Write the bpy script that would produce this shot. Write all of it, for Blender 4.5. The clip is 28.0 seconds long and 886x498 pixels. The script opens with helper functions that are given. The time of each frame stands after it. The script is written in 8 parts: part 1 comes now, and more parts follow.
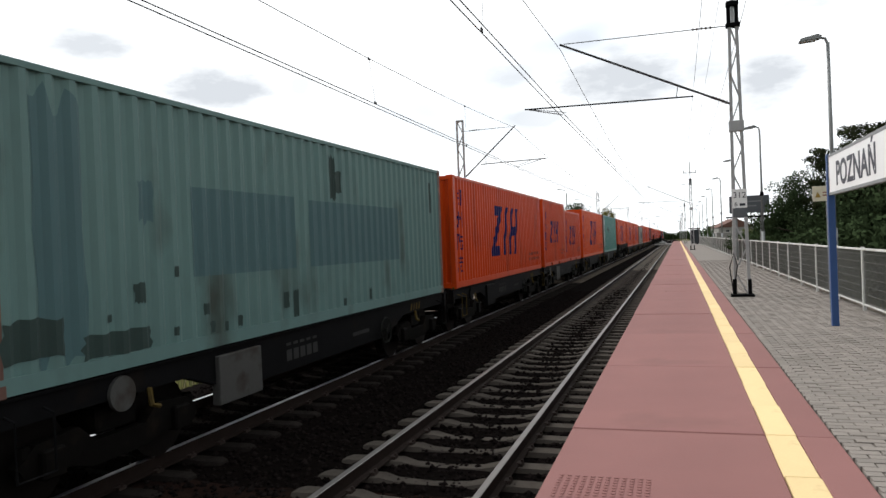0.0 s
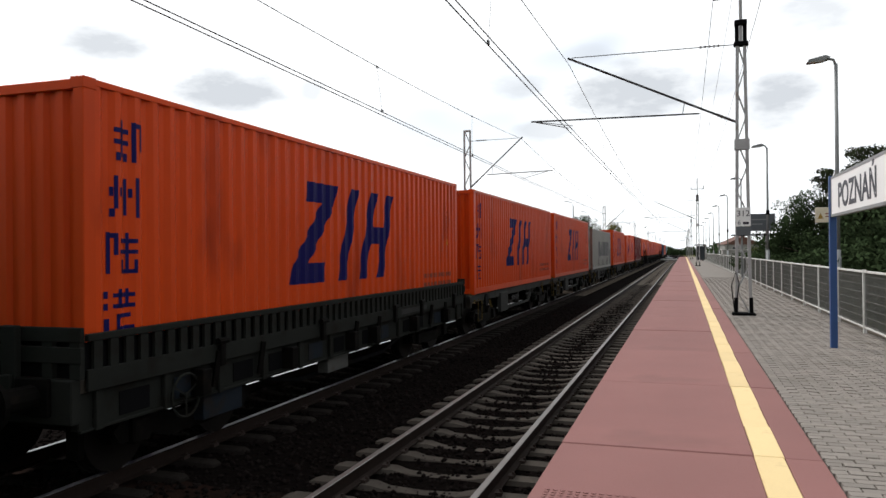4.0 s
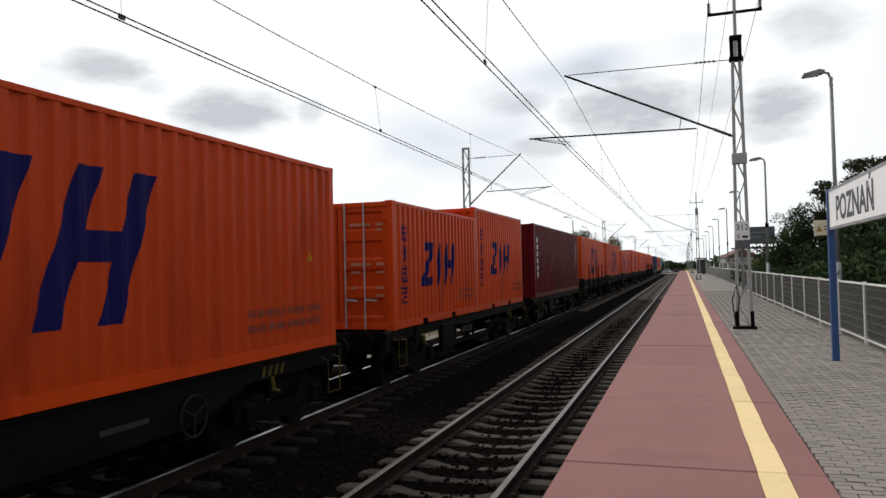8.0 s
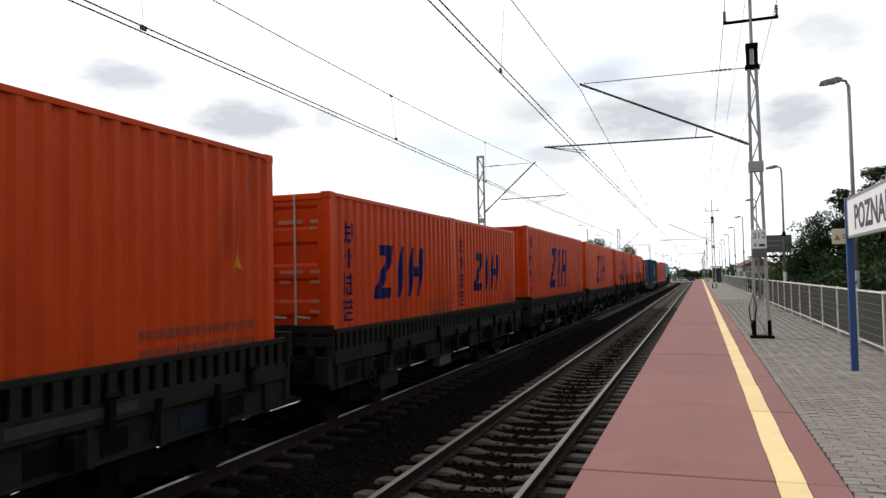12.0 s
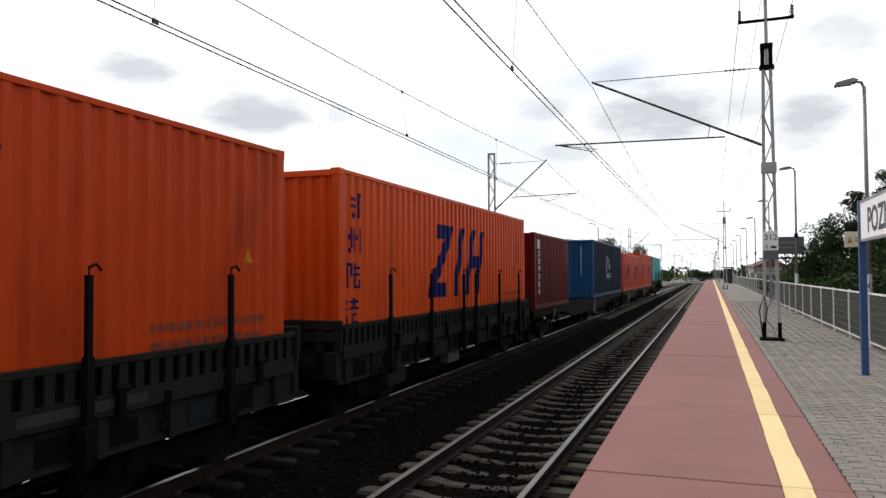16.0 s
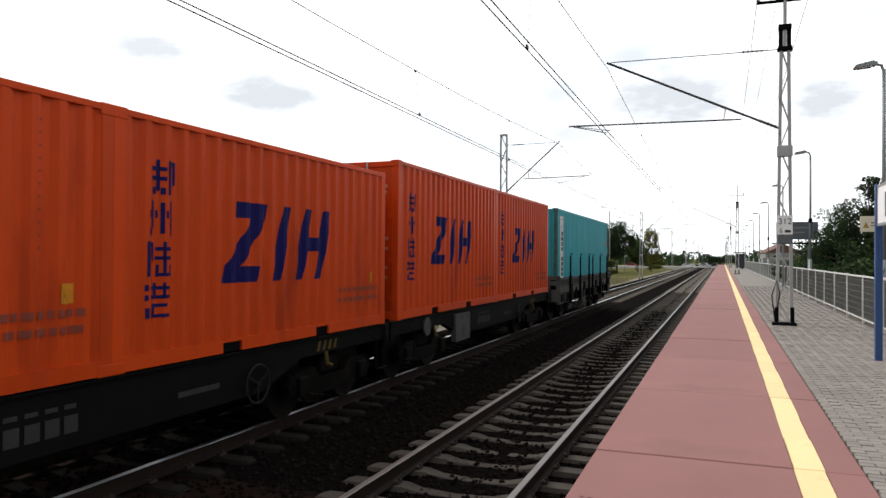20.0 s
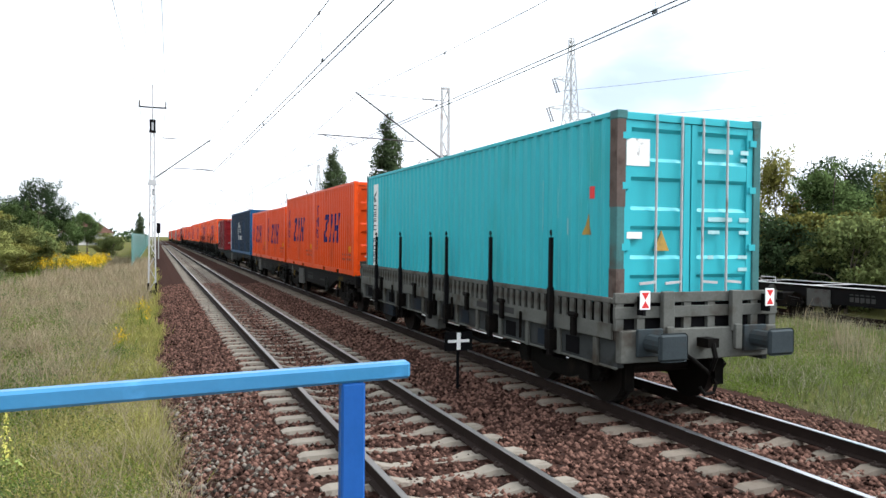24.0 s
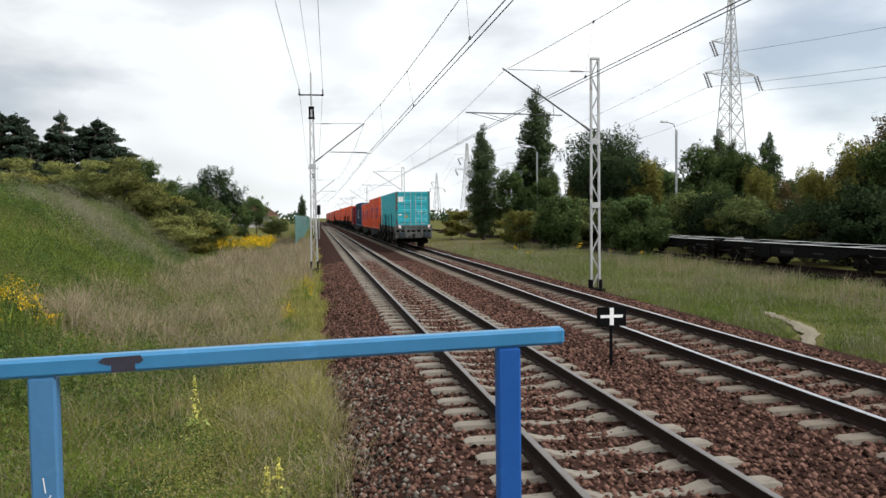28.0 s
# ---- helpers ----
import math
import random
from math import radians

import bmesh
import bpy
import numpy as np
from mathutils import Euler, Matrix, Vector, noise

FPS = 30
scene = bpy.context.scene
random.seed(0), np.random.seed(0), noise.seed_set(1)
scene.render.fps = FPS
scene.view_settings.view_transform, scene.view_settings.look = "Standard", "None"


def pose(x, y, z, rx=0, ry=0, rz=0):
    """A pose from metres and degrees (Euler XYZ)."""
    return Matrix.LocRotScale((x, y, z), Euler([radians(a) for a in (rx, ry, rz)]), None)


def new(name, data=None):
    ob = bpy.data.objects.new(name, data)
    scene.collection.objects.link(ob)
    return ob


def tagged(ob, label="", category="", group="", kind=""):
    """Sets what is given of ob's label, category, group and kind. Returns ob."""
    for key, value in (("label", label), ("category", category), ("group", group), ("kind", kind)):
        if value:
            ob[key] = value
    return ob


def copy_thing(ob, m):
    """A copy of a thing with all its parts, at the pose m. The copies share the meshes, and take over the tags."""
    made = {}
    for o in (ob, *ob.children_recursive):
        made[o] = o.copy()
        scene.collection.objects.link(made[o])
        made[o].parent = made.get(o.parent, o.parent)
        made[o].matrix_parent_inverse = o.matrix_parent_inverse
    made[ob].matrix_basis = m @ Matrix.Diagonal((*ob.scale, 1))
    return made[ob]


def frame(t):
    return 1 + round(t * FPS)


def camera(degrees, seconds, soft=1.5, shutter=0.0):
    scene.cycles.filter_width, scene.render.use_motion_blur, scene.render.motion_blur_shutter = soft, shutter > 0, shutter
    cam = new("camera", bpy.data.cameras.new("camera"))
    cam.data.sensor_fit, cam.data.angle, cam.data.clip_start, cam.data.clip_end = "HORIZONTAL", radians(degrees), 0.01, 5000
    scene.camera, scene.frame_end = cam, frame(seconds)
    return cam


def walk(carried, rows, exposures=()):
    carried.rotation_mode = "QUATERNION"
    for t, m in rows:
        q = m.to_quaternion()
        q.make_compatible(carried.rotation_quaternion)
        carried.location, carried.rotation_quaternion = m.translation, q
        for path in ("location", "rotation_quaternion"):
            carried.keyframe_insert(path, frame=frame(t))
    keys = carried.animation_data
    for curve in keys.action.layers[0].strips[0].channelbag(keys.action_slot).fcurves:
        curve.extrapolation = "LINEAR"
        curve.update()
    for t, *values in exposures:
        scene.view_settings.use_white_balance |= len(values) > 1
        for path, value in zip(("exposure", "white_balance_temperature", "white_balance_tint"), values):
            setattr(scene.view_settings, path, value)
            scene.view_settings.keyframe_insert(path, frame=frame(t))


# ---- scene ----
cam = camera(62.14, 28.0)
PATH = [
    (0, pose(2.565, 0.035, 2.295, 89.62, 2.29, 17.66)),
    (0.5, pose(2.589, 0.033, 2.297, 90.10, 1.24, 20.12)),
    (1, pose(2.609, 0.024, 2.296, 89.70, 1.78, 21.50)),
    (1.5, pose(2.630, 0.010, 2.301, 89.95, 1.70, 18.93)),
    (2, pose(2.638, 0.025, 2.315, 90.85, 1.47, 18.95)),
    (2.5, pose(2.660, 0.030, 2.316, 90.05, 1.92, 18.40)),
    (3, pose(2.670, 0.047, 2.314, 91.39, 2.33, 18.62)),
    (3.5, pose(2.672, 0.029, 2.314, 90.68, 1.38, 20.09)),
    (4, pose(2.658, 0.026, 2.314, 90.28, 0.51, 18.11)),
    (4.5, pose(2.648, 0.017, 2.320, 90.99, 1.17, 18.38)),
    (6.5, pose(2.660, 0.004, 2.322, 91.70, 1.10, 19.04)),
    (7, pose(2.662, -0.013, 2.332, 91.92, 1.04, 19.36)),
    (7.5, pose(2.669, -0.011, 2.332, 92.06, 0.44, 19.02)),
    (8, pose(2.673, 0.007, 2.336, 91.60, 1.32, 18.15)),
    (8.5, pose(2.685, 0.025, 2.345, 91.91, 1.49, 18.33)),
    (9, pose(2.674, -0.004, 2.334, 91.46, 1.29, 19.36)),
    (9.5, pose(2.666, -0.028, 2.328, 91.42, 0.94, 19.36)),
    (10, pose(2.653, 0.014, 2.342, 91.68, -0.71, 17.70)),
    (10.5, pose(2.640, 0.003, 2.333, 91.41, 0.05, 17.36)),
    (11, pose(2.652, 0.008, 2.332, 91.97, 0.51, 19.82)),
    (11.5, pose(2.653, -0.039, 2.338, 92.29, 1.16, 19.21)),
    (13.5, pose(2.673, -0.029, 2.332, 91.88, 1.65, 20.09)),
    (14, pose(2.671, 0.003, 2.333, 91.78, 0.77, 21.79)),
    (14.5, pose(2.679, -0.003, 2.338, 91.63, 1.09, 21.43)),
    (15, pose(2.681, -0.027, 2.328, 91.60, 0.90, 20.71)),
    (15.5, pose(2.679, -0.034, 2.334, 92.04, 0.04, 20.73)),
    (16, pose(2.676, -0.013, 2.348, 91.98, 0.30, 19.99)),
    (16.5, pose(2.670, -0.014, 2.331, 92.47, 0.84, 21.26)),
    (17, pose(2.671, -0.008, 2.332, 91.99, -1.00, 20.71)),
    (17.5, pose(2.667, -0.013, 2.325, 91.32, -0.46, 20.38)),
    (18, pose(2.648, 0.003, 2.318, 90.92, -0.43, 20.68)),
    (18.5, pose(2.648, -0.004, 2.323, 89.95, -0.58, 20.79)),
    (19, pose(2.638, -0.013, 2.321, 90.49, -0.58, 21.62)),
    (19.5, pose(2.645, -0.018, 2.317, 90.45, -0.21, 21.77)),
    (20, pose(2.648, 0.000, 2.315, 90.56, -0.39, 20.79)),
    (20.5, pose(2.653, 0.014, 2.311, 90.73, 0.36, 22.07)),
    (21, pose(2.646, 0.028, 2.307, 90.97, 0.43, 26.35)),
    (21.2, pose(2.630, 0.020, 2.310, 91.20, 0.20, 30.75)),
    (21.5, pose(2.560, -0.010, 2.320, 90.50, 0.21, 40.75)),
    (23.5, pose(2.833, -0.371, 2.334, 89.03, -0.45, 156.02)),
    (24, pose(2.862, -0.342, 2.335, 89.15, -0.51, 158.56)),
    (24.5, pose(2.889, -0.359, 2.333, 88.13, -0.49, 159.77)),
    (25, pose(2.931, -0.325, 2.336, 88.63, -1.18, 162.77)),
    (25.5, pose(2.933, -0.283, 2.341, 90.13, -0.22, 166.61)),
    (26, pose(2.944, -0.303, 2.322, 88.69, 1.67, 168.18)),
    (26.5, pose(2.933, -0.314, 2.311, 87.24, 1.24, 168.93)),
    (27, pose(2.910, -0.300, 2.306, 87.62, 0.99, 169.47)),
    (27.5, pose(2.906, -0.300, 2.306, 87.16, 0.91, 170.45)),
    (28, pose(2.888, -0.301, 2.302, 87.40, 0.73, 170.12)),
]
EXPOSURES = [(0.0, 0.0, 6500, 10), (1.0, 0.17, 6500, 10), (2.0, 0.15, 6500, 10), (3.0, 0.0, 6500, 10), (4.5, -0.1, 6500, 10), (6.5, -0.32, 6500, 10), (8.0, -0.34, 6500, 10), (9.0, -0.38, 6500, 10), (10.0, -0.18, 6500, 10), (11.0, -0.15, 6500, 10), (14.0, -0.15, 6500, 10), (17.0, -0.1, 6500, 10), (18.0, 0.0, 6500, 10), (20.5, 0.1, 6500, 10), (21.0, 0.22, 6500, 10), (21.5, 0.85, 6450, 10), (23.5, 1.30, 6150, 9), (24.0, 1.05, 6120, 9), (24.5, 0.88, 6100, 9), (25.5, 0.53, 6100, 9), (26.5, 0.40, 6250, 9), (28.0, 0.38, 6450, 9)]
walk(cam, PATH, EXPOSURES)

# ---- sky and sun ----
SUN_AZ, SUN_EL = 64.0, 46.0          # degrees: the veiled sun stands over the train's side of the line
THIN_AZ = 38.0                       # bearing at which the cloud is thinnest
world = bpy.data.worlds.new("cloudy_sky")
scene.world = world
world.use_nodes = True
wt = world.node_tree
wn, wl = wt.nodes, wt.links
wn.clear()
w_out = wn.new("ShaderNodeOutputWorld")
w_bg = wn.new("ShaderNodeBackground")
w_sky = wn.new("ShaderNodeTexSky")
w_sky.sky_type = "NISHITA"
w_sky.sun_disc = False
w_sky.sun_elevation = radians(SUN_EL)
w_sky.sun_rotation = radians(-SUN_AZ)
w_gain = wn.new("ShaderNodeVectorMath")
w_gain.operation = "SCALE"
w_gain.inputs[3].default_value = 0.10
w_tc = wn.new("ShaderNodeTexCoord")
w_map = wn.new("ShaderNodeMapping")
w_map.inputs["Scale"].default_value = (1.0, 1.0, 2.6)
w_n1 = wn.new("ShaderNodeTexNoise")
w_n1.inputs["Scale"].default_value = 3.4
w_n1.inputs["Detail"].default_value = 5
w_n1.inputs["Roughness"].default_value = 0.55
w_r1 = wn.new("ShaderNodeValToRGB")
w_r1.color_ramp.elements[0].position = 0.36
w_r1.color_ramp.elements[0].color = (0.86, 0.90, 0.955, 1)
w_r1.color_ramp.elements[1].position = 0.52
w_r1.color_ramp.elements[1].color = (1.20, 1.235, 1.26, 1)
w_n2 = wn.new("ShaderNodeTexNoise")
w_n2.inputs["Scale"].default_value = 2.1
w_n2.inputs["Detail"].default_value = 3
w_r2 = wn.new("ShaderNodeValToRGB")
w_r2.color_ramp.elements[0].position = 0.55
w_r2.color_ramp.elements[0].color = (0, 0, 0, 1)
w_r2.color_ramp.elements[1].position = 0.72
w_r2.color_ramp.elements[1].color = (0.6, 0.6, 0.6, 1)
w_mix = wn.new("ShaderNodeMix")
w_mix.data_type = "RGBA"
wl.new(w_tc.outputs["Generated"], w_map.inputs[0])
wl.new(w_map.outputs[0], w_n1.inputs[0])
wl.new(w_map.outputs[0], w_n2.inputs[0])
wl.new(w_n1.outputs[0], w_r1.inputs[0])
wl.new(w_n2.outputs[0], w_r2.inputs[0])
wl.new(w_sky.outputs[0], w_gain.inputs[0])
wl.new(w_r2.outputs[0], w_mix.inputs[0])
wl.new(w_gain.outputs[0], w_mix.inputs[7])
# small grey-bottomed clouds low over the line ahead: bearing, height, half width, half height in degrees, density
CLOUDS = [(-43.0, 14.6, 3.9, 1.3, 1.0), (-33.8, 12.1, 4.1, 1.8, 1.1), (-28.1, 12.2, 1.1, 1.2, 0.6), (-12.2, 12.6, 2.7, 0.9, 0.7), (-10.3, 9.2, 2.4, 0.9, 0.7), (-3.3, 11.8, 5.3, 2.3, 1.1), (2.3, 12.1, 2.3, 1.5, 0.8), (6.7, 10.4, 2.9, 2.2, 1.1), (9.3, 16.1, 3.4, 1.7, 0.7), (-39.6, 13.7, 1.5, 0.7, 0.4), (-7.0, 14.7, 2.1, 0.8, 0.4)]


def sky_math(op, a, b=0.0, clamp=False):
    q = wn.new("ShaderNodeMath")
    q.operation, q.use_clamp = op, clamp
    for i, v in enumerate((a, b)):
        if isinstance(v, (int, float)):
            q.inputs[i].default_value = v
        else:
            wl.new(v, q.inputs[i])
    return q.outputs[0]


w_sep = wn.new("ShaderNodeSeparateXYZ")
wl.new(w_tc.outputs["Generated"], w_sep.inputs[0])
w_n3 = wn.new("ShaderNodeTexNoise")
w_n3.inputs["Scale"].default_value = 11.0
w_n3.inputs["Detail"].default_value = 5
w_n3.inputs["Roughness"].default_value = 0.6
wl.new(w_map.outputs[0], w_n3.inputs[0])
sky_az = sky_math("MULTIPLY", sky_math("ARCTAN2", w_sep.outputs[0], w_sep.outputs[1]), 57.2958)
sky_el = sky_math("MULTIPLY", sky_math("ARCSINE", w_sep.outputs[2]), 57.2958)
ragged = sky_math("MULTIPLY", sky_math("SUBTRACT", w_n3.outputs[0], 0.5), 2.6)
cloud_sum = None
for c_az, c_el, c_w, c_h, c_d in CLOUDS:
    u = sky_math("DIVIDE", sky_math("SUBTRACT", sky_az, c_az), c_w)
    v = sky_math("DIVIDE", sky_math("SUBTRACT", sky_el, c_el), c_h)
    r2 = sky_math("ADD", sky_math("MULTIPLY", u, u), sky_math("MULTIPLY", v, v))
    one = sky_math("MULTIPLY", sky_math("ADD", sky_math("SUBTRACT", 1.15, r2), ragged, True), c_d)
    cloud_sum = one if cloud_sum is None else sky_math("MAXIMUM", cloud_sum, one)
w_behind = wn.new("ShaderNodeMapRange")          # broken cover away from the sun, thin bright cover ahead
w_behind.inputs[1].default_value, w_behind.inputs[2].default_value = 0.55, -0.1
wl.new(w_sep.outputs[1], w_behind.inputs[0])
w_cover = wn.new("ShaderNodeMix")
w_cover.data_type = "RGBA"
w_cover.inputs[6].default_value = (1.20, 1.235, 1.26, 1)
wl.new(w_behind.outputs[0], w_cover.inputs[0])
wl.new(w_r1.outputs[0], w_cover.inputs[7])
w_grey = wn.new("ShaderNodeMix")
w_grey.data_type = "RGBA"
w_grey.inputs[7].default_value = (0.66, 0.70, 0.75, 1)
wl.new(sky_math("MULTIPLY", cloud_sum, 0.85, True), w_grey.inputs[0])
wl.new(w_mix.outputs[2], w_grey.inputs[6])
wl.new(w_cover.outputs[2], w_mix.inputs[6])
# thinner cloud, and so more light, ahead and on the train's side
w_dot = wn.new("ShaderNodeVectorMath")
w_dot.operation = "DOT_PRODUCT"
w_dot.inputs[1].default_value = (-math.sin(radians(THIN_AZ)), math.cos(radians(THIN_AZ)), 0.25)
w_rng = wn.new("ShaderNodeMapRange")
w_rng.inputs[1].default_value, w_rng.inputs[2].default_value = -1.0, 0.75
w_rng.inputs[3].default_value, w_rng.inputs[4].default_value = 0.58, 1.06
w_mul = wn.new("ShaderNodeVectorMath")
w_mul.operation = "SCALE"
wl.new(w_tc.outputs["Generated"], w_dot.inputs[0])
wl.new(w_dot.outputs["Value"], w_rng.inputs[0])
wl.new(w_grey.outputs[2], w_mul.inputs[0])
wl.new(w_rng.outputs[0], w_mul.inputs[3])
wl.new(w_mul.outputs[0], w_bg.inputs[0])
wl.new(w_bg.outputs[0], w_out.inputs[0])
w_bg.inputs[1].default_value = 1.0
sun_data = bpy.data.lights.new("sun", "SUN")
sun_data.energy, sun_data.angle, sun_data.color = 2.7, radians(22), (1.0, 0.975, 0.94)
sun_ob = new("sun", sun_data)
sun_ob.rotation_euler = (radians(90 - SUN_EL), 0, radians(SUN_AZ + 180))
tagged(sun_ob, kind="structure")


# ---- materials ----
def mat(name, color, rough=0.7, metal=0.0, var=0.25, scale=2.0, fine=30.0, bump=0.15, dirt=None, dirt_amt=0.0, dirt_scale=1.5,
        stretch=(1, 1, 1), rnd=0.0, island=0.0, spec=0.4, thin=0.0):
    """A surface with tone variation at two scales, fine relief, and stains of a second colour."""
    m = bpy.data.materials.new(name)
    m.use_nodes = True
    n, l = m.node_tree.nodes, m.node_tree.links
    p = n["Principled BSDF"]
    p.inputs["Roughness"].default_value = rough
    p.inputs["Metallic"].default_value = metal
    if spec < 0.35:                      # matt, dusty surfaces: hardly any sheen, even at low angles
        p.inputs["IOR"].default_value = 1.0 + spec
    else:
        p.inputs["Specular IOR Level"].default_value = spec
    tc = n.new("ShaderNodeTexCoord")
    mp = n.new("ShaderNodeMapping")
    mp.inputs["Scale"].default_value = stretch
    l.new(tc.outputs["Object"], mp.inputs[0])

    def tex(sc, det=4):
        t = n.new("ShaderNodeTexNoise")
        t.inputs["Scale"].default_value = sc
        t.inputs["Detail"].default_value = det
        l.new(mp.outputs[0], t.inputs[0])
        return t

    def value(op, a, b):
        q = n.new("ShaderNodeMath")
        q.operation = op
        for i, s in enumerate((a, b)):
            if isinstance(s, (int, float)):
                q.inputs[i].default_value = s
            else:
                l.new(s, q.inputs[i])
        return q.outputs[0]
    a, b = tex(scale), tex(fine)
    tone = value("ADD", value("MULTIPLY", a.outputs[0], var * 1.6), value("MULTIPLY", b.outputs[0], var * 1.2))
    tone = value("ADD", tone, 1 - var * 1.4)
    if rnd:
        oi = n.new("ShaderNodeObjectInfo")
        tone = value("MULTIPLY", tone, value("ADD", value("MULTIPLY", oi.outputs["Random"], rnd * 2), 1 - rnd))
    if island:
        ge = n.new("ShaderNodeNewGeometry")
        tone = value("MULTIPLY", tone, value("ADD", value("MULTIPLY", ge.outputs["Random Per Island"], island * 2), 1 - island))
    sc = n.new("ShaderNodeVectorMath")
    sc.operation = "SCALE"
    sc.inputs[0].default_value = color
    l.new(tone, sc.inputs[3])
    col = sc.outputs[0]
    if dirt:
        d = tex(dirt_scale, 6)
        r = n.new("ShaderNodeValToRGB")
        r.color_ramp.elements[0].position = 0.66 - dirt_amt * 0.35
        r.color_ramp.elements[1].position = 0.80 - dirt_amt * 0.20
        l.new(d.outputs[0], r.inputs[0])
        x = n.new("ShaderNodeMix")
        x.data_type = "RGBA"
        x.inputs[7].default_value = (*dirt, 1)
        l.new(r.outputs[0], x.inputs[0])
        l.new(col, x.inputs[6])
        col = x.outputs[2]
    l.new(col, p.inputs["Base Color"])
    rr = value("ADD", value("MULTIPLY", b.outputs[0], 0.25), rough - 0.125)
    l.new(rr, p.inputs["Roughness"])
    if bump:
        u = n.new("ShaderNodeBump")
        u.inputs["Strength"].default_value = bump
        u.inputs["Distance"].default_value = 0.02
        l.new(b.outputs[0], u.inputs["Height"])
        l.new(u.outputs[0], p.inputs["Normal"])
    if thin:                             # leaves and blades let some light through
        tr = n.new("ShaderNodeBsdfTranslucent")
        l.new(col, tr.inputs["Color"])
        mx = n.new("ShaderNodeMixShader")
        mx.inputs[0].default_value = thin
        l.new(p.outputs[0], mx.inputs[1])
        l.new(tr.outputs[0], mx.inputs[2])
        l.new(mx.outputs[0], n["Material Output"].inputs["Surface"])
    return m


GRIME = (0.035, 0.028, 0.022)
m_orange = mat("orange_container_paint", (0.50, 0.050, 0.005), 0.40, var=0.16, scale=0.7, fine=6, bump=0.03, dirt=(0.31, 0.030, 0.005), dirt_amt=0.25, dirt_scale=1.4, stretch=(1, 1, 0.35), rnd=0.10, spec=0.22)
m_orange_b = mat("amber_orange_container_paint", (0.57, 0.064, 0.006), 0.40, var=0.16, scale=0.7, fine=6, bump=0.03, dirt=(0.40, 0.050, 0.006), dirt_amt=0.25, dirt_scale=1.4, stretch=(1, 1, 0.35), rnd=0.10, spec=0.22)
m_dim = mat("faint_pale_lettering", (0.40, 0.16, 0.10), 0.6, var=0.3, bump=0)
m_teal = mat("teal_container_paint", (0.022, 0.175, 0.15), 0.42, var=0.18, scale=0.7, fine=6, bump=0.03, dirt=(0.02, 0.11, 0.095), dirt_amt=0.3, dirt_scale=1.6, stretch=(1, 1, 0.35), spec=0.5)
m_turq = mat("turquoise_container_paint", (0.035, 0.318, 0.365), 0.45, var=0.12, scale=0.7, fine=6, bump=0.03, dirt=(0.03, 0.26, 0.26), dirt_amt=0.2, dirt_scale=1.3, stretch=(1, 1, 0.3), spec=0.25)
m_sage = mat("faded_sage_container_paint", (0.098, 0.180, 0.170), 0.6, var=0.22, scale=0.8, fine=8, bump=0.05, dirt=(0.035, 0.05, 0.04), dirt_amt=0.3, dirt_scale=0.9, stretch=(1, 1, 0.5))
m_sage_patch = mat("repainted_sage_patch", (0.055, 0.118, 0.125), 0.6, var=0.12, bump=0.03)
m_grey_box = mat("weathered_grey_container_paint", (0.235, 0.228, 0.208), 0.65, var=0.25, scale=0.9, fine=8, bump=0.05, dirt=(0.10, 0.085, 0.065), dirt_amt=0.2, dirt_scale=1.8, stretch=(1, 1, 0.3))
m_grey_patch_b = mat("brownish_grey_patch", (0.155, 0.152, 0.138), 0.65, var=0.15, bump=0.03)
m_grey_patch = mat("dull_grey_patch", (0.105, 0.101, 0.103), 0.65, var=0.15, bump=0.03)
m_maroon = mat("maroon_container_paint", (0.105, 0.006, 0.008), 0.42, var=0.22, scale=0.8, fine=6, bump=0.03, dirt=(0.045, 0.012, 0.012), dirt_amt=0.35, dirt_scale=1.1, stretch=(1, 1, 0.4), spec=0.15)
m_blue = mat("blue_container_paint", (0.012, 0.062, 0.150), 0.42, var=0.25, scale=0.8, fine=6, bump=0.03, dirt=(0.02, 0.03, 0.045), dirt_amt=0.35, dirt_scale=1.0, stretch=(1, 1, 0.4), spec=0.15)
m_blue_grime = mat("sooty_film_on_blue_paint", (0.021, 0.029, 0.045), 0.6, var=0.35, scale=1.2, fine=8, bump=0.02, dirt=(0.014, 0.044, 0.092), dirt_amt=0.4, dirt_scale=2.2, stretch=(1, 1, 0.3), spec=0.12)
m_dullwhite = mat("dull_white_mark_paint", (0.34, 0.34, 0.33), 0.65, var=0.3, scale=3, bump=0.02, dirt=(0.08, 0.08, 0.085), dirt_amt=0.3, dirt_scale=5, spec=0.15)
m_navy = mat("navy_mark_paint", (0.009, 0.008, 0.075), 0.5, var=0.2, bump=0.02, spec=0.15)
m_white = mat("white_mark_paint", (0.62, 0.62, 0.60), 0.6, var=0.2, bump=0.03, dirt=GRIME, dirt_amt=0.1, dirt_scale=6)
m_chalk = mat("worn_grey_lettering", (0.034, 0.034, 0.033), 0.7, var=0.4, scale=3, bump=0.02, spec=0.1)
m_whitebox = mat("greyish_white_panel", (0.065, 0.065, 0.062), 0.6, var=0.25, bump=0.03, dirt=GRIME, dirt_amt=0.45, dirt_scale=3, spec=0.15)
m_yellow = mat("dull_yellow_paint", (0.30, 0.185, 0.03), 0.6, var=0.3, dirt=GRIME, dirt_amt=0.25, dirt_scale=5)
m_dark_mark = mat("dark_lettering_paint", (0.20, 0.030, 0.014), 0.6, var=0.2, bump=0)
m_red = mat("signal_red_paint", (0.5, 0.02, 0.02), 0.5, var=0.1, bump=0)
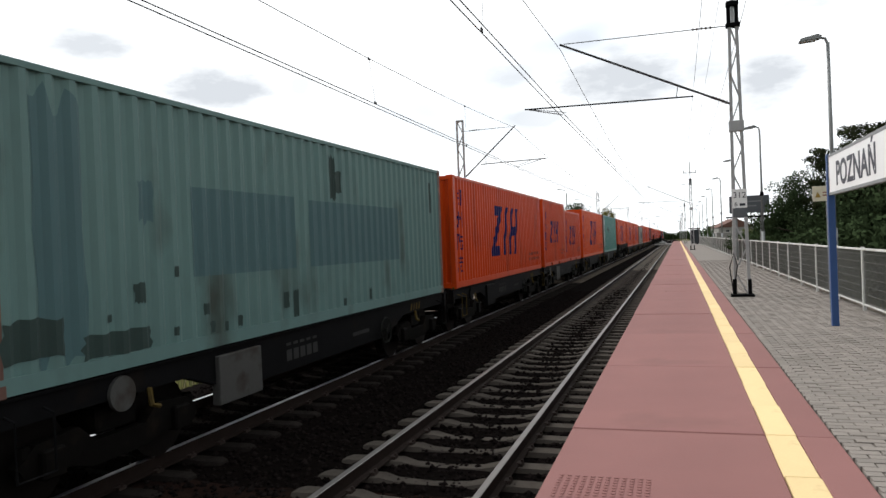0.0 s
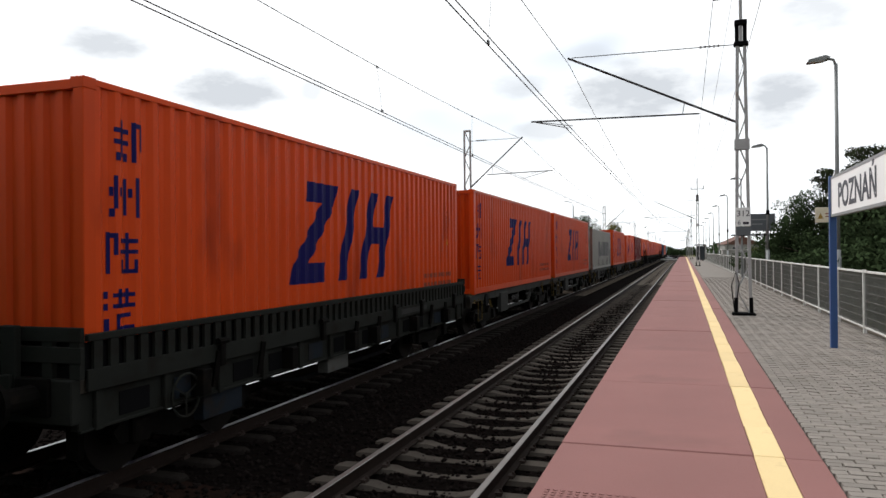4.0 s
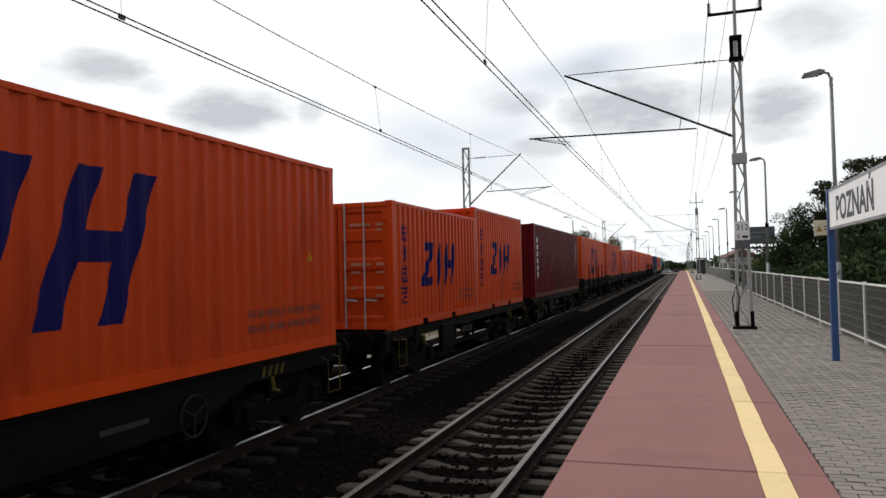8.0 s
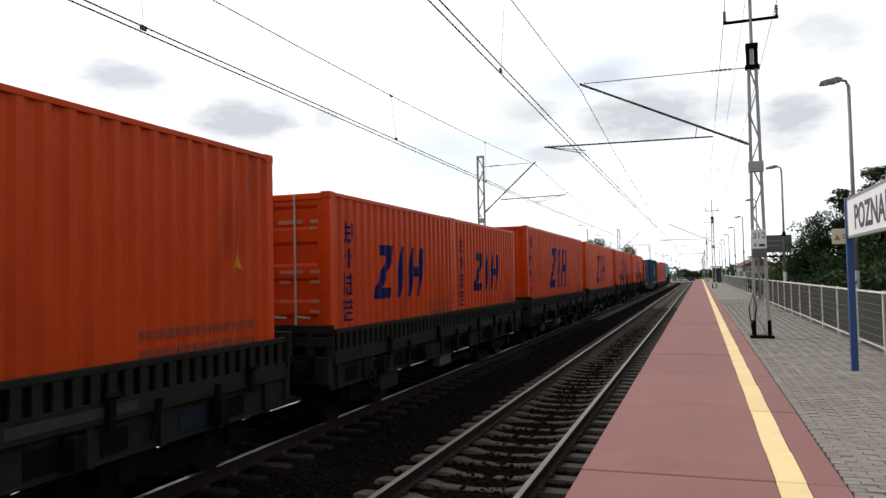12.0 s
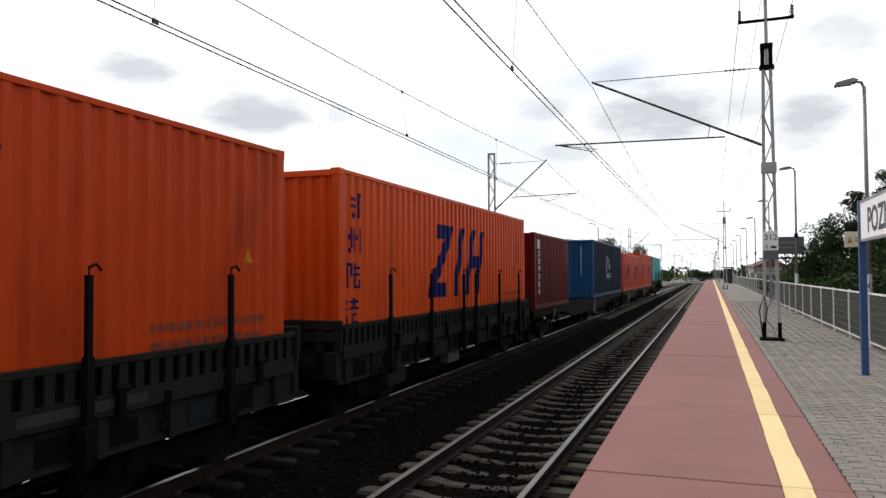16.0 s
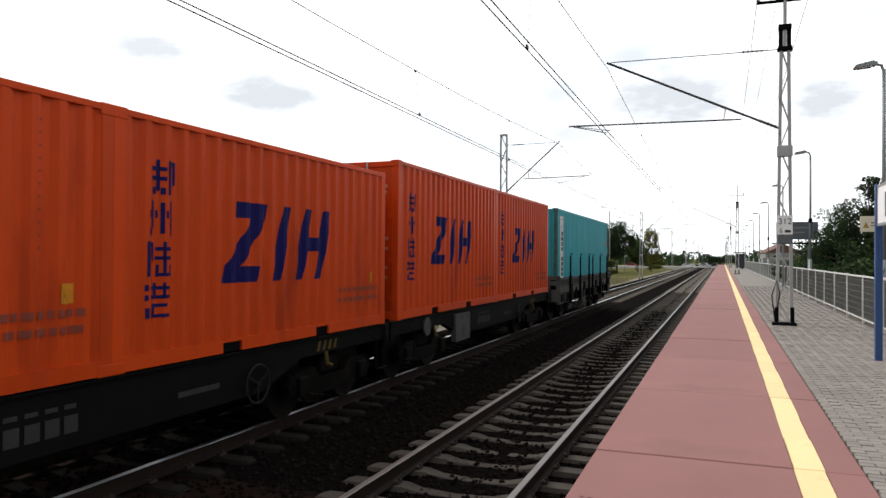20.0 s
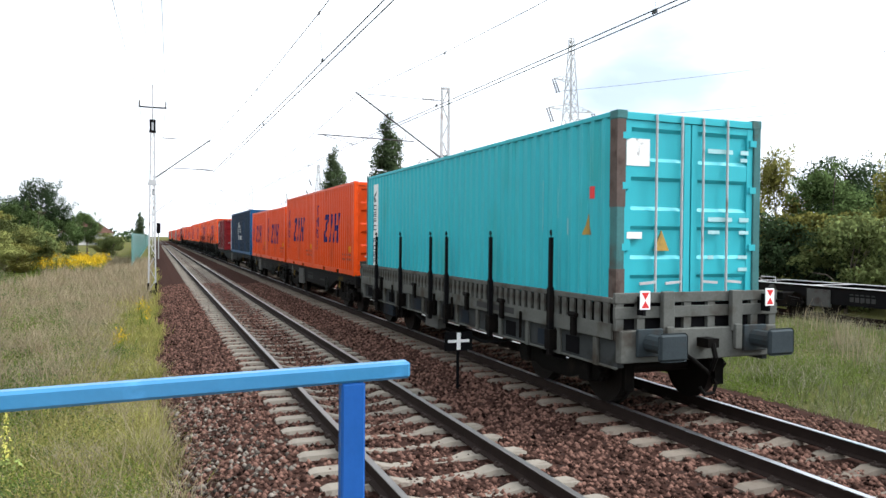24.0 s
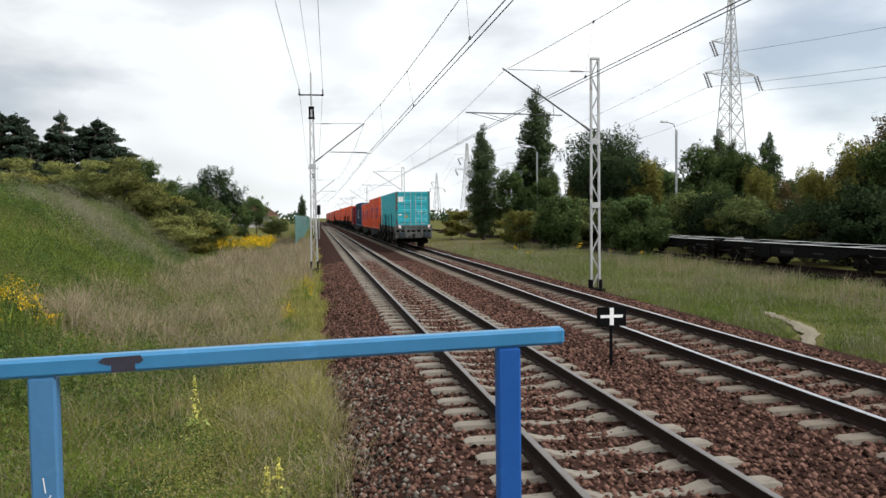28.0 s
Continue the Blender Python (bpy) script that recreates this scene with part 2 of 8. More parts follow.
m_steelpost = mat("rusty_corner_steel", (0.12, 0.06, 0.045), 0.7, var=0.35, scale=3, dirt=(0.30, 0.16, 0.10), dirt_amt=0.3, dirt_scale=4)
m_frame = mat("black_wagon_steel", (0.006, 0.006, 0.0065), 0.6, var=0.4, scale=2.5, bump=0.1, dirt=(0.012, 0.009, 0.007), dirt_amt=0.25, dirt_scale=2, spec=0.10)
m_flat = mat("grey_green_wagon_steel", (0.016, 0.017, 0.015), 0.7, var=0.3, scale=2, bump=0.1, dirt=(0.012, 0.010, 0.008), dirt_amt=0.35, dirt_scale=2.5, spec=0.12)
m_flatblue = mat("faded_blue_wagon_steel", (0.012, 0.016, 0.022), 0.7, var=0.3, dirt=(0.02, 0.015, 0.012), dirt_amt=0.4, dirt_scale=3, spec=0.15)
m_truss = mat("light_grey_wagon_steel", (0.075, 0.075, 0.07), 0.7, var=0.3, dirt=(0.05, 0.035, 0.025), dirt_amt=0.4, dirt_scale=2, spec=0.15)
m_trussgrey = mat("grimy_grey_truss_steel", (0.036, 0.036, 0.034), 0.7, var=0.35, scale=3, dirt=(0.018, 0.015, 0.012), dirt_amt=0.4, dirt_scale=2, spec=0.15)
m_bogie = mat("oily_bogie_steel", (0.005, 0.0045, 0.004), 0.65, var=0.5, scale=5, bump=0.15, dirt=(0.012, 0.009, 0.007), dirt_amt=0.3, dirt_scale=5, spec=0.10)
m_wheel = mat("worn_wheel_steel", (0.012, 0.010, 0.009), 0.6, metal=0.3, var=0.3, spec=0.15)
m_wood = mat("grey_wagon_planks", (0.05, 0.043, 0.036), 0.85, var=0.4, scale=4, stretch=(1, 6, 1), spec=0.1)
m_railtop_dull = mat("dull_rail_head", (0.20, 0.185, 0.175), 0.48, metal=0.85, var=0.25, scale=3, bump=0.04)
m_railside = mat("rusty_rail_web", (0.019, 0.013, 0.011), 0.8, var=0.35, scale=5, bump=0.2, spec=0.15)
m_railtop = mat("polished_rail_head", (0.52, 0.52, 0.53), 0.34, metal=1.0, var=0.1, bump=0.02)
m_concrete = mat("dusty_concrete_sleeper", (0.178, 0.157, 0.130), 0.9, var=0.3, scale=4, fine=60, bump=0.3, dirt=(0.08, 0.055, 0.045), dirt_amt=0.3, dirt_scale=6, rnd=0.12, spec=0.15)
# sleepers beneath the train: its shade is mixed into the concrete's colour
m_sleeper_shade = mat("shade_toned_concrete_sleeper", (0.021, 0.018, 0.016), 0.9, var=0.35, scale=4, fine=60, bump=0.3, dirt=(0.012, 0.010, 0.009), dirt_amt=0.4, dirt_scale=5, rnd=0.2, spec=0.05)
m_concrete_brown = mat("brown_stained_concrete_sleeper", (0.140, 0.118, 0.096), 0.9, var=0.3, scale=4, fine=60, bump=0.3, dirt=(0.07, 0.048, 0.038), dirt_amt=0.35, dirt_scale=6, rnd=0.15, spec=0.1)
# near-track station sleepers, a darker concrete than the open line's
m_sleeper_mid = mat("dark_concrete_sleeper", (0.072, 0.062, 0.053), 0.9, var=0.35, scale=4, fine=60, bump=0.3, dirt=(0.05, 0.042, 0.036), dirt_amt=0.35, dirt_scale=5, rnd=0.15, spec=0.1)
m_flat_worn = mat("weathered_grey_wagon_steel", (0.082, 0.084, 0.076), 0.75, var=0.4, scale=2, bump=0.1, dirt=(0.04, 0.032, 0.024), dirt_amt=0.4, dirt_scale=2.5, spec=0.15)
m_flat_dim = mat("dark_weathered_wagon_sill", (0.034, 0.037, 0.037), 0.75, var=0.4, scale=2, bump=0.1, dirt=(0.016, 0.013, 0.011), dirt_amt=0.4, dirt_scale=2.5, spec=0.12)
m_stone_grey = mat("grey_ballast_stone", (0.110, 0.095, 0.080), 0.9, var=0.3, scale=6, fine=60, bump=0.3, island=0.9, spec=0.08)
m_yellow_grime = mat("grimy_yellow_wagon_paint", (0.085, 0.060, 0.018), 0.75, var=0.4, dirt=GRIME, dirt_amt=0.5, dirt_scale=6, spec=0.1)
m_rust_grey = mat("grey_brown_scraped_steel", (0.090, 0.068, 0.060), 0.75, var=0.4, scale=4, dirt=(0.05, 0.035, 0.028), dirt_amt=0.35, dirt_scale=6, spec=0.1)
m_buffer = mat("grey_blue_buffer_steel", (0.030, 0.038, 0.042), 0.6, var=0.35, scale=4, dirt=(0.03, 0.026, 0.022), dirt_amt=0.4, dirt_scale=4, spec=0.15)
m_sticker = mat("weathered_orange_label", (0.50, 0.20, 0.02), 0.7, var=0.3, scale=6, dirt=GRIME, dirt_amt=0.3, dirt_scale=8, spec=0.1)
m_faded = mat("faded_white_lettering", (0.27, 0.46, 0.47), 0.6, var=0.3, bump=0)
m_deck = mat("worn_black_deck_steel", (0.010, 0.010, 0.010), 0.85, var=0.4, scale=1.5, dirt=(0.012, 0.010, 0.009), dirt_amt=0.4, dirt_scale=2, spec=0.03)
m_turq_post = mat("grimy_turquoise_post", (0.045, 0.125, 0.125), 0.6, var=0.4, scale=3, dirt=(0.06, 0.035, 0.022), dirt_amt=0.35, dirt_scale=2, spec=0.2)
m_fast = mat("rail_fastening_steel", (0.04, 0.03, 0.026), 0.7, var=0.3, spec=0.15)
m_stone = mat("brown_ballast_stone", (0.086, 0.047, 0.036), 0.9, var=0.3, scale=6, fine=60, bump=0.3, island=0.95, spec=0.08)
m_bed = mat("ballast_bed", (0.034, 0.018, 0.014), 0.95, var=0.55, scale=9, fine=34, bump=1.0, dirt=(0.03, 0.022, 0.02), dirt_amt=0.35, dirt_scale=14, spec=0.05)
# station ballast: the train's shade is put into these dark colours
m_stone_shade = mat("shade_toned_ballast_stone", (0.0100, 0.0078, 0.0072), 0.9, var=0.3, scale=6, fine=60, bump=0.3, island=0.5, spec=0.04)
m_bed_shade = mat("sooty_ballast_bed", (0.0055, 0.0044, 0.0040), 0.95, var=0.55, scale=9, fine=34, bump=1.0, dirt=(0.004, 0.0035, 0.0032), dirt_amt=0.35, dirt_scale=14, spec=0.03)
m_bed_mid = mat("half_shade_toned_ballast_bed", (0.017, 0.010, 0.008), 0.95, var=0.55, scale=9, fine=34, bump=1.0, dirt=(0.009, 0.007, 0.006), dirt_amt=0.45, dirt_scale=3, spec=0.04)
m_redpave = mat("red_platform_slab", (0.210, 0.091, 0.083), 0.85, var=0.16, scale=1.1, fine=70, bump=0.15, dirt=(0.172, 0.076, 0.068), dirt_amt=0.10, dirt_scale=0.8, rnd=0.05)
m_yellowpave = mat("yellow_warning_slab", (0.70, 0.53, 0.27), 0.8, var=0.14, scale=2, fine=60, bump=0.15, dirt=(0.36, 0.24, 0.12), dirt_amt=0.18, dirt_scale=3, rnd=0.06)
m_greypave = mat("grey_paving_block", (0.192, 0.169, 0.148), 0.9, var=0.2, scale=1.5, fine=60, bump=0.2, dirt=(0.15, 0.13, 0.11), dirt_amt=0.25, dirt_scale=0.7, rnd=0.12, island=0.12)
m_joint = mat("dark_paving_joint_sand", (0.075, 0.06, 0.05), 0.95, var=0.3)
m_edgewall = mat("platform_edge_concrete", (0.16, 0.14, 0.125), 0.9, var=0.3, scale=2, dirt=(0.06, 0.05, 0.045), dirt_amt=0.35, dirt_scale=2)
m_galv = mat("galvanised_mast_steel", (0.36, 0.36, 0.36), 0.6, metal=0.25, var=0.25, scale=3, bump=0.08, dirt=(0.16, 0.12, 0.09), dirt_amt=0.22, dirt_scale=3)
m_scrape = mat("dark_green_scrape", (0.018, 0.04, 0.035), 0.7, var=0.3)
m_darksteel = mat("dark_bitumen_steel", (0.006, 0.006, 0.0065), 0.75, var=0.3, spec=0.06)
m_wire = mat("dark_catenary_wire", (0.035, 0.035, 0.036), 0.6, metal=0.3, var=0.1, bump=0)
m_ins = mat("brown_porcelain", (0.035, 0.022, 0.018), 0.3, var=0.2, bump=0)
m_lamp = mat("grey_lamp_post", (0.24, 0.25, 0.25), 0.6, metal=0.2, var=0.2, scale=2, dirt=(0.1, 0.09, 0.08), dirt_amt=0.2)
m_glass = mat("frosted_lamp_cover", (0.55, 0.56, 0.57), 0.35, var=0.1, bump=0)
m_fence = mat("pale_grey_fence_paint", (0.58, 0.58, 0.55), 0.6, var=0.2, scale=4, dirt=(0.3, 0.28, 0.24), dirt_amt=0.2)
m_mesh = mat("fence_mesh_wire", (0.14, 0.14, 0.128), 0.6, metal=0.2, var=0.2)
m_signblue = mat("blue_sign_post_paint", (0.025, 0.07, 0.20), 0.5, var=0.15, scale=4)
m_signwhite = mat("white_sign_face", (0.75, 0.75, 0.74), 0.5, var=0.06, bump=0.01)
m_signink = mat("dark_sign_ink", (0.02, 0.022, 0.035), 0.5, var=0.05, bump=0)
m_board = mat("grey_sign_back", (0.10, 0.11, 0.12), 0.6, var=0.2)
m_handrail = mat("blue_handrail_paint", (0.026, 0.148, 0.290), 0.34, var=0.14, scale=5, fine=40, bump=0.04, dirt=(0.05, 0.22, 0.44), dirt_amt=0.2, dirt_scale=8, spec=0.5)
# the posts' shade is put into the next two blues, not the rail's
m_handrail_deep = mat("deep_blue_shaded_post", (0.010, 0.068, 0.250), 0.40, var=0.16, scale=5, fine=40, bump=0.04, dirt=(0.018, 0.11, 0.32), dirt_amt=0.15, dirt_scale=6, spec=0.3)
m_handrail_post = mat("greyed_blue_shaded_post", (0.045, 0.140, 0.270), 0.42, var=0.18, scale=5, fine=40, bump=0.04, dirt=(0.085, 0.19, 0.33), dirt_amt=0.25, dirt_scale=7, spec=0.35)
m_handrail_scar = mat("rust_scar", (0.02, 0.018, 0.03), 0.7, var=0.3)
m_grass = mat("meadow_grass", (0.165, 0.185, 0.036), 0.9, var=0.5, scale=0.9, fine=6, bump=0, island=0.3, spec=0.04, thin=0.35, dirt=(0.290, 0.235, 0.095), dirt_amt=0.38, dirt_scale=0.75)
m_dry = mat("dry_seed_grass", (0.275, 0.228, 0.150), 0.9, var=0.5, scale=0.8, fine=6, bump=0, island=0.3, spec=0.04, thin=0.3, dirt=(0.195, 0.140, 0.085), dirt_amt=0.42, dirt_scale=0.9)
m_weed = mat("green_weed_leaf", (0.118, 0.156, 0.032), 0.85, var=0.55, scale=0.9, fine=6, bump=0, island=0.3, spec=0.05, thin=0.35, dirt=(0.060, 0.095, 0.024), dirt_amt=0.42, dirt_scale=0.8)
m_gold = mat("goldenrod_flower", (0.50, 0.33, 0.015), 0.9, var=0.3, scale=1, bump=0, island=0.25, spec=0.1)
m_paleflower = mat("pale_yellow_flower", (0.58, 0.54, 0.14), 0.85, var=0.25, scale=3, bump=0, island=0.25, spec=0.05, thin=0.3)
m_paleleaf = mat("pale_green_plant_leaf", (0.240, 0.290, 0.090), 0.85, var=0.3, scale=3, bump=0, island=0.25, spec=0.05, thin=0.3)
m_soil = mat("grassy_ground", (0.080, 0.080, 0.026), 0.95, var=0.5, scale=0.25, fine=3, bump=0.5, dirt=(0.11, 0.092, 0.055), dirt_amt=0.35, dirt_scale=0.18, spec=0.05)
m_path = mat("trodden_sandy_path", (0.145, 0.122, 0.085), 0.95, var=0.3, scale=1.5, fine=20, bump=0.3)
m_bark = mat("grey_brown_bark", (0.075, 0.06, 0.045), 0.9, var=0.4, scale=6, bump=0.4, stretch=(1, 1, 0.3))
m_leaf = mat("broadleaf_foliage", (0.084, 0.124, 0.043), 0.8, var=0.5, scale=0.5, fine=2.5, bump=0, island=0.18, rnd=0.25, spec=0.05, thin=0.3)
m_leaf_y = mat("yellowing_foliage", (0.215, 0.205, 0.055), 0.8, var=0.5, scale=0.5, fine=2.5, bump=0, island=0.18, rnd=0.22, spec=0.05, thin=0.3)
m_leaf_d = mat("dark_foliage", (0.043, 0.066, 0.030), 0.85, var=0.5, scale=0.5, fine=2.5, bump=0, island=0.18, rnd=0.22, spec=0.05, thin=0.25)
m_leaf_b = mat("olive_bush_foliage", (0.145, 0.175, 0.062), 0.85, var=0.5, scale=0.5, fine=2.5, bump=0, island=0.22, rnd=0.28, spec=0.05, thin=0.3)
m_leaf_rust = mat("rusty_brown_foliage", (0.130, 0.100, 0.048), 0.85, var=0.5, scale=0.5, fine=2.5, bump=0, island=0.2, rnd=0.2, spec=0.05, thin=0.3)
m_pop = mat("poplar_foliage", (0.070, 0.098, 0.045), 0.8, var=0.5, scale=0.5, fine=2.5, bump=0, island=0.18, rnd=0.12, spec=0.05, thin=0.25)
m_needle = mat("dark_blue_green_needles", (0.052, 0.074, 0.050), 0.85, var=0.5, scale=0.6, fine=3, bump=0, island=0.2, rnd=0.2, spec=0.05, thin=0.15)
# brighter than the other bush leaves: their sunlit look is put into this colour
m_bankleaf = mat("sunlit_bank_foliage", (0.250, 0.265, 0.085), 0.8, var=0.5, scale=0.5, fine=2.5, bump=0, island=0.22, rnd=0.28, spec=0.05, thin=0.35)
m_scrub = mat("grey_withered_scrub", (0.215, 0.200, 0.135), 0.9, var=0.5, scale=0.8, fine=6, bump=0, island=0.3, spec=0.04, thin=0.3, dirt=(0.120, 0.125, 0.070), dirt_amt=0.4, dirt_scale=0.6)
m_straw = mat("straw_yellow_grass", (0.265, 0.245, 0.080), 0.9, var=0.5, scale=0.9, fine=6, bump=0, island=0.3, spec=0.04, thin=0.3, dirt=(0.170, 0.180, 0.045), dirt_amt=0.4, dirt_scale=0.8)
m_meadow = mat("dull_meadow_grass", (0.120, 0.138, 0.050), 0.9, var=0.5, scale=0.7, fine=6, bump=0, island=0.3, spec=0.04, thin=0.3, dirt=(0.205, 0.185, 0.100), dirt_amt=0.4, dirt_scale=0.5)
m_weed_deep = mat("deep_green_weed_leaf", (0.060, 0.098, 0.028), 0.85, var=0.55, scale=0.9, fine=6, bump=0, island=0.3, spec=0.05, thin=0.3)
m_locust = mat("dark_sparse_foliage", (0.040, 0.050, 0.024), 0.85, var=0.5, scale=0.6, fine=3, bump=0, island=0.25, rnd=0.2, spec=0.05, thin=0.2)
m_wall = mat("pale_render", (0.27, 0.265, 0.25), 0.9, var=0.12)
m_wallgrey = mat("grey_render", (0.42, 0.41, 0.39), 0.9, var=0.15)
m_roof = mat("brown_roof_tile", (0.12, 0.06, 0.045), 0.85, var=0.3)
m_pane = mat("dark_window_pane", (0.03, 0.035, 0.04), 0.15, var=0.1, bump=0)
m_noise = mat("teal_noise_panel", (0.10, 0.20, 0.185), 0.4, var=0.2, scale=0.8, bump=0.02, spec=0.15)
m_carred = mat("red_car_paint", (0.3, 0.03, 0.03), 0.3, var=0.1, bump=0)
m_carwhite = mat("white_car_paint", (0.6, 0.6, 0.6), 0.3, var=0.1, bump=0)


# ---- building blocks ----
class Geo:
    """Collects vertices and faces for one mesh."""

    def __init__(self):
        self.v, self.f = [], []

    def add(self, vs, fs):
        k = len(self.v)
        self.v += [tuple(p) for p in vs]
        self.f += [tuple(i + k for i in q) for q in fs]
        return self

    def box(self, x0, x1, y0, y1, z0, z1, c=0.0):
        if c <= 0:
            vs = [(x, y, z) for z in (z0, z1) for y in (y0, y1) for x in (x0, x1)]
            return self.add(vs, [(0, 2, 3, 1), (4, 5, 7, 6), (0, 1, 5, 4), (2, 6, 7, 3), (0, 4, 6, 2), (1, 3, 7, 5)])
        vs = []
        for sx, x in ((-1, x0), (1, x1)):
            for sy, y in ((-1, y0), (1, y1)):
                for sz, z in ((-1, z0), (1, z1)):
                    vs += [(x, y - sy * c, z - sz * c), (x - sx * c, y, z - sz * c), (x - sx * c, y - sy * c, z)]
        i = lambda a, b, d, k: ((a * 2 + b) * 2 + d) * 3 + k
        fs = [tuple(i(a, *q, 0) for q in ((0, 0), (0, 1), (1, 1), (1, 0))) for a in (0, 1)]
        fs += [tuple(i(q[0], a, q[1], 1) for q in ((0, 0), (0, 1), (1, 1), (1, 0))) for a in (0, 1)]
        fs += [tuple(i(q[0], q[1], a, 2) for q in ((0, 0), (0, 1), (1, 1), (1, 0))) for a in (0, 1)]
        for a in (0, 1):
            for b in (0, 1):
                fs += [(i(a, b, 0, 0), i(a, b, 1, 0), i(a, b, 1, 1), i(a, b, 0, 1)),
                       (i(a, 0, b, 0), i(a, 1, b, 0), i(a, 1, b, 2), i(a, 0, b, 2)),
                       (i(0, a, b, 1), i(1, a, b, 1), i(1, a, b, 2), i(0, a, b, 2))]
                fs += [(i(a, b, d, 0), i(a, b, d, 1), i(a, b, d, 2)) for d in (0, 1)]
        return self.add(vs, fs)

    def tube(self, pts, r, n=8, r2=None):
        """A round bar through the points, closed at both ends."""
        pts = [Vector(p) for p in pts]
        rings = []
        for k, p in enumerate(pts):
            d = (pts[min(k + 1, len(pts) - 1)] - pts[max(k - 1, 0)]).normalized()
            u = d.cross(Vector((0, 0, 1)) if abs(d.z) < 0.9 else Vector((1, 0, 0))).normalized()
            w = d.cross(u)
            q = r if r2 is None else r + (r2 - r) * k / max(1, len(pts) - 1)
            rings.append([p + (u * math.cos(2 * math.pi * a / n) + w * math.sin(2 * math.pi * a / n)) * q for a in range(n)])
        vs = [p for g in rings for p in g]
        fs = [(k * n + a, k * n + (a + 1) % n, (k + 1) * n + (a + 1) % n, (k + 1) * n + a) for k in range(len(pts) - 1) for a in range(n)]
        fs += [tuple(range(n)), tuple((len(pts) - 1) * n + a for a in range(n))]
        return self.add(vs, fs)

    def prism(self, outline, axis, a, b):
        """An outline in the two other axes, drawn out along one axis from a to b."""
        k = "xyz".index(axis)
        put = lambda p, t: tuple(p[:k]) + (t,) + tuple(p[k:])
        n = len(outline)
        vs = [put(p, a) for p in outline] + [put(p, b) for p in outline]
        fs = [tuple(range(n)), tuple(range(2 * n - 1, n - 1, -1))] + [(i, (i + 1) % n, n + (i + 1) % n, n + i) for i in range(n)]
        return self.add(vs, fs)

    def bar(self, p, q, a, b, up=(0, 0, 1)):
        """A square bar from p to q, a wide and b high."""
        p, q = Vector(p), Vector(q)
        d = (q - p).normalized()
        s = d.cross(Vector(up))
        s = (s if s.length > 1e-4 else d.cross(Vector((1, 0, 0)))).normalized()
        t = s.cross(d)
        vs = [o + s * i * a / 2 + t * j * b / 2 for o in (p, q) for i, j in ((-1, -1), (1, -1), (1, 1), (-1, 1))]
        return self.add(vs, [(0, 3, 2, 1), (4, 5, 6, 7)] + [(i, (i + 1) % 4, 4 + (i + 1) % 4, 4 + i) for i in range(4)])

    def mesh(self, name, material):
        me = bpy.data.meshes.new(name)
        me.from_pydata(self.v, [], self.f)
        bm = bmesh.new()
        bm.from_mesh(me)
        bmesh.ops.recalc_face_normals(bm, faces=bm.faces)
        bm.to_mesh(me)
        bm.free()
        me.materials.append(material)
        return me


def part(name, geo, material, parent=None, label="", at=None, smooth=False):
    """Links a Geo (or a ready mesh) as one mesh object under a thing or a part."""
    me = geo.mesh(name, material) if isinstance(geo, Geo) else geo
    if smooth:
        me.polygons.foreach_set("use_smooth", [True] * len(me.polygons))
    ob = new(name, me)
    ob.parent = parent
    if at is not None:
        ob.matrix_basis = at
    if label:
        ob["label"] = label
    if name in ("print_block", "fastening", "glyph_column", "marking_strip", "slatting", "grime_film"):
        tagged(ob, kind="stuff")
    return ob


def thing(name, label, category, group="", at=None):
    ob = new(name)
    ob.empty_display_size = 0.2
    if at is not None:
        ob.matrix_basis = at
    return tagged(ob, label, category, group)


def np_mesh(name, v, f, material, normals=None):
    """A mesh from arrays of points and of faces with equal numbers of corners; foliage gets soft normals."""
    me = bpy.data.meshes.new(name)
    n, k = f.shape
    me.vertices.add(len(v))
    me.vertices.foreach_set("co", np.asarray(v, dtype=np.float32).ravel())
    me.loops.add(n * k)
    me.loops.foreach_set("vertex_index", f.astype(np.int32).ravel())
    me.polygons.add(n)
    me.polygons.foreach_set("loop_start", np.arange(0, n * k, k, dtype=np.int32))
    me.update(calc_edges=True)
    me.validate()
    me.materials.append(material)
    if normals is not None:
        me.polygons.foreach_set("use_smooth", [True] * n)
        me.normals_split_custom_set_from_vertices(normals)
    return me


rng = np.random.default_rng(7)


def tussocks(xy):
    """An uneven field from 0 to 1 over the plan: tufts about a metre across with hollows between them."""
    x, y = xy[:, 0], xy[:, 1]
    f = np.sin(2.1 * x + 1.3 * np.sin(1.1 * y)) * np.sin(1.7 * y + 1.1 * np.sin(0.9 * x + 1.0)) + 0.7 * np.sin(4.3 * x - 2.2 * y + 0.5) * np.sin(3.1 * y + 1.9 * x) + 0.6 * np.sin(0.55 * x + 0.7) * np.sin(0.48 * y + 0.2)
    return np.clip(0.5 + 0.36 * f, 0, 1)


